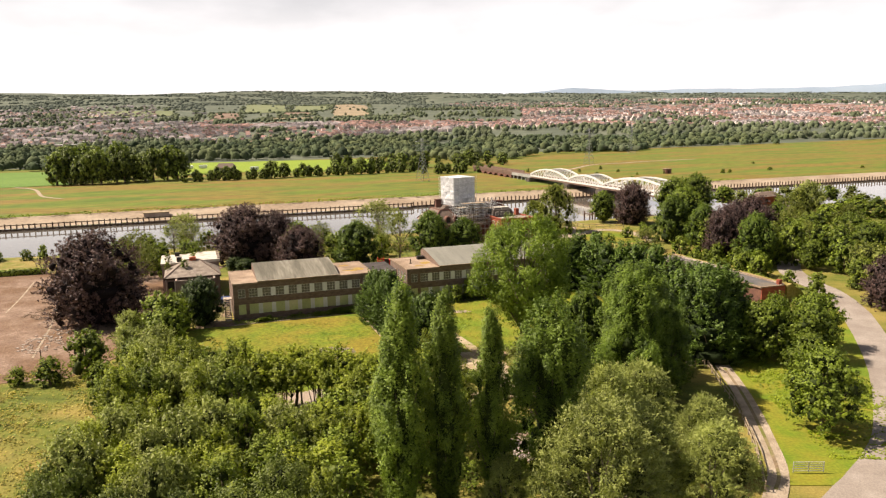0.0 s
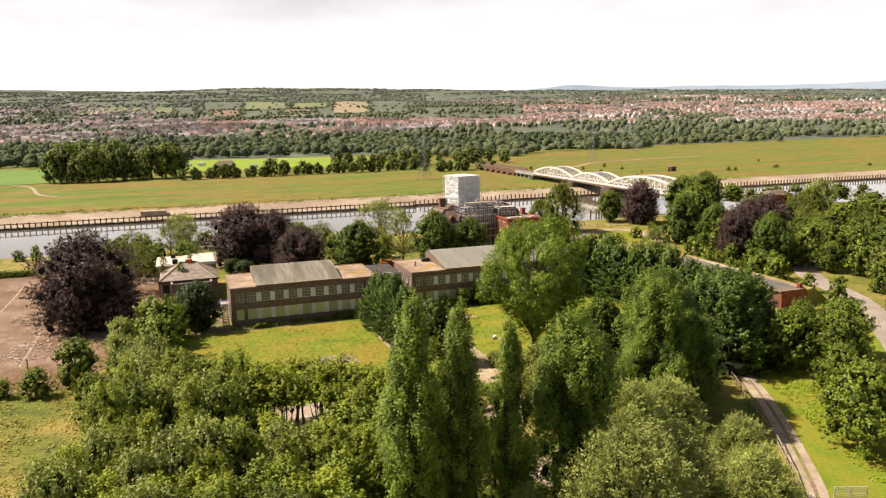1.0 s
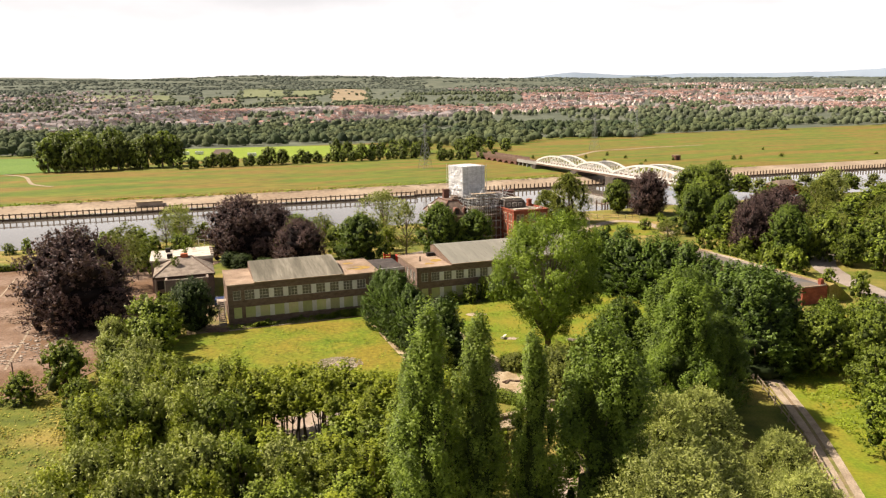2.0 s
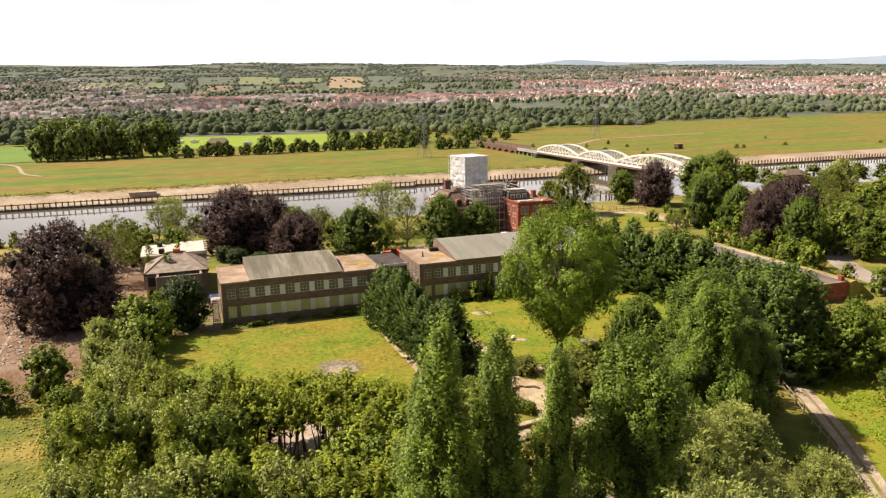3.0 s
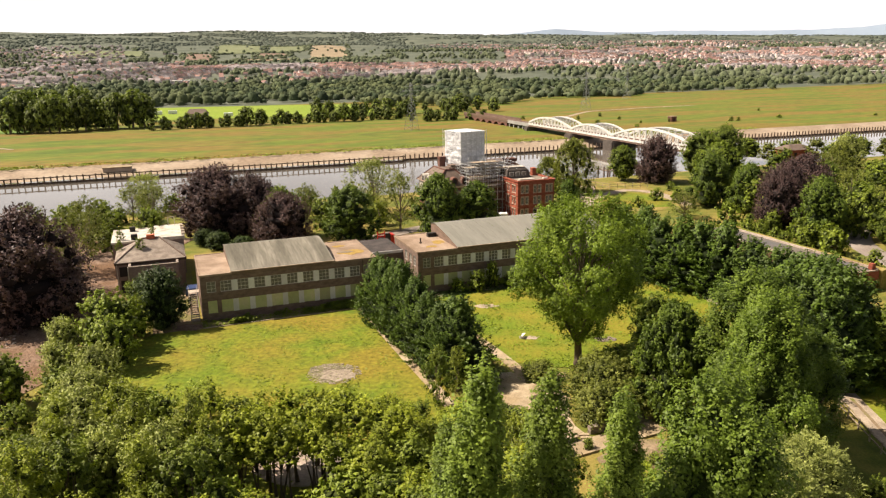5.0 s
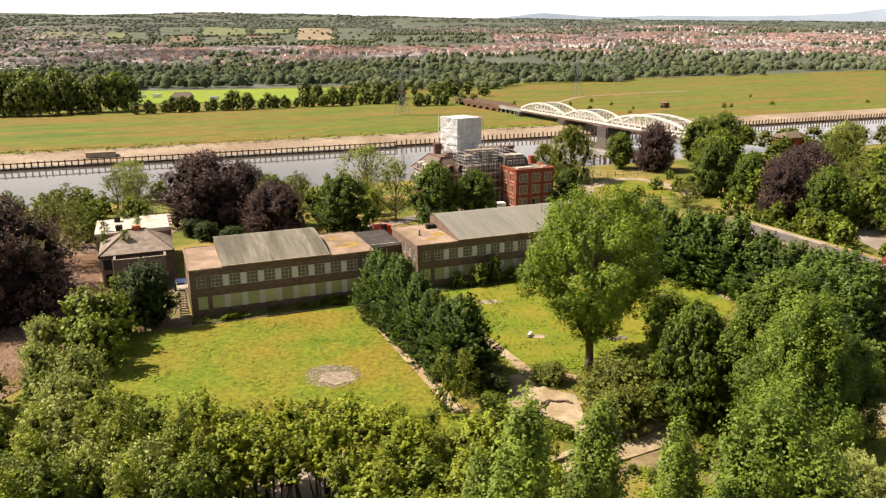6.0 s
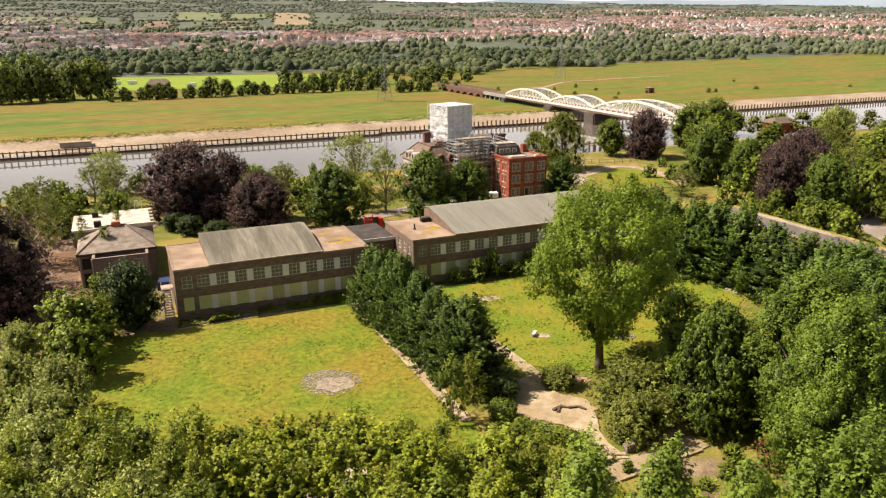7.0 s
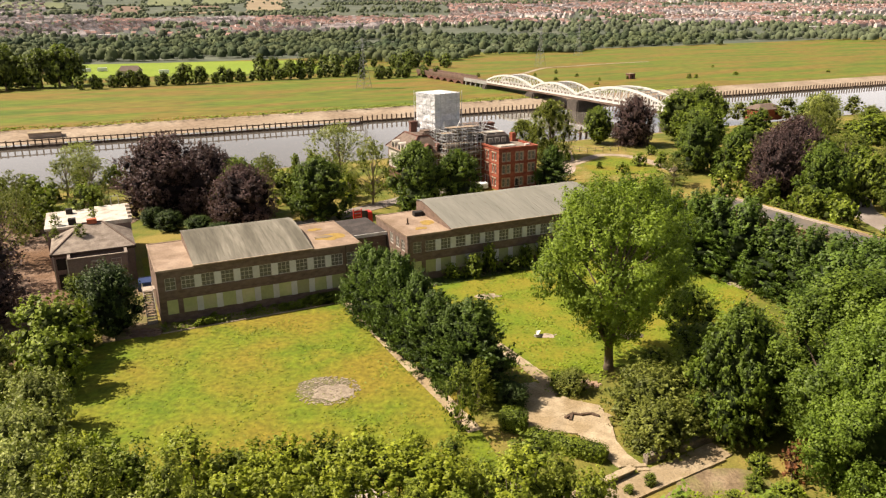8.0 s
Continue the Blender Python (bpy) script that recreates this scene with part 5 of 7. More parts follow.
bigpop = Kind("black_poplar", "tall broad black poplar with a bare lower trunk on the lawn", "tree", 20.8, 8.4, 5.2, [0.25, 0.5, 0.8, 0.97, 1, 0.99, 0.92, 0.77, 0.42], 120, 1.15, 0.2, L_bigpop, bark=M_bark, trunk=0.5, stretch=1.35, limbs=60, cover=0.72, shoot=1.2, slim=0.28, lift=0.7, core=0.2, inner=0.05, rough=0.2, per=22, loose=0.3)
willow = Kind("willow", "silvery green spreading willow", "tree", 11, 4.7, 0.6, DOME, 44, 1.05, 0.22, L_willow, bark=M_bark_pale, trunk=0.25, limbs=16, stems=3, spread=1.5, aspect=0.4, group="willows", cover=0.7, shoot=1.7, slim=0.2, lift=0.6, droop=0.35, core=0.66, per=22, loose=0.25)
scrub_a = Kind("alder", "young yellow-green alder in a thicket", "tree", 9.2, 2.5, 0.8, EGG, 18, 0.8, 0.2, L_scrub, bark=M_bark_pale, trunk=0.12, limbs=10, stems=3, spread=0.7, group="thicket", cover=0.6, shoot=1.0, slim=0.2, lift=0.9, core=0.5, forms=2, loose=0.35, per=18)
scrub_b = Kind("birch", "slender young birch in a thicket", "tree", 9.5, 2.2, 0.8, [0.5, 0.9, 1, 0.85, 0.65, 0.4, 0.1], 20, 0.68, 0.19, L_birch, bark=M_bark_pale, trunk=0.11, limbs=10, stems=2, spread=0.5, group="thicket", stretch=1.5, cover=0.6, aspect=0.8, shoot=1.0, slim=0.17, lift=0.7, droop=0.2, core=0.45, forms=2, loose=0.35, per=18)
scrub_d = Kind("goat_willow", "dull dark olive goat willow in a thicket", "tree", 8.4, 2.6, 0.5, EGG, 20, 0.8, 0.19, L_goat, trunk=0.12, limbs=10, stems=3, spread=0.8, group="thicket", cover=0.6, aspect=0.6, shoot=1.05, slim=0.2, lift=0.8, droop=0.2, core=0.5, forms=2, loose=0.35, per=18)
scrub_c = Kind("hazel", "bushy mid-green hazel in a thicket", "tree", 8.0, 2.7, 0.6, DOME, 18, 0.85, 0.23, L_bush, trunk=0.12, limbs=8, stems=3, spread=0.9, group="thicket", cover=0.55, shoot=0.95, slim=0.22, lift=0.6, core=0.52, forms=2, per=18)
bush = Kind("bush", "dense rounded green hawthorn bush", "bush", 5.2, 2.9, 0.2, DOME, 24, 0.95, 0.27, L_bush, trunk=0.14, limbs=6, stems=3, spread=0.8, group="bushes", cover=0.4, shoot=0.8, slim=0.2, lift=0.5, core=0.68, forms=2)
bush_g = Kind("bush", "silvery grey-green willow bush", "bush", 6.0, 3.0, 0.2, DOME, 24, 0.95, 0.28, L_willow, trunk=0.14, limbs=6, stems=4, spread=1.0, aspect=0.5, group="bushes", cover=0.55, shoot=1.1, slim=0.16, lift=0.9, core=0.64, forms=2, comb=0.3)
yew = Kind("yew", "dark dense yew bush beside the office", "tree", 7.8, 3.4, 0.2, EGG, 40, 0.9, 0.25, L_dark, trunk=0.25, limbs=6, cover=0.7, aspect=0.55, shoot=1.0, slim=0.16, lift=0.8, core=0.75, loose=0.2, comb=0.6, heart=0.7)
cypress = Kind("leyland_cypress", "dark green leyland cypress", "tree", 10.5, 3.1, 0.1, CONE, 110, 0.5, 0.34, L_cyp, trunk=0.25, limbs=5, stretch=0.8, group="conifer row", cover=0.62, aspect=0.28, shoot=1.3, slim=0.12, lift=0.55, core=0.7, per=20, loose=0.12, comb=0.9, inner=0.05, rough=0.1, heart=0.82, forms=2)
cypress_tall = Kind("leyland_cypress", "dark green leyland cypress", "tree", 10.5, 3.1, 0.1, CONE, 70, 0.6, 0.42, L_cyp, trunk=0.25, limbs=5, stretch=0.8, group="conifer row", cover=0.55, aspect=0.3, shoot=1.4, slim=0.14, lift=0.55, core=0.7, per=18, loose=0.12, comb=0.9, inner=0.05, rough=0.14, heart=0.82, forms=2)
beech = Kind("copper_beech", "huge spreading dark purple copper beech", "tree", 16, 9.2, 0.4, DOME, 120, 1.5, 0.4, L_purple, trunk=0.6, limbs=16, group="copper beeches", cover=0.42, aspect=0.65, shoot=1.9, slim=0.26, lift=0.35, droop=0.12, inner=0.3, core=0.68, comb=0.5, heart=0.75)
chest = Kind("horse_chestnut", "rounded dark green horse chestnut", "tree", 12.5, 6.4, 0.8, DOME, 80, 1.2, 0.28, L_chest, trunk=0.4, limbs=10, group="chestnuts", cover=0.5, shoot=0.75, slim=0.3, lift=0.3, core=0.74, heart=0.6)
maple = Kind("sycamore", "broad bright green sycamore", "tree", 13.5, 6.2, 1.4, EGG, 74, 1.25, 0.33, L_maple, trunk=0.4, limbs=12, group="sycamores", cover=0.45, shoot=0.95, slim=0.3, lift=0.4, core=0.7, heart=0.7)
ash = Kind("ash_tree", "airy olive-green ash with visible limbs", "tree", 11.5, 5.0, 2.0, EGG, 44, 0.85, 0.26, L_olive, bark=M_bark_pale, trunk=0.28, limbs=26, cover=0.42, aspect=0.7, shoot=1.2, slim=0.2, lift=0.4, droop=0.3, group="ash trees", core=0.3)
weep = Kind("weeping_willow", "drooping green willow by the river", "tree", 14, 5.6, 0.6, [0.85, 1, 1, 0.95, 0.85, 0.6, 0.3], 60, 0.95, 0.4, L_olive, trunk=0.4, limbs=10, stretch=1.8, group="willows", cover=0.55, aspect=0.5, shoot=1.6, slim=0.18, lift=0.1, droop=1.1, core=0.6)
small = Kind("young_tree", "small round-headed tree on open grass", "tree", 8.8, 4.5, 1.6, DOME, 56, 0.98, 0.26, L_maple, trunk=0.24, limbs=12, group="trees on the verge", cover=0.5, shoot=0.85, slim=0.24, lift=0.45, core=0.64, forms=2)
bush_far = Kind("bush", "rough green bush on the river bank", "bush", 5.0, 2.8, 0.1, [1, 1, 0.9, 0.8, 0.5, 0.25], 16, 0.95, 0.5, L_bush, trunk=0.14, limbs=4, stems=3, spread=0.8, group="bushes", cover=0.4, shoot=0.9, slim=0.26, lift=0.6)
bush_o = Kind("bush", "broad olive hawthorn beside the terrace", "bush", 5.2, 3.3, 0.1, DOME, 36, 0.9, 0.25, L_olive, trunk=0.16, limbs=10, stems=4, spread=1.0, group="bushes", cover=0.6, aspect=0.7, shoot=0.9, slim=0.2, lift=0.35, core=0.68)
dead = Kind("dead_shrub", "withered rust-brown upright shrub", "shrub", 3.4, 0.9, 0.2, COL, 14, 0.4, 0.2, L_dead, trunk=0.08, limbs=8, stretch=1.5, cover=0.4, shoot=0.7, slim=0.12, lift=1.0)
airy = Kind("white_willow", "airy grey-green white willow with visible limbs", "tree", 11, 5.0, 2.2, EGG, 40, 0.85, 0.26, L_willow, bark=M_bark_pale, trunk=0.24, limbs=22, cover=0.42, aspect=0.5, shoot=1.3, slim=0.18, lift=0.6, droop=0.2, group="willows", core=0.22)
wood_a = Kind("woodland_tree", "bright green tree in the roadside wood", "tree", 12, 5.2, 0.5, DOME, 26, 1.7, 0.62, L_maple, trunk=0.3, limbs=5, group="roadside wood", cover=0.32, shoot=1.3, slim=0.4, lift=0.5, per=10, forms=2, core=0.72)
wood_b = Kind("woodland_tree", "olive green tree in the roadside wood", "tree", 11, 4.7, 0.5, EGG, 26, 1.5, 0.6, L_olive, trunk=0.3, limbs=6, group="roadside wood", cover=0.32, aspect=0.8, shoot=1.4, slim=0.35, lift=0.6, per=10, core=0.7)
wood_c = Kind("woodland_tree", "mid green tree in the roadside wood", "tree", 12, 5.0, 0.5, DOME, 26, 1.6, 0.62, L_bush, trunk=0.3, limbs=5, group="roadside wood", cover=0.32, shoot=1.3, slim=0.4, lift=0.5, per=10, core=0.72)

# front: poplars
lombardy.put(-5.2, 61.5, 21.6, 10)
lombardy.put(-1.5, 63.2, 20.1, 100)
lombardy.put(2.9, 64.6, 18.9, 200, wide=0.8)
lombardy.put(-6.8, 64.5, 16.8, 250, wide=0.85)
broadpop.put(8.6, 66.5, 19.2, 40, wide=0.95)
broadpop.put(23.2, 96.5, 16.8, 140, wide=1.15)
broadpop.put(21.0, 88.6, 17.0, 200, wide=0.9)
chest.put(16.8, 101.8, 12.3, 20, wide=0.74, label="dark rounded horse chestnut over the garden wall")
dead.put(19.0, 94.7, 3.6)
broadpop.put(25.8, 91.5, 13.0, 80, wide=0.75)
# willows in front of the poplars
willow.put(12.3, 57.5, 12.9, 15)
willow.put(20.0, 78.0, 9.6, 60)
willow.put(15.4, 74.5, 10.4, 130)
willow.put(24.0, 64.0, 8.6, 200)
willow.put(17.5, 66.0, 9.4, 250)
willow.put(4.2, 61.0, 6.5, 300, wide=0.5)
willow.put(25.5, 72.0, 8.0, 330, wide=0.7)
# shaded undergrowth at the poplars' feet
for x, y, h in ((-9.5, 52.5, 4.4), (-6.0, 51.0, 4.0), (-2.6, 53.0, 4.2), (0.8, 51.5, 3.8), (4.4, 53.5, 4.2), (7.8, 52.0, 4.4), (-8.0, 57.0, 4.6), (-4.2, 57.2, 3.6), (0.2, 58.0, 3.8), (5.6, 58.5, 4.0), (8.4, 61.5, 3.4), (11.5, 64.0, 3.6), (5.8, 69.0, 3.0), (0.6, 68.0, 3.2), (-4.6, 68.8, 3.4)):
    scrub_c.put(x, y, h, wide=h / 5.6, label="low shaded hazel under the poplars")
# big poplar on the lawn
bigpop.put(8.7, 116.1, 20.6, 180)
# conifers along the path
for k, (x, y, h) in enumerate(((-19.0, 135.2, 8.8), (-17.3, 131.5, 9.4), (-15.6, 128.0, 9.8), (-14.2, 124.8, 10.6), (-12.3, 121.2, 9.6), (-10.4, 117.6, 8.8), (-8.6, 115.0, 8.4), (-6.6, 112.4, 9.8))):
    cypress.put(x, y, h, 57 * k, wide=1.08 if k < 7 else 1.3, label="dark green leyland cypress beside the footpath")
# tall cypress screen
for k, (x, y, h) in enumerate(((23.6, 160.5, 11.4), (26.6, 156.5, 11.8), (28.4, 152.6, 10.8), (31.4, 149.6, 11.2), (34.0, 147.4, 11.4), (36.6, 143.6, 11.4), (39.0, 138.6, 10.2), (40.9, 133.6, 10.0), (42.0, 128.6, 10.6), (42.9, 123.6, 11.4), (42.6, 118.4, 11.8), (41.4, 114.0, 12.0),
                               (35.8, 111.6, 13.0), (38.4, 113.0, 12.8), (38.2, 117.8, 12.4), (40.4, 120.6, 12.0), (34.6, 116.4, 12.0), (37.0, 109.6, 12.6), (39.8, 126.4, 10.4), (20.8, 158.6, 10.6))):
    cypress_tall.put(x, y, h, 41 * k, wide=1.5, label="tall dark leyland cypress in a screen")
# thicket
random.seed(3)
n_th, THICKET = 0, []
for k in range(1500):
    x, y = random.uniform(-52, -1), random.uniform(42, 92)
    if y > 91.5 - 0.07 * abs(x + 20) or (x > -10.5 and y < 72) or (x < -38 and y < 70) or x < -38 - 0.22 * (y - 60):
        continue
    if -26.5 < x < -13.5 and 74 < y < 96:
        continue
    if noise.noise((x * 0.13, y * 0.13, 5)) < -0.4:
        continue
    if any(math.hypot(x - a, y - b) < 2.9 for a, b in THICKET):
        continue
    THICKET.append((x, y))
    tall = random.uniform(7.0, 9.6)
    if -27 < x < -10 and y > 62:
        tall = min(tall, random.uniform(6.4, 7.6))
    mix = (45, 22, 20, 9 if x > -30 else 30, 6) if y > 61 else (10, 14, 12, 12, 60)
    random.choices((scrub_a, scrub_b, scrub_c, bush_g, scrub_d), mix)[0].put(x, y, tall, wide=random.uniform(0.85, 1.15))
    n_th += 1
    if n_th > 125:
        break
stem = Kind("alder", "tall thin alder with a long bare stem", "tree", 9.0, 1.8, 6.0, EGG, 12, 0.75, 0.22, L_scrub, trunk=0.1, limbs=8, stems=2, spread=0.4, group="thicket", cover=0.6, shoot=0.9, slim=0.18, lift=0.8, core=0.45, per=18)
for k in range(15):
    x = -26.4 + 12.6 * k / 14
    stem.put(x + random.uniform(-0.3, 0.3), 82.6 + 4.6 * random.random(), random.uniform(6.2, 8.8), wide=random.uniform(0.8, 1.3))
for k in range(11):
    x = -26.8 + 13.5 * k / 10
    stem.put(x + random.uniform(-0.5, 0.5), 88.0 + 2.2 * (k % 2) + random.random(), random.uniform(6.6, 8.0), wide=random.uniform(1.15, 1.45))
for x, y, h in ((-25.6, 78.5, 5.4), (-22.0, 76.5, 4.8), (-19.0, 76.0, 4.6), (-15.6, 79.5, 5.4), (-13.8, 83.0, 5.6), (-17.2, 75.0, 4.4)):
    bush.put(x, y, h, wide=h / 4.4)
# bushes along the yard's edge
for x, y, h, kd in ((-54.5, 121.0, 7.6, bush), (-58.8, 117.0, 5.4, bush_g), (-51.5, 115.0, 6.4, bush), (-49.0, 106.5, 5.8, bush_g), (-55.5, 110.0, 5.0, bush_g), (-58.6, 103.0, 6.2, bush), (-46.5, 98.5, 6.5, bush_g), (-50.5, 101.5, 5.2, bush),
                    (-44.0, 92.0, 7.0, bush_g), (-41.0, 86.0, 7.2, bush_g), (-48.0, 88.0, 4.4, bush), (-66.5, 97.5, 2.6, bush), (-61.8, 98.0, 3.8, bush), (-54.0, 125.5, 5.6, bush), (-38.5, 94.0, 6.0, bush), (-52.6, 95.5, 4.0, bush)):
    kd.put(x, y, h)
yew.put(-50.8, 130.0, 8.6)
beech.put(-72.5, 131.5, 16.2, 30)
# shrubs by the stone terrace
for x, y, h, w, kd in ((9.6, 105.0, 5.2, 1.25, bush_o), (8.9, 100.1, 4.2, 0.9, bush_o), (13.6, 102.8, 3.6, 0.8, bush_o), (14.5, 107.5, 5.6, 1.2, bush), (3.4, 111.2, 2.2, 0.55, bush_o), (2.2, 112.0, 1.9, 0.45, bush), (12.6, 112.5, 3.6, 0.9, bush), (20.6, 124.2, 6.2, 0.78, small), (-3.2, 108.6, 2.4, 0.5, yew), (-3.6, 111.0, 1.6, 0.4, bush), (6.5, 94.7, 1.1, 0.22, bush), (4.4, 93.7, 0.8, 0.17, bush), (17.5, 111.5, 6.5, 1.0, small), (22.5, 108.5, 8.0, 0.9, small), (25.5, 103.0, 9.0, 0.9, maple)):
    kd.put(x, y, h, wide=w)
scrub_c.put(-9.0, 104.0, 6.8, wide=0.6)
scrub_b.put(-6.8, 107.8, 5.2, wide=0.7)
for k in range(7):
    x, y, _ = at(41 + 3.2 * k, -1.6 - 0.6 * (k % 2)).translation
    bush.put(x, y, 2.2 + 1.0 * (k % 3), wide=0.5 + 0.1 * (k % 2))
# verge trees by the track
small.put(45.6, 110.8, 8.6), small.put(42.6, 83.5, 9.6, wide=1.05), small.put(52.5, 110.0, 8.2), small.put(50.0, 117.5, 8.0), small.put(56.0, 116.5, 8.6), small.put(47.5, 99.0, 7.0, wide=0.8)
for x, y, h in ((28.5, 78.0, 3.5), (29.5, 84.0, 3.0), (27.5, 95, 4.0), (30.0, 100.5, 3.0)):
    bush.put(x, y, h, wide=0.6)
# behind the offices
chest.put(-30.5, 183.5, 11.2, 0, wide=1.02), airy.put(-28.8, 212.0, 13.4, 40, wide=1.5), ash.put(-20.4, 193.0, 13.0, 60, wide=0.9, label="slender olive-green ash behind the offices"), scrub_a.put(-25.5, 193.5, 6.6, 20, wide=0.95, label="bright yellow-green young alder behind the offices"), airy.put(-88.0, 214.0, 10.0, 10, wide=1.1), chest.put(-11.4, 186.5, 13.2, 120, wide=1.0), chest.put(-3.2, 190.6, 11.0, 200, wide=0.92)
beech.put(-61.5, 188.5, 14.6, 20, wide=1.0), beech.put(-52.5, 187.5, 13.0, 140, wide=0.7), maple.put(-46.5, 187.0, 10.8, 30, wide=0.95, label="dark green and purple tinged tree behind the offices"), beech.put(-44.0, 178.8, 10.6, 230, wide=0.68)
ash.put(-80.0, 199.0, 9.5, 10, wide=0.95), bush.put(-76.0, 186.0, 6.2, wide=1.4), ash.put(-88, 205.0, 9.0, 80), bush.put(-38.5, 196.0, 6.5, wide=1.3), ash.put(-44.5, 205.0, 8.5, 15), bush.put(-52.0, 205.0, 5.0, wide=1.2), bush.put(-26.5, 199.0, 5.0, wide=1.0)
cypress.put(20.2, 208.0, 8.4, 10, wide=1.45, label="small dark conifer beside the red brick wing")
weep.put(26.0, 241.0, 15.0, 0, wide=1.15), weep.put(19.5, 245.5, 9.5, 90, wide=0.8)
random.seed(77)
for k in range(26):
    p = at(-75 + 6.0 * k + random.uniform(-2, 2), random.uniform(80, 91)).translation
    if math.hypot(p.x - 27, p.y - 241) > 9 and not 56 < -75 + 6 * k < 100:
        bush_far.put(p.x, p.y, random.uniform(2.2, 5.0), wide=random.uniform(0.5, 1.0))
for x, y, hh in ((-84, 186, 5.5), (-90, 193, 6.5), (-81, 176, 4.5), (-75, 170, 3.0), (-95, 186, 4.0), (-67, 158, 2.2), (-66, 152, 2.0), (-101, 196, 5.0)):
    bush_far.put(x, y, hh, wide=hh / 4.6)
# ashes added only to throw shade across the lodge lane
for x, y, h in ((-76, 147, 11.0), (-78.5, 158, 11.5), (-73.5, 140, 9.0), (-82, 171, 9.0), (-87, 181, 10.0), (-92, 163, 9.0), (-97, 176, 9.5)):
    ash.put(x, y, h, label="olive-green ash added to shade the lodge lane")
# park and the wooded side by the road
beech.put(54.5, 258.5, 13.2, 70, wide=0.72), maple.put(45.0, 262.5, 10.5, 20, wide=0.8), maple.put(71.0, 265.0, 14.6, 60, wide=1.25), maple.put(80.5, 272.5, 15.4, 10, wide=1.1), maple.put(66.0, 236.0, 14.0, 200, wide=1.15), chest.put(58.5, 219.5, 13.0, 200, wide=0.95), chest.put(66.0, 212.0, 11.5, 40, wide=0.9)
beech.put(65.5, 193.0, 12.0, 60, wide=0.6), beech.put(70.5, 201.0, 13.0, 60, wide=0.75), beech.put(80.0, 214.0, 13.0, 10, wide=0.75), chest.put(70.0, 182.5, 12.6, 50, wide=0.9), ash.put(48.0, 205.5, 6.0, 20, wide=0.8)
random.seed(19)
PARK = []
while len(PARK) < 44:
    x, y = random.uniform(60, 112), random.uniform(140, 236)
    if x < 84 - 0.5 * max(0, y - 168) or any(math.hypot(x - a, y - b) < 6.2 for a, b in PARK):
        continue
    PARK.append((x, y))
    random.choice((wood_a, wood_a, wood_c, wood_b)).put(x, y, random.uniform(7, 10.5) * (1 if y < 200 else 0.8), wide=random.uniform(0.65, 0.9))
random.seed(8)
for k in range(120):
    x, y = random.uniform(84, 190), random.uniform(110, 330)
    if x < 86 + 0.10 * (y - 150) or (x - 86) > 0.62 * (y - 60):
        continue
    kd = random.choice((wood_a, wood_b, wood_c))
    kd.put(x, y, random.uniform(6.5, 11.5) * (1 if y < 200 else 0.72), wide=random.uniform(0.7, 1.0))
for x, y, h, kd in ((81.5, 141, 10.0, beech), (84, 158, 6.0, bush), (88, 166, 8.0, maple), (82, 178, 7.0, maple), (86, 190, 9.5, ash), (91, 152, 10.0, beech), (80, 140, 3.0, bush), (84, 146, 4.0, bush_g), (79, 133, 2.5, bush), (95, 178, 11, maple), (97, 160, 10.5, chest), (76, 186, 6, bush), (88, 206, 11, ash), (99, 196, 11, maple), (107, 214, 11, weep), (92, 228, 10, maple), (101, 243, 11, ash), (113, 262, 11, weep), (124, 280, 11, bush_g)):
    kd.put(x, y, h)

random.seed(52)
for k in range(20):
    t = random.random()
    x, y = 74.5 - 17 * t + random.uniform(-3.5, 4.5), 152 + 42 * t + random.uniform(-2, 2)
    if math.hypot(x - 75.5, y - 160) > 6:
        random.choice((bush_far, bush_far, wood_c)).put(x, y, random.uniform(2.6, 5.5), label="dense shrub between the shed and the park")
# dark yews added where only shade lies beneath the copper beeches
for x, y, h in ((-57.5, 176.5, 3.6), (-51.5, 174.0, 3.2), (-47.0, 170.5, 2.8), (-61.5, 180.0, 3.4)):
    yew.put(x, y, h, wide=0.75, label="dark low shrub added for the shade under the beeches")
for k in range(16):
    p = at(random.uniform(215, 430), random.uniform(225, 320)).translation
    bush_far.put(p.x, p.y, random.uniform(1.3, 2.6), wide=random.uniform(0.35, 0.7), label="lone bush on the floodplain")
for x, y, h in ((30, 236, 2.0), (47, 228, 3.0), (52, 226, 3.6), (40, 219, 2.6), (55, 243, 2.4), (60, 232, 3.4), (36, 226, 1.6)):
    bush_far.put(x, y, h, wide=h / 4.5, label="low shrub in the riverside park")

# floodplain trees on the other bank
far_a = Kind("floodplain_tree", "large dark green oak across the river", "tree", 15, 7.6, 2.2, DOME, 30, 2.2, 1.0, L_far, trunk=0.5, limbs=5, group="trees across the river", cover=0.4, shoot=1.4, slim=0.6, lift=0.4, per=8, core=0.7, forms=2)
far_b = Kind("floodplain_tree", "rounded green tree in a row across the river", "tree", 8.5, 4.3, 0.6, DOME, 16, 1.6, 0.9, L_far, trunk=0.3, limbs=4, group="trees across the river", cover=0.4, shoot=1.0, slim=0.45, lift=0.4, per=8, core=0.7, forms=2)
random.seed(21)
for k in range(12):
    t = k / 11
    p = at(-80 + 68 * t + random.uniform(-2, 2), 362 + 14 * t + random.uniform(-3, 9)).translation
    far_a.put(p.x, p.y, random.uniform(15, 20), wide=random.uniform(0.85, 1.15))
for k in range(6):
    p = at(-78 + 66 * random.random(), 385 + 45 * random.random()).translation
    far_a.put(p.x, p.y, random.uniform(17, 23), wide=random.uniform(1.1, 1.4))
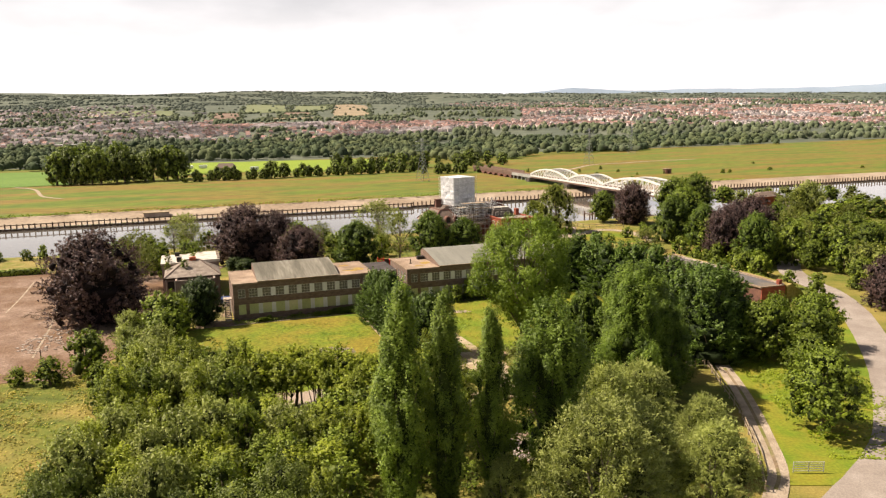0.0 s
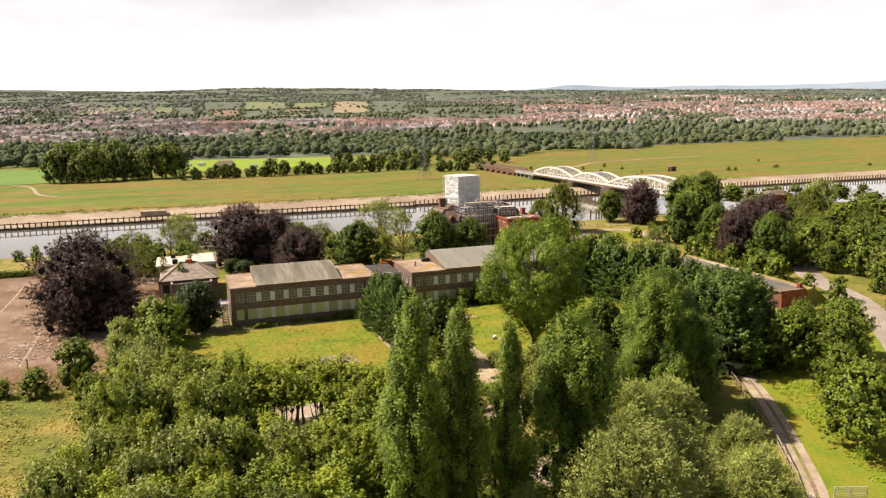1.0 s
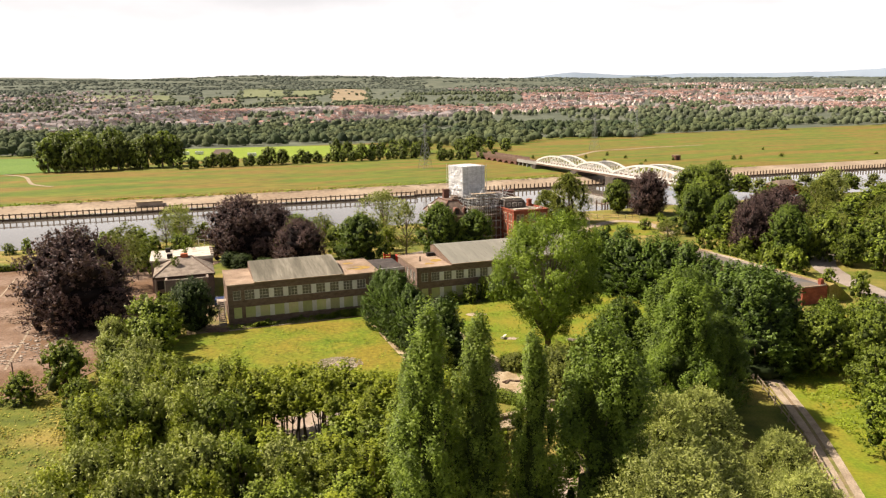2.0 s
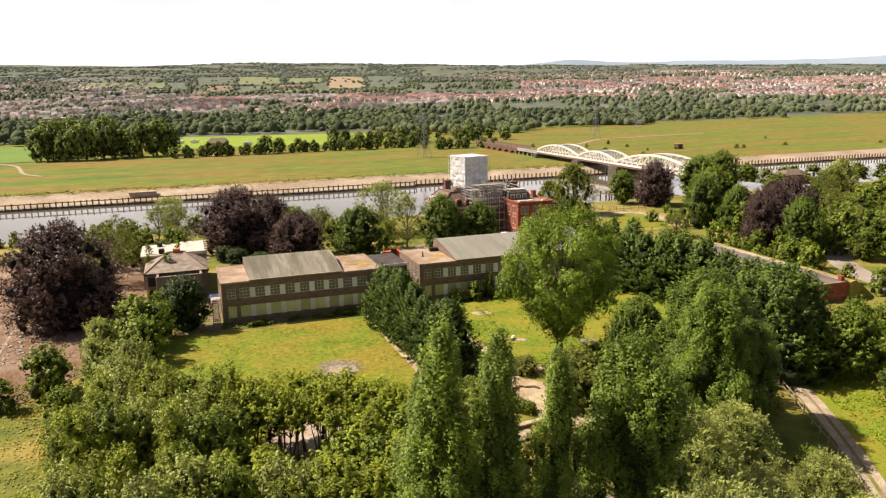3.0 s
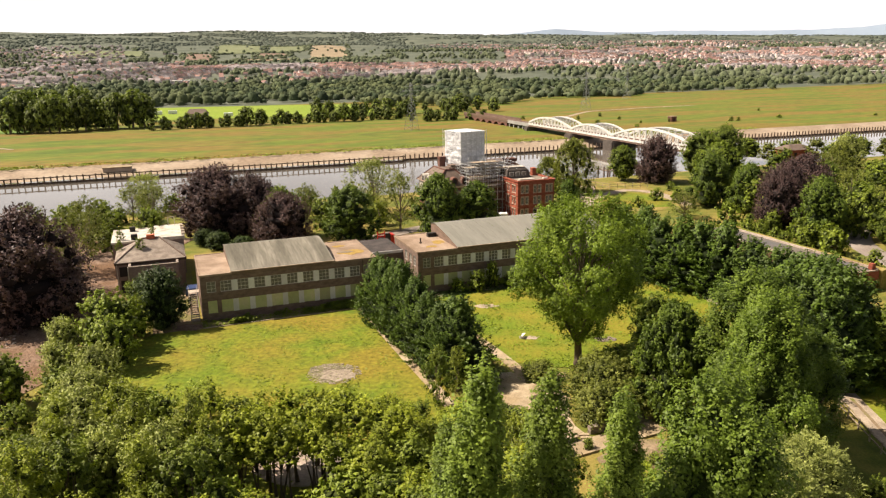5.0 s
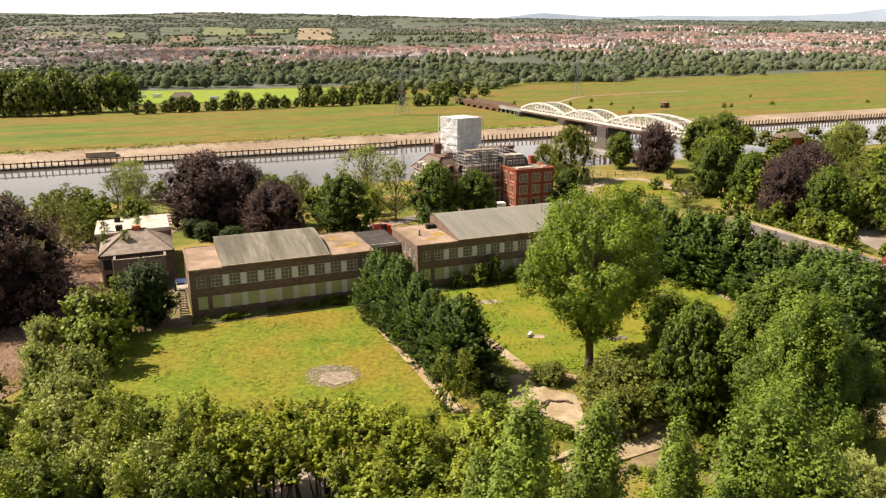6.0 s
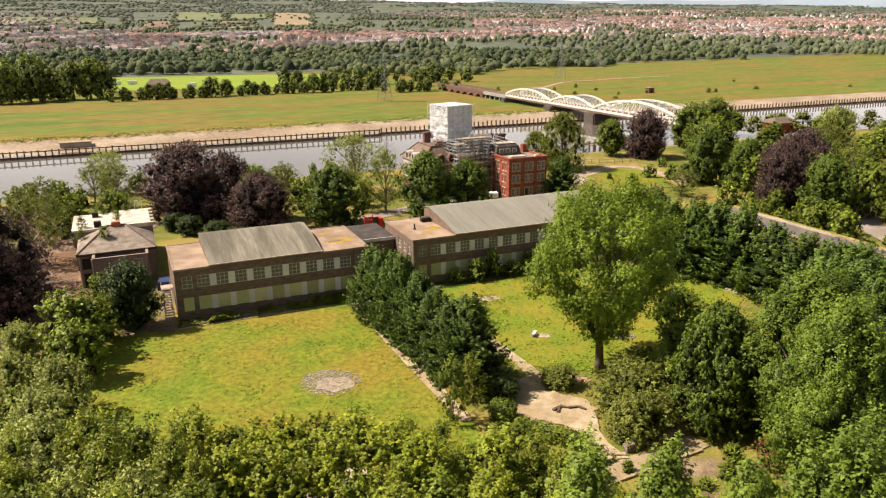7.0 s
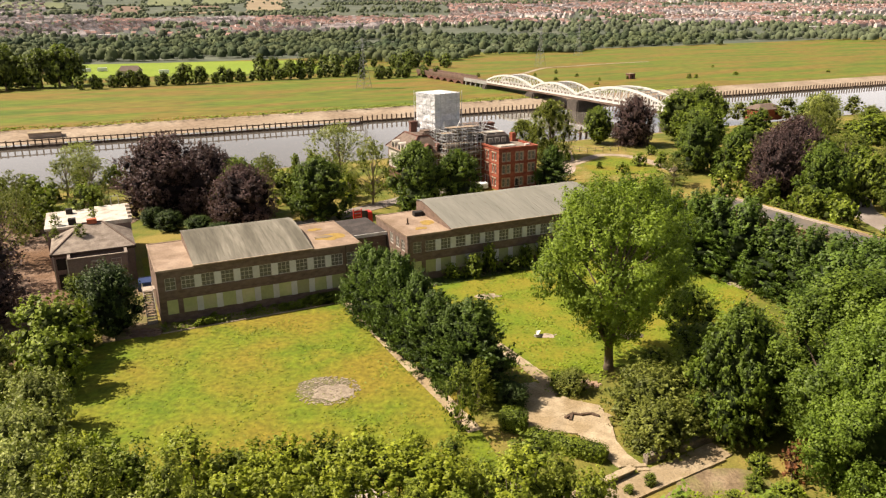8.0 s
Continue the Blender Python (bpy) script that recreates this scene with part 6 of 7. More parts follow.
for k in range(34):
    p = at(-6 + 4.6 * k + random.uniform(-2, 2), 352 + 0.12 * k + random.uniform(-3, 3) + 0.2 * k).translation
    (far_a if k in (12, 13, 24, 25) else far_b).put(p.x, p.y, random.uniform(5.0, 8.5) * (1.35 if k in (12, 13, 24, 25) else 1), wide=None)
for k in range(30):
    p = at(150 * random.random() + 95, 372 + 60 * random.random()).translation
    far_b.put(p.x, p.y, random.uniform(6, 11))

for k in range(10):
    p = at(150 + 5.0 * k + random.uniform(-2, 2), 330 + 14 * random.random()).translation
    far_b.put(p.x, p.y, random.uniform(4.5, 7.5))
cot = thing("cottage", spot(-192, 548, 0, 12), "small cottage with a brown roof among floodplain trees", "house")
part("wall", boxes((-7, 7, -4, 4, -0.3, 3.2)), M_wall_far, cot)
hb = bmesh.new()
pts = [hb.verts.new(p) for p in ((-7.4, -4.4, 3.2), (7.4, -4.4, 3.2), (7.4, 4.4, 3.2), (-7.4, 4.4, 3.2), (-5, 0, 6.4), (5, 0, 6.4))]
for f in ((0, 1, 5, 4), (1, 2, 5), (2, 3, 4, 5), (3, 0, 4), (3, 2, 1, 0)):
    hb.faces.new([pts[k] for k in f])
part("roof", hb, M_tile_brown, cot)
for x, y in ((-233, 579), (-224, 585), (-173, 557)):
    car = thing("caravan", spot(x, y, 0, 20), "white caravan parked beyond the river", "caravan", "caravans")
    part("body", soft_box(-3.2, 3.2, -1.2, 1.2, 0.5, 2.9, 0.25), M_white_van, car)
    for s in (-1.22, 1.22):
        part("wheel", boxes((-0.4, 0.4, s - 0.1, s + 0.1, 0.0, 0.7)), M_tyre, car)

# ---- distance: fields, woods and town ----
def drape(name, corners, mat, label, n=8, lift=1.2):
    (a, b, c, d) = [Vector((*p, 0)) for p in corners]
    vs, fs = [], []
    for j in range(n + 1):
        for k in range(n + 1):
            s, t = k / n, j / n
            p = (a * (1 - s) + b * s) * (1 - t) + (d * (1 - s) + c * s) * t
            p = p + (p - (a + c) / 2) * (0.22 * noise.noise((p.x * 0.006, p.y * 0.006, 7)))
            vs.append((p.x, p.y, rise(p.x, p.y) + lift))
    for j in range(n):
        for k in range(n):
            q = j * (n + 1) + k
            fs.append((q, q + 1, q + n + 2, q + n + 1))
    return tagged(new(name, mesh_from(name, vs, fs, mat, True)), label, "field", kind="structure")


def site_xy(u, v):
    p = at(u, v).translation
    return (p.x, p.y)


drape("field", [site_xy(-20, 425), site_xy(150, 405), site_xy(165, 540), site_xy(-40, 590)], M_field, "bright mown sports field behind trees", 6, 0.25)
drape("field", [site_xy(-260, 330), site_xy(-75, 372), site_xy(-100, 520), site_xy(-330, 520)], M_field_dark, "green crop field across the river", 6, 0.25)


def bearing(deg, d):
    return (d * math.sin(radians(deg)), d * math.cos(radians(deg)))


hedge_rows = []
random.seed(30)
for b0, b1, d0, d1, mat, label in ((-11.4, -8.6, 1880, 2900, M_hay, "ripe tan hay field on the hill"), (-20.2, -18.0, 1860, 2300, M_plough, "brown ploughed field on the hill"), (-17.9, -14.6, 2250, 2900, M_pasture, "pale green pasture on the hill"), (-14.4, -11.6, 2350, 2800, M_pasture, "pale green pasture on the hill"),
                                   (-28.6, -22.6, 2150, 2500, M_pasture, "pale green pasture on the hill"), (-16.4, -12.6, 1850, 1960, M_hay, "thin tan stubble field"), (-15.2, -12.8, 2050, 2250, M_plough, "thin brown field on the hill"), (-24.4, -21.8, 1950, 2060, M_pasture, "small pasture below the hill"), (-8.4, -6.0, 1820, 1900, M_pasture, "thin pale stubble field"), (6.0, 11.0, 800, 850, M_hay, "rough dry pasture beyond the trees")):
    drape("field", [bearing(b0, d0), bearing(b1, d0 * 1.02), bearing(b1 - 0.25, d1 * 0.98), bearing(b0 + 0.3, d1)], mat, label, 16, 1.6)
    for k in range(64):
        side, q = k % 4, random.random()
        hedge_rows.append(bearing(*((b0 + (b1 - b0) * q, d0), (b1, d0 + (d1 - d0) * q), (b0 + (b1 - b0) * q, d1), (b0, d0 + (d1 - d0) * q))[side]))


def clump_template(seed, rings, sides):
    r2 = random.Random(seed)
    vs = []
    for j in range(rings + 1):
        ph = math.pi * j / rings * 0.62
        for k in range(sides):
            a = 2 * math.pi * (k + 0.5 * (j % 2)) / sides
            rr = 1 + r2.uniform(-0.2, 0.15)
            vs.append((math.sin(ph) * math.cos(a) * rr, math.sin(ph) * math.sin(a) * rr, math.cos(ph) * rr))
    fs = [(j * sides + k, (j + 1) * sides + k, (j + 1) * sides + (k + 1) % sides, j * sides + (k + 1) % sides) for j in range(rings) for k in range(sides)]
    return np.array(vs), np.array(fs)


def woods(name, places, mat, label, rings=4, sides=7, sprays=0):
    """A wood of many small uneven crowns, with loose sprays about their outlines."""
    kinds = [clump_template(s, rings, sides) for s in range(8)]
    V, F, off, T = [], [], 0, []
    for k, (x, y, r, h) in enumerate(places):
        vs, fs = kinds[k % 8]
        a = k * 1.7
        c, s = math.cos(a), math.sin(a)
        w = vs * [r, r * 0.85, h * 0.62]
        z0 = h * 0.42 + rise(x, y)
        w = np.stack([w[:, 0] * c - w[:, 1] * s + x, w[:, 0] * s + w[:, 1] * c + y, w[:, 2] + z0], 1)
        V.append(w), F.append(fs + off)
        off += len(vs)
        if sprays:
            d = rng.normal(0, 1, (sprays, 3)) + np.array([0, 0, 0.5])
            d /= np.linalg.norm(d, axis=1, keepdims=True)
            p = d * [r, r, h * 0.62] * rng.uniform(0.9, 1.12, (sprays, 1)) + np.array([x, y, z0])
            T.append(p[:, None] + rng.normal(0, 0.15 * r, (sprays, 3, 3)))
    V, F = np.concatenate(V), np.concatenate(F)
    loops, starts = F.ravel(), np.arange(0, 4 * len(F), 4)
    if T:
        T = np.concatenate(T).reshape(-1, 3)
        loops = np.concatenate([loops, np.arange(len(T)) + len(V)])
        starts = np.concatenate([starts, 4 * len(F) + np.arange(0, len(T), 3)])
        V = np.concatenate([V, T])
    me = bpy.data.meshes.new(name)
    me.vertices.add(len(V)), me.loops.add(len(loops)), me.polygons.add(len(starts))
    me.vertices.foreach_set("co", V.ravel())
    me.loops.foreach_set("vertex_index", loops.astype(np.int32))
    me.polygons.foreach_set("loop_start", starts.astype(np.int32))
    me.materials.append(mat)
    me.update()
    return tagged(new(name, me), label, "woodland", kind="stuff")


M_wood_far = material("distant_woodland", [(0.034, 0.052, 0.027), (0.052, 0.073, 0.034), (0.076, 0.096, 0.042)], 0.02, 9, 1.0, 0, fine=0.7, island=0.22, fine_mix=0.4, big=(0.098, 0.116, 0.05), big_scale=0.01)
# town and hill trees have distance haze mixed into their leaf colours
M_wood_town = material("hazed_garden_trees", [(0.072, 0.09, 0.05), (0.115, 0.132, 0.07)], 0.05, 6, 1.0, 0, fine=0.5, island=0.35)
M_wood_hill = material("hazed_hill_woodland", [(0.068, 0.084, 0.066), (0.09, 0.106, 0.08), (0.12, 0.134, 0.10)], 0.01, 6, 1.0, 0, fine=0.3, island=0.25)
random.seed(31)


def town_density(x, y):
    """How built-up the far land is: 0 to 1."""
    d = math.hypot(x, y)
    b = math.degrees(math.atan2(x, y))
    k = 0.0
    if -22 < b < 9 and 1090 + 12 * (b + 18) < d < 1640:
        k = 0.95
    if 3 < b < 36 and 1400 < d < 2300:
        k = 0.8
    if -38 < b < -20 and 1150 < d < 1800:
        k = max(k, 0.5)
    if -36 < b < -24 and 1800 < d < 2700:
        k = 0.3
    if -3 < b < 36 and 2400 < d < 3200:
        k = max(k, 0.3)
    return k * (1 if noise.noise((x * 0.0042, y * 0.0042, 9)) > -0.2 else 0.12)


def on_fields(b, d):
    return (-20.6 < b < -5.8 and 1800 < d < 2950) or (-29 < b < -21.5 and 1930 < d < 2520)


near_wood, mid_wood, far_wood = [], [], []
for k in range(4400):
    b, d = random.uniform(-37, 38), 470 + 640 * random.random() ** 0.8
    x, y = bearing(b, d)
    u, v = uv_of(x, y)
    if v < 455 or (-55 < u < 175 and v < 592) or (u < -95 and v < 525) or (u > 150 and v < 455 + 0.24 * (u - 150) + 60 * noise.noise((u * 0.01, 0, 2))):
        continue
    if noise.noise((x * 0.012, y * 0.012, 4)) < -0.33:
        continue
    s = random.uniform(0.6, 1.15)
    near_wood.append((x, y, 5.2 * s, random.uniform(5, 10) * s))
for k in range(8600):
    b, d = random.uniform(-38, 39), 1080 + 1500 * random.random()
    x, y = bearing(b, d)
    t = town_density(x, y)
    if random.random() < t * 0.66 or (on_fields(b, d) and random.random() < 0.93):
        continue
    if noise.noise((x * 0.006, y * 0.006, 6)) < -0.12:
        continue
    s = random.uniform(0.55, 1.1) * (0.7 if t > 0.4 else 1)
    mid_wood.append((x, y, 5.5 * s, 9.5 * s))
for k in range(15000):
    b, d = random.uniform(-38, 39), 2450 + 2300 * random.random()
    x, y = bearing(b, d)
    if noise.noise((x * 0.003, y * 0.0045, 8)) < -0.08 or (on_fields(b, d) and random.random() < 0.94):
        continue
    far_wood.append((x, y, random.uniform(6, 11) * d / 3000, random.uniform(4, 7)))
for x, y in hedge_rows:
    mid_wood.append((x + random.uniform(-9, 9), y + random.uniform(-9, 9), random.uniform(4, 8), random.uniform(4, 7)))
woods("river_plain_woods", near_wood, M_wood_far, "scrubby green woodland beyond the floodplain", 4, 7, 26)
woods("town_trees", mid_wood, M_wood_town, "trees among the far houses", 3, 6, 8)
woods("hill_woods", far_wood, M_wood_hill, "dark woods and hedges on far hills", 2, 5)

# town: streets of small gabled houses
HV, HF, HI = [], [], []


def house(x, y, a, w, dpt, hw, hr, roof):
    z = rise(x, y) - 1
    c, s = math.cos(a), math.sin(a)
    o = len(HV)
    for px, py, pz in ((-w, -dpt, 0), (w, -dpt, 0), (w, dpt, 0), (-w, dpt, 0), (-w, -dpt, hw), (w, -dpt, hw), (w, dpt, hw), (-w, dpt, hw), (-w, 0, hw + hr), (w, 0, hw + hr)):
        HV.append((x + px * c - py * s, y + px * s + py * c, z + pz))
    for f, m in (((0, 1, 5, 4), 2), ((1, 2, 6, 9, 5), 2), ((2, 3, 7, 6), 2), ((3, 0, 4, 8, 7), 2), ((4, 5, 9, 8), roof), ((6, 7, 8, 9), roof)):
        HF.append(tuple(o + i for i in f)), HI.append(m)


random.seed(41)
for bx in range(-22, 25):
    for by in range(9, 36):
        cx, cy = bx * 95.0, by * 95.0
        a = 0.9 * noise.noise((bx * 0.45, by * 0.45, 2)) + (0.0 if noise.noise((bx * 0.8, by * 0.8, 5)) > 0 else math.pi / 2)
        step = 25.0 if by < 22 else 34.0
        for j in range(-2, 3):
            for k in range(-6, 7):
                lx, ly = 8.2 * k, step * j + random.uniform(-1.5, 1.5)
                if abs(ly) > 50 or abs(k) == 6 and j % 2:
                    continue
                x, y = cx + lx * math.cos(a) - ly * math.sin(a), cy + lx * math.sin(a) + ly * math.cos(a)
                b = math.degrees(math.atan2(x, y))
                if abs(b) > 38 or random.random() > town_density(x, y) * 0.93:
                    continue
                red = (noise.noise((x * 0.004, y * 0.004, 12)) > -0.25 if b > -21 else random.random() < 0.25)
                house(x, y, a, 3.7, random.uniform(3.4, 4.2), random.uniform(4.6, 5.6), random.uniform(2.2, 3.0), 0 if red and random.random() < 0.85 else 1)
tagged(new("town_houses", mesh_from("town_houses", HV, HF, [M_roof_far, M_roof_grey, M_wall_far], False, HI)), "dense far town of small houses with red and grey roofs", "houses", kind="stuff")
for b, d, w in ((-30, 1190, 16), (-28.5, 1230, 12), (-26.6, 1180, 14), (-24.0, 1260, 12), (-20.5, 1210, 14), (1.5, 2100, 14), (27, 1330, 30), (-21, 2330, 20)):
    x, y = bearing(b, d)
    ob = thing("warehouse", spot(x, y, rise(x, y) - 0.5, -b), "long low white-roofed warehouse in the far town", "building", "far warehouses")
    part("wall", boxes((-w, w, -6, 6, 0, 4.5)), M_wall_far, ob)
    part("roof", boxes((-w - 0.4, w + 0.4, -6.4, 6.4, 4.5, 5.2)), M_white, ob)

# hills on the horizon, with the haze painted in as blue
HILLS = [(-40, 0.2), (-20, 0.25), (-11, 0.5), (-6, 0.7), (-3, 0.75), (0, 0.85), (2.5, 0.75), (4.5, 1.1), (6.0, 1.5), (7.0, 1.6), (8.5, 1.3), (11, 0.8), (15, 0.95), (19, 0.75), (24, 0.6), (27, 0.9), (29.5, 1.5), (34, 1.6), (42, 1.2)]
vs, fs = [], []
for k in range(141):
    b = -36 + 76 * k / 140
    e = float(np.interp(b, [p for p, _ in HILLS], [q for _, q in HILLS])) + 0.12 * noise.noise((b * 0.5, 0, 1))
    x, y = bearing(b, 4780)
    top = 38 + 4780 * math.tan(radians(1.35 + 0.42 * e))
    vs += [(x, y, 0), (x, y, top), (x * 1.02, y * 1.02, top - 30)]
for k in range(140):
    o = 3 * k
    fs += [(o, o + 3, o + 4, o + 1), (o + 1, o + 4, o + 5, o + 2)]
tagged(new("backdrop", mesh_from("backdrop", vs, fs, M_far_hill, True)), "hills along the horizon, coloured blue for haze", "hills", kind="structure")

# ---- stone terrace, low walls and clutter of the garden ----
terrace = thing("stone_terrace", Matrix.Translation((0, 0, 0)), "cracked pale stone terrace with uneven slabs", "terrace")
random.seed(17)


def inside(x, y, poly):
    hit = False
    for k in range(len(poly)):
        (xa, ya), (xb, yb) = poly[k], poly[k - 1]
        if (ya > y) != (yb > y) and x < (xb - xa) * (y - ya) / (yb - ya) + xa:
            hit = not hit
    return hit


TERRACE = [(-1.6, 113.2), (0.7, 113.0), (0.9, 110.3), (3.1, 109.2), (5.6, 108.0), (5.9, 104.5), (5.5, 101.5), (5.9, 99.2), (6.7, 97.6), (4.9, 97.3), (3.4, 100.0), (2.2, 102.9), (-1.9, 103.7), (-2.3, 105.8)]
part("bed", prism(bmesh.new(), TERRACE[::-1], -0.15, 0.155), M_flag, terrace, "sandy bed between slabs")
turn = radians(22.5)


def corner(j, k):
    lx, ly = 0.95 * k + 0.45 * noise.noise((j * 0.9, k * 0.9, 1)) * 1.3, 0.8 * j + 0.45 * noise.noise((j * 0.9, k * 0.9, 7)) * 1.3
    return Vector((3 + lx * math.cos(turn) - ly * math.sin(turn), 106 + lx * math.sin(turn) + ly * math.cos(turn)))


for j in range(-14, 15):
    for k in range(-12, 13):
        q = [corner(j, k), corner(j, k + 1), corner(j + 1, k + 1), corner(j + 1, k)]
        c = sum(q, Vector((0, 0))) / 4
        if inside(c.x, c.y, TERRACE) and random.random() < 0.75:
            g = random.uniform(0.955, 0.985)
            z = 0.163 + random.uniform(-0.012, 0.014)
            part("paving_slab", prism(bmesh.new(), [tuple(c + (p - c) * g) for p in q], 0.05, z), M_flag, terrace)
crack = bmesh.new()
line = [(1.6, 105.6), (2.4, 106.4), (3.3, 106.1), (4.3, 106.3), (5.0, 105.7)]
for a, b in zip(line, line[1:]):
    bar(crack, (*a, 0.2), (*b, 0.2), 0.32, 0.22)
bar(crack, (2.4, 106.4, 0.2), (2.0, 105.2, 0.2), 0.25)
part("fallen_branch", crack, M_timber, terrace, "dark fallen branch")
# lower walk with its retaining wall
wall_l = thing("retaining_wall", Matrix.Translation((0, 0, 0)), "low stone retaining wall with a pale coping beside a paved walk", "wall")
P0, P1 = Vector((-8.2, 88.6)), Vector((5.6, 96.6))
n_st = 22
for k in range(n_st):
    a, b = P0.lerp(P1, k / n_st), P0.lerp(P1, (k + 0.97) / n_st)
    q = Vector((-(b - a).y, (b - a).x)).normalized()
    rise_k = random.uniform(-0.02, 0.02)
    for low, high, half, mat, nm in ((-0.3, 0.46, 0.22, M_rubble, "wall_stone"), (0.46, 0.6 + rise_k, 0.36, M_flag, "coping_stone")):
        part(nm, prism(bmesh.new(), [tuple(a - q * half), tuple(b - q * half), tuple(b + q * half), tuple(a + q * half)], low, high), mat, wall_l)
ribbon("footpath", [(-7.5, 87.4), (-1.0, 91.0), (6.2, 95.2), (10.5, 97.3), (14.8, 99.6)], 2.3, 0.11, M_flag, "paved garden walk below the wall", "path")
edging = thing("stone_edging", Matrix.Translation((0, 0, 0)), "narrow pale stone edging of the garden walk", "edging")
line = [Vector(p) for p in ((-5.5, 87.2), (1.8, 91.3), (8.0, 94.6), (14.4, 97.9))]
for p, r in zip(line, line[1:]):
    n_e = max(1, round((r - p).length / 0.9))
    for k in range(n_e):
        a, b = p.lerp(r, k / n_e), p.lerp(r, (k + 0.96) / n_e)
        q = Vector((-(b - a).y, (b - a).x)).normalized() * 0.14
        part("edging_stone", prism(bmesh.new(), [tuple(a - q), tuple(b - q), tuple(b + q), tuple(a + q)], -0.1, 0.22 + random.uniform(-0.02, 0.02)), M_flag, edging)
# darker stone than the paving, so the wall's shade is in its colour
wall_r = thing("retaining_wall", Matrix.Translation((0, 0, 0)), "mossy garden wall of darker stone that paints its shade", "wall")
for k in range(14):
    a, b = Vector((7.1, 97.9)).lerp(Vector((16.0, 101.9)), k / 14), Vector((7.1, 97.9)).lerp(Vector((16.0, 101.9)), (k + 0.97) / 14)
    q = Vector((-(b - a).y, (b - a).x)).normalized() * 0.3
    for z in range(2):
        part("stone", prism(bmesh.new(), [tuple(a - q), tuple(b - q), tuple(b + q), tuple(a + q)], 0.42 * z - 0.02, 0.42 * z + 0.39 + random.uniform(-0.015, 0.0)), M_rubble, wall_r)
steps = thing("garden_steps", Matrix.Translation((0, 0, 0)), "two worn stone garden steps", "steps")
for k in range(2):
    part("step", soft_box(5.9 + 0.15 * k, 7.0 + 0.15 * k, 97.0 - 0.4 * k, 97.45 - 0.4 * k, 0.0, 0.34 - 0.14 * k, 0.03), M_flag, steps)


def rubble_heap(name, cx, cy, rx, ry, count, size, mat, label, seed):
    rr = random.Random(seed)
    V, F = [], []
    for k in range(count):
        a, q = rr.uniform(0, 6.28), math.sqrt(rr.random())
        x, y, s = cx + rx * q * math.cos(a), cy + ry * q * math.sin(a), size * rr.uniform(0.4, 1.3)
        z = 0.08 + 0.35 * size * (1 - q) * rr.random()
        o = len(V)
        for sx, sy, sz in ((-1, -1, -.5), (1, -1, -.5), (1, 1, -.5), (-1, 1, -.5), (-.7, -.8, .6), (.8, -.7, .5), (.7, .8, .6), (-.8, .6, .5)):
            V.append((x + sx * s * rr.uniform(0.6, 1), y + sy * s * rr.uniform(0.6, 1), z + sz * s * 0.7))
        for f in ((3, 2, 1, 0), (4, 5, 6, 7), (0, 1, 5, 4), (1, 2, 6, 5), (2, 3, 7, 6), (3, 0, 4, 7)):
            F.append(tuple(o + i for i in f))
    ob = new(name, mesh_from(name, V, F, mat))
    return tagged(ob, label, "rubble", kind="stuff")


def patch(name, cx, cy, rx, ry, z, mat, label, seed):
    ring = []
    for k in range(28):
        a = 2 * math.pi * k / 28
        q = 0.86 + 0.4 * noise.noise((math.cos(a) * 1.5 + seed, math.sin(a) * 1.5, seed))
        ring.append((cx + rx * q * math.cos(a), cy + ry * q * math.sin(a)))
    return sheet(name, ring, z, mat, label, "ground")


patch("bare_patch", -22.9, 113.5, 3.3, 3.2, 0.10, M_ash, "dark burnt ring of bare earth on the lawn", 3)
patch("bare_patch", -22.0, 112.5, 2.5, 2.0, 0.125, M_rubble_pale, "pale ash and gravel on the lawn", 8)
rubble_heap("gravel", -22.4, 113.0, 3.5, 3.2, 640, 0.13, M_rubble_pale, "scattered pale gravel on the burnt ring", 4)
patch("bare_patch", 12.6, 93.6, 5.6, 3.4, 0.085, M_soil, "bare sandy garden bed with weeds", 21)
patch("bare_patch", -2.5, 139.0, 2.2, 1.0, 0.11, M_track, "worn bare earth in the lawn", 5)
patch("bare_patch", 3.4, 125.2, 1.5, 0.7, 0.11, M_concrete, "old concrete slab in the lawn", 6)
patch("bare_patch", 36.0, 141.5, 3.4, 2.4, 0.11, M_track, "reddish bare soil by the conifers", 7)
patch("bare_patch", -46.8, 129.6, 2.6, 1.6, 0.10, M_yard, "dirt and bricks by the stair", 12)
rubble_heap("rubble", 5.2, 112.6, 1.7, 0.9, 110, 0.22, M_brick_pale, "heap of broken orange brick under the poplar", 2)
rubble_heap("rubble", 13.8, 124.5, 1.6, 0.9, 70, 0.22, M_rubble, "heap of pale rubble behind the poplar", 9)
rubble_heap("rubble", -46.8, 129.4, 2.4, 1.2, 70, 0.2, M_brick, "loose bricks by the stair", 10)
deb = thing("garden_bench", spot(2.0, 125.4, 0.28, 70) @ Matrix.Rotation(radians(80), 4, "X") @ Matrix.Scale(0.62, 4), "toppled white wooden bench on the grass", "bench")
part("seat", soft_box(-1.1, 1.1, -0.25, 0.25, 0.35, 0.43, 0.02), M_white, deb)
part("backrest", soft_box(-1.1, 1.1, 0.25, 0.33, 0.45, 1.0, 0.02), M_white, deb)
for x in (-0.95, 0.95):
    part("leg", soft_box(x - 0.05, x + 0.05, -0.25, 0.3, 0.0, 0.35, 0.01), M_white, deb)

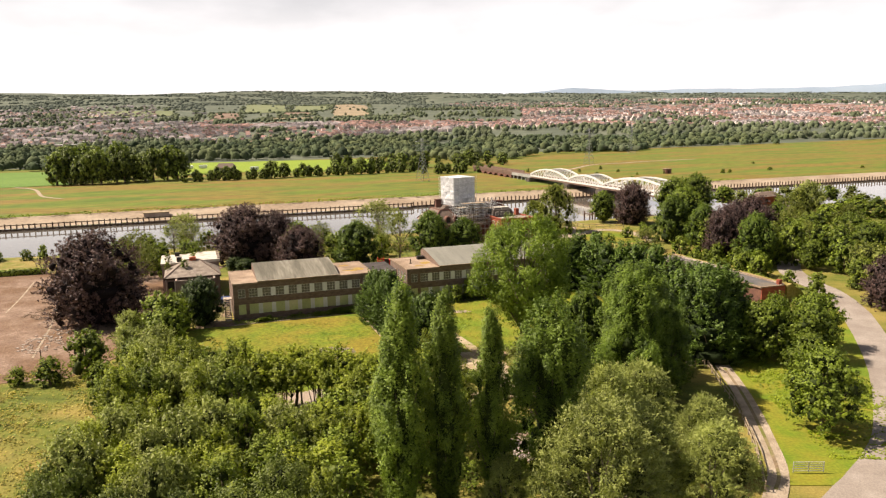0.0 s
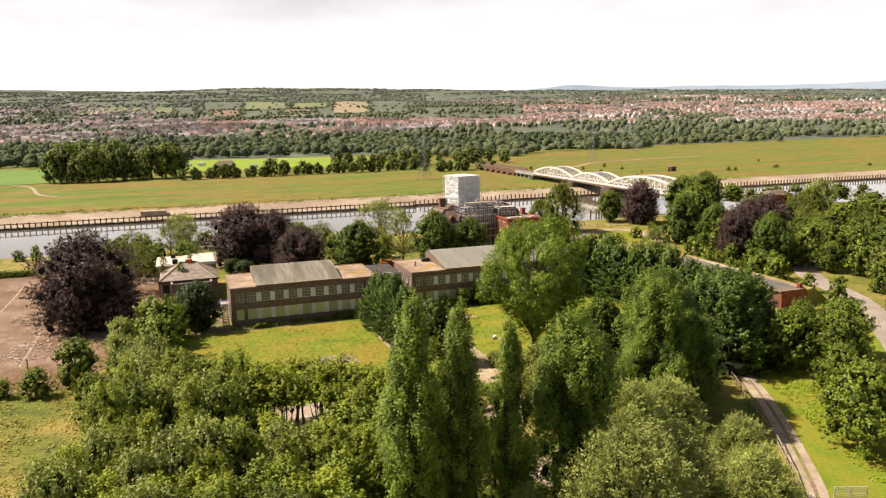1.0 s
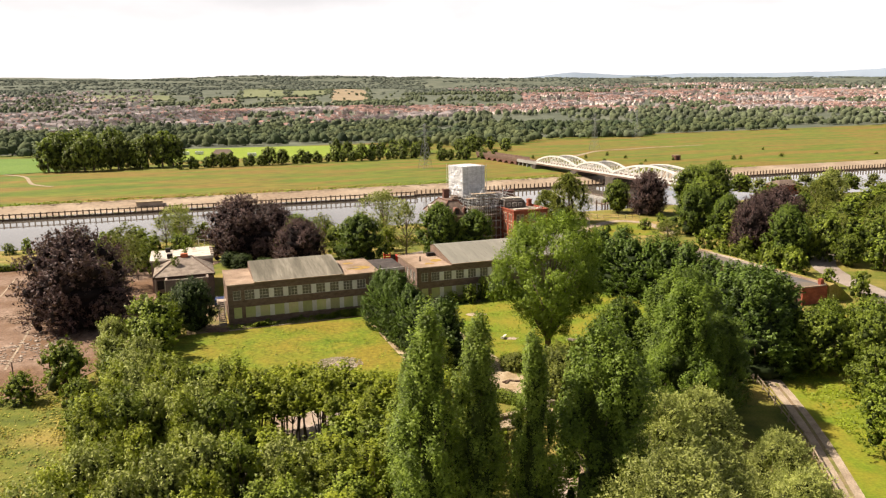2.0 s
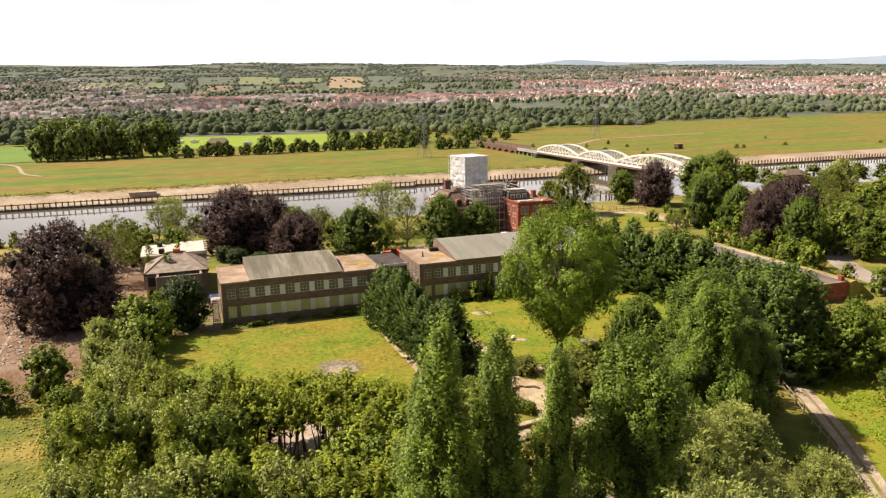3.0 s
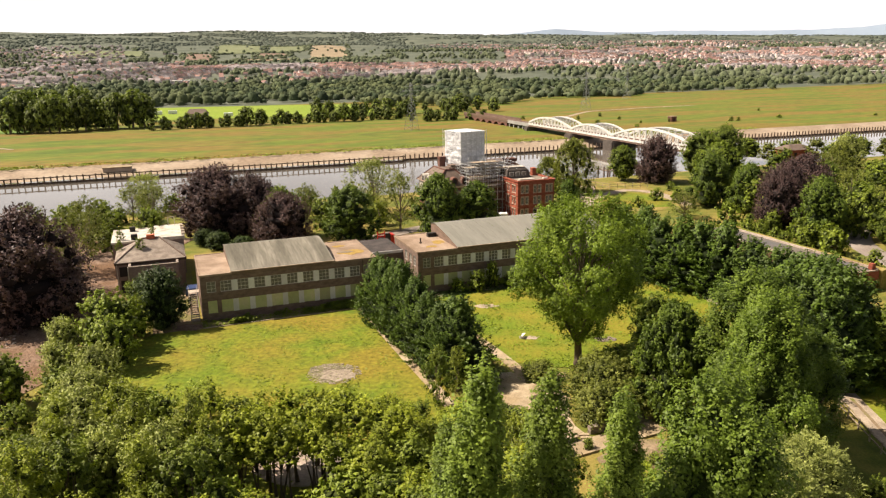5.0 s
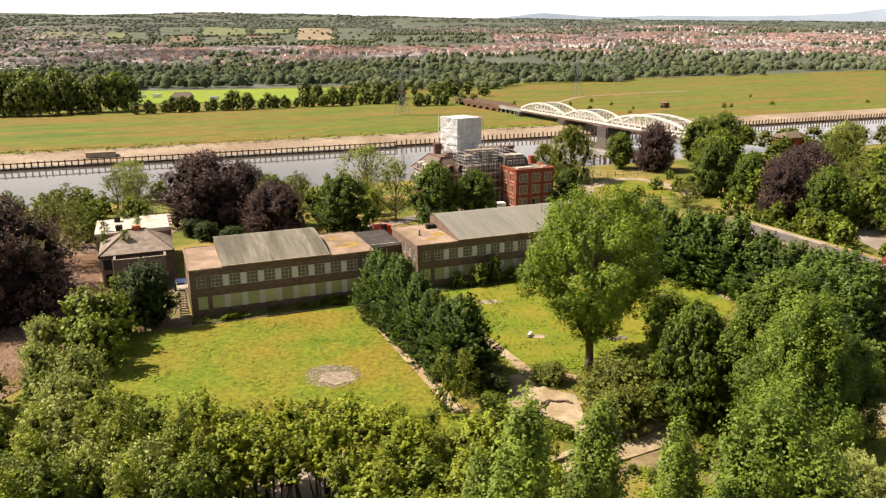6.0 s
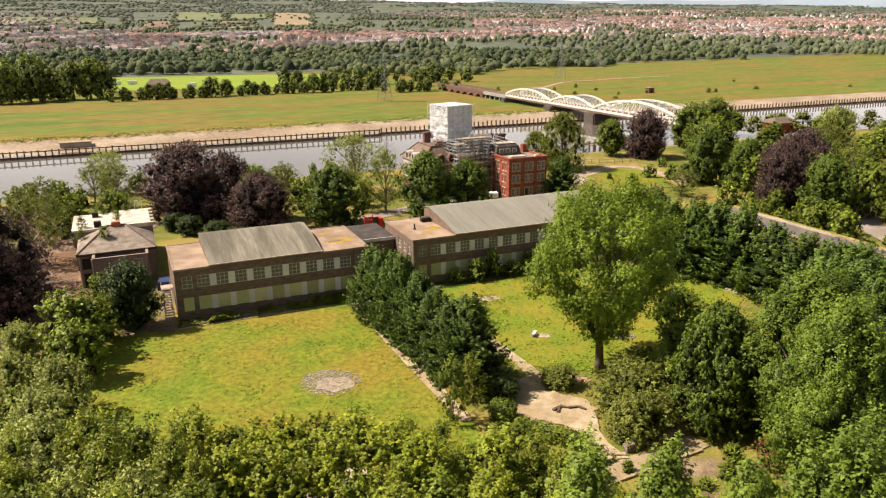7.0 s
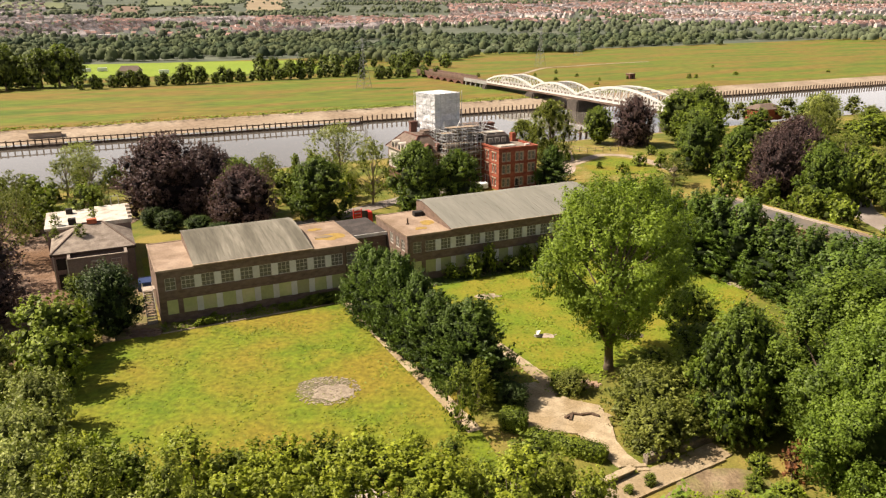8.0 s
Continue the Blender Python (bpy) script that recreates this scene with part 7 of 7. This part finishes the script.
# dry soil strip and kerb along the first office
sheet("soil_strip", [(-0.6, -3.4), (27.8, -3.0), (27.8, -0.5), (-0.6, -0.5)], 0.10, M_mud, "dark weedy soil strip along the office wall", "ground", site=True)
sheet("soil_strip", [(34.0, -3.0), (71.5, -3.0), (71.5, -0.6), (34.0, -0.6)], 0.10, M_mud, "dark weedy soil strip along the office wall", "ground", site=True)
kerb = thing("kerb", SITE.copy(), "worn concrete kerb between lawn and soil strip", "kerb")
for k in range(28):
    part("kerb_stone", boxes((-0.6 + k * 1.02, 0.4 + k * 1.02, -3.55, -3.38, -0.1, 0.17)), M_concrete, kerb)

# ---- fences, gates and posts ----
def fence(line, label, spacing=2.4, rails=2, high=1.15):
    ob = thing("post_fence", Matrix.Translation((0, 0, 0)), label, "fence")
    pts = []
    for (xa, ya), (xb, yb) in zip(line, line[1:]):
        n = max(1, round(math.hypot(xb - xa, yb - ya) / spacing))
        pts += [(xa + (xb - xa) * k / n, ya + (yb - ya) * k / n) for k in range(n)]
    pts.append(line[-1])
    for x, y in pts:
        part("post", boxes((x - 0.07, x + 0.07, y - 0.07, y + 0.07, -0.1, high + 0.1)), M_wood, ob)
    for (xa, ya), (xb, yb) in zip(pts, pts[1:]):
        for r in range(rails):
            part("rail", bar(bmesh.new(), (xa, ya, high * (r + 1) / rails - 0.08), (xb, yb, high * (r + 1) / rails - 0.08), 0.09), M_wood, ob)
    return ob


fence([(30.6, 68.5), (33.0, 78.0), (34.9, 89), (36.0, 106.3)], "weathered wooden post and rail fence along the track")
fence([(31.2, 105.4), (35.6, 106.6)], "short wooden fence by the track's end", 1.5)
gate = thing("metal_gate", spot(35.0, 72.6, 0.09, 2), "pale tubular metal field gate across the track", "gate")
for z in (0.25, 0.5, 0.75, 1.0, 1.25):
    part("bar", boxes((0, 3.2, -0.03, 0.03, z - 0.03, z + 0.03)), M_steel, gate)
for x in (0.0, 1.6, 3.2):
    part("upright", boxes((x - 0.04, x + 0.04, -0.032, 0.032, 0.1, 1.3)), M_steel, gate)
post = thing("yard_post", spot(-67.0, 104.5), "rusty upright post at the yard's edge", "post")
part("shaft", soft_box(-0.07, 0.07, -0.07, 0.07, 0, 3.3, 0.015), M_rust, post)
part("foot", soft_box(-0.2, 0.2, -0.2, 0.2, 0, 0.2, 0.03), M_concrete, post)
fence([(-63.5, 150.0), (-67.0, 163.0), (-71.0, 176.0)], "rusty steel fence beside the lodge lane", 3.2, 3, 2.2)
fence([(26.0, 262.0), (38.0, 247.0), (50.0, 250.0)], "dark wooden fence near the river", 2.6, 2, 1.5)

# ---- long low shed behind the conifers ----
shed = thing("long_shed", at(100.3, -28.0), "long low brick shed with a grey flat roof behind the conifers", "building")
part("wall", boxes((0, 0.3, 0.3, 35.7, -0.3, 3.2)), M_brick_dark, shed)
part("wall", boxes((5.6, 5.9, 0.3, 35.7, -0.3, 3.2)), M_brick_dark, shed)
part("end_wall", boxes((0, 5.9, 0, 0.3, -0.3, 3.3)), M_brick_red, shed, "dull red brick end wall")
part("end_wall", boxes((0, 5.9, 35.7, 36.0, -0.3, 3.3)), M_brick_dark, shed)
part("flat_roof", boxes((-0.1, 5.2, 0.3, 35.9, 3.3, 3.45)), M_roof_felt_grey, shed, "dark grey felt flat roof")
part("coping", boxes((-0.3, -0.1, 0.0, 36.0, 3.2, 3.55)), M_concrete, shed, "pale roof edge coping")
part("parapet", boxes((5.2, 5.5, -0.1, 36.1, 3.3, 3.8)), M_concrete, shed, "pale lichen-covered parapet")
part("end_coping", boxes((0.0, 5.2, -0.1, 0.3, 3.3, 3.5)), M_concrete, shed, "pale end coping")
part("chimney", soft_box(4.5, 5.3, 0.3, 1.1, 3.4, 4.5, 0.05), M_brick_red, shed)
bank = thing("grassy_bank", at(106.2, -28.0), "dry grassy bank behind the long shed", "bank", kind="structure")
bb = bmesh.new()
prof = [(0.0, 3.4), (1.3, 3.55), (3.4, 2.2), (6.4, -0.1), (0.0, -0.1)]
for k in range(17):
    y = -0.5 + 37.5 * k / 16
    for x, z in prof:
        bb.verts.new((x + 0.25 * noise.noise((x, y * 0.4, 2)), y, z + 0.18 * noise.noise((x * 0.7, y * 0.5, 5)) * (z > 0)))
bb.verts.ensure_lookup_table()
for k in range(16):
    for q in range(5):
        a, b = 5 * k + q, 5 * k + (q + 1) % 5
        bb.faces.new([bb.verts[i] for i in (a, b, b + 5, a + 5)])
bb.faces.new([bb.verts[i] for i in range(5)][::-1]), bb.faces.new([bb.verts[80 + i] for i in range(5)])
part("slope", bb, M_dry_bank, bank, smooth=False)
# dry grass and a low hedge between yard and river
sheet("dry_grass", [(-170, 181), (-112, 178), (-92, 184), (-88, 196), (-100, 207), (-136, 199), (-175, 190)], 0.08, M_dry_bank, "golden dry grass on the near river bank", "ground")
# riverside shed with a brown roof among trees
rs = thing("riverside_shed", at(222, 103, 0), "small brick shed with a shallow brown roof by the river", "building")
part("wall", boxes((-6, 6, -3.5, 3.5, -0.5, 3.6)), M_brick_red, rs)
rb = bmesh.new()
hip(rb, -6.5, 6.5, -4, 4, 3.6, 5.2, 3.2)
part("hipped_roof", rb, M_tile_brown, rs)
for x in (-3, 2):
    part("window", boxes((x, x + 1.2, -3.56, -3.51, 1.4, 2.6)), M_dark, rs)

# shrubs that have rooted on the lodge's roof
for k, (u, v, z, s) in enumerate(((-8.9, 23.6, 6.4, 1.7), (-12.4, 27.0, 6.1, 1.3), (-6.8, 29.3, 8.1, 1.3), (-12.2, 31.0, 6.9, 1.5), (-9.0, 40.0, 6.9, 1.0), (-5.5, 40.0, 7.1, 1.0))):
    p = at(u, v).translation
    scrub_c.put(p.x, p.y, s * 1.35, wide=s / 5.0, z=z - 0.15, label="small shrub rooted on the lodge roof")

# park paths by the river
ribbon("footpath", [(24.0, 224.0), (31.8, 233.3), (38.0, 241.0), (43.0, 244.0), (49.3, 239.8), (52.5, 229.0), (54.0, 220.0)], 3.2, 0.11, M_track, "pale sandy path looping through the riverside park", "path")
ribbon("footpath", [(18.0, 212.0), (26.3, 222.5), (29.5, 236), (32.0, 252.0)], 4.6, 0.10, M_concrete, "pale concrete apron beside the head office", "path")
sheet("dry_grass", [(22, 214), (36, 212), (58, 218), (62, 234), (54, 250), (40, 262), (27, 262), (24, 240)], 0.075, M_dry_bank, "sunburnt orange park grass by the river", "ground")
sheet("lawn", [(33.5, 217), (50.5, 219), (49.5, 232), (46.5, 238.5), (42.5, 240.6), (37.0, 236.5), (32.5, 228.5)], 0.085, M_lawn, "yellowing grass inside the path's loop", "ground")

# ---- rough growth: tall weeds on the lawns and meadow ----
def weeds(name, count, place, size, mat, label, seed, tall=0.0):
    global rng
    keep_rng, rng = rng, np.random.default_rng(seed)
    rr = random.Random(seed)
    P = []
    while len(P) < count:
        x, y = place(rr)
        w = 0.12 + 2.2 * max(0.0, noise.noise((x * 0.22, y * 0.22, seed)) + 0.5 * noise.noise((x * 0.9, y * 0.9, seed)))
        if rr.random() < w:
            P.append((x, y, 0.095 + rr.random() * max(size * 0.1, tall * min(1.0, w))))
    P = np.array(P)
    N = np.tile([[-0.35, 0, 1.0]], (len(P), 1)) + rng.normal(0, 0.12, (len(P), 3))
    me = leaves(name, P, N, size, mat, loose=0.05)
    rng = keep_rng
    return tagged(new(name, me), label, "grass", kind="stuff")


L_weed = leaf_material("meadow_weeds", (0.14, 0.19, 0.008), (0.22, 0.27, 0.014))
L_weed2 = leaf_material("tall_lawn_weeds", (0.14, 0.20, 0.01), (0.22, 0.28, 0.018))
L_dry = leaf_material("dry_meadow_grass", (0.22, 0.18, 0.02), (0.36, 0.29, 0.05))


def on_site(u0, u1, v0, v1):
    def pick(rr):
        p = SITE @ Vector((rr.uniform(u0, u1), rr.uniform(v0, v1), 0))
        return p.x, p.y
    return pick


weeds("lawn_weeds", 4200, on_site(-8, 26, -56, -3.6), 0.2, L_weed, "tufts of coarse grass over the lawn", 1, 0.0)
weeds("lawn_weeds", 7000, on_site(33, 78, -38, -3), 0.26, L_weed2, "tall weeds over the second lawn", 2, 0.05)
weeds("meadow_grass", 2600, on_site(-40, -11, -62, -18), 0.22, L_weed, "rough meadow grass and weeds", 3)
weeds("meadow_grass", 7000, lambda rr: (rr.uniform(40.5, 56), rr.uniform(76, 125)), 0.3, L_weed, "rough verge grass by the track", 4)
weeds("dry_grass_tufts", 8000, on_site(-40, -11, -62, -18), 0.24, L_dry, "dry yellow grass tufts in the meadow", 5)
weeds("office_weeds", 5000, on_site(-0.5, 27.5, -3.3, -0.6), 0.3, L_bush, "low dark ivy and weeds along the office wall", 6, 0.9)
weeds("office_weeds", 6000, on_site(34, 71, -3.6, -0.6), 0.34, L_dark, "low dark weeds along the second office", 7)
weeds("bank_scrub", 5200, on_site(-150, 300, 200, 210), 0.7, L_bush, "green scrub along the far bank's edge", 8)
patch("bare_patch", -20.6, 92.0, 8.0, 5.2, 0.10, M_concrete, "pinkish bare ground in the thicket", 14)
patch("bare_patch", 7.5, 79.0, 3.0, 5.0, 0.10, M_concrete, "pale bare ground between the poplars", 15)
sheet("soil_strip", [(-7.5, -3.2), (-0.7, -3.0), (-0.7, 15.6), (-2.2, 17), (-2.2, 19), (-7.5, 17)], 0.085, M_soil, "trodden brown earth between lodge and office", "ground", site=True)
sheet("lawn", [(-0.8, 16), (7, 15.5), (7.5, 26), (4, 31), (-0.6, 30)], 0.075, M_verge, "small shaded garden lawn behind the first office", site=True)


def clipped_hedge(m, l, w, h, label, leaf, size):
    """A block of clipped leaves over a shade-coloured core, with soft uneven sides."""
    hd = thing("box_hedge", m, label, "hedge", "garden hedges")
    n = int(2.6 * (l * w + 2 * h * (l + w)) / (size * size))
    d = rng.normal(0, 1, (n, 3))
    d /= np.abs(d).max(1, keepdims=True) ** 0.8 * np.linalg.norm(d, axis=1, keepdims=True) ** 0.2
    hp = np.array([l / 2, w / 2, h / 2]) + d * np.array([l / 2, w / 2, h / 2]) * rng.uniform(0.86, 1.06, (n, 1))
    hp = hp[hp[:, 2] > 0.05]
    part("leaves", leaves("leaves", hp, (hp - np.array([l / 2, w / 2, h * 0.35])) / np.array([l, w, h]), size, leaf), None, hd)
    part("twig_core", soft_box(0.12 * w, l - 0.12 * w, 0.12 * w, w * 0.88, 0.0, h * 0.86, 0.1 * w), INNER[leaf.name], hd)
    return hd


for u, v, l, w in ((1.2, 24.0, 3.2, 1.4), (1.6, 21.0, 3.0, 1.3), (3.6, 28.0, 3.4, 1.2), (0.8, 18.4, 2.6, 1.2)):
    clipped_hedge(at(u, v, 0.05), l, w, 1.15, "low clipped dark green box hedge", L_chest, 0.24)
clipped_hedge(spot(-126.0, 171.2, 0, 17.5), 17.0, 1.5, 1.6, "low rough green hedge along the yard", L_bush, 0.42)
rubble_heap("rubble", -84.0, 138.0, 7.0, 5.0, 190, 0.3, M_concrete, "broken pale concrete scattered on the yard", 31)
rubble_heap("rubble", -74.0, 120.0, 5.0, 8.0, 190, 0.26, M_concrete, "broken pale concrete scattered on the yard", 33)
clipped_hedge(spot(-3.2, 101.2, 0, -29), 7.4, 1.9, 1.5, "long clipped green hedge beside the terrace", L_bush, 0.17)
clipped_hedge(spot(-5.4, 103.6, 0, -20), 2.6, 2.4, 2.0, "rounded clipped bright green shrub beside the terrace", L_maple, 0.16)
for xa, ya, xb, yb in ((-95.2, 138.3, -107.1, 167.2), (-72, 110, -88, 146)):
    ribbon("faded_line", [(xa, ya), ((xa + xb) / 2 + 0.3, (ya + yb) / 2), (xb, yb)], 0.35, 0.085, M_track, "faded pale line on the yard", "marking")
# low growth round the garden walk
random.seed(64)
for x, y, h in ((-12.0, 91.5, 6.0), (-9.2, 89.6, 5.6), (-6.2, 87.6, 5.4), (-3.0, 86.0, 5.2), (0.2, 84.8, 5.0), (-10.4, 94.6, 5.0), (-7.6, 92.6, 4.2), (-13.6, 95.0, 5.2), (3.0, 84.0, 5.4)):
    random.choice((scrub_a, scrub_b, scrub_c)).put(x, y, h, wide=0.72)
for x, y, h in ((12.5, 92.0, 1.0), (15.0, 93.5, 1.3), (10.0, 91.0, 1.1), (16.5, 96.0, 1.6), (8.4, 92.5, 0.8), (17.0, 91.8, 1.8)):
    bush.put(x, y, h, wide=h / 4.0, label="rough weeds in the bare garden bed")
weeds("bed_weeds", 1600, lambda rr: (rr.uniform(8, 19), rr.uniform(86, 93.5)), 0.22, L_weed, "patchy weeds over the bare garden bed", 11)
for x, y, h in ((-63.5, 151.0, 3.2), (-62.0, 146.5, 2.6), (-60.5, 142.5, 3.0), (-64.5, 156.5, 2.4), (-57.5, 139.0, 2.6)):
    bush.put(x, y, h, wide=h / 4.6, label="rough shrub against the lodge's side wall")
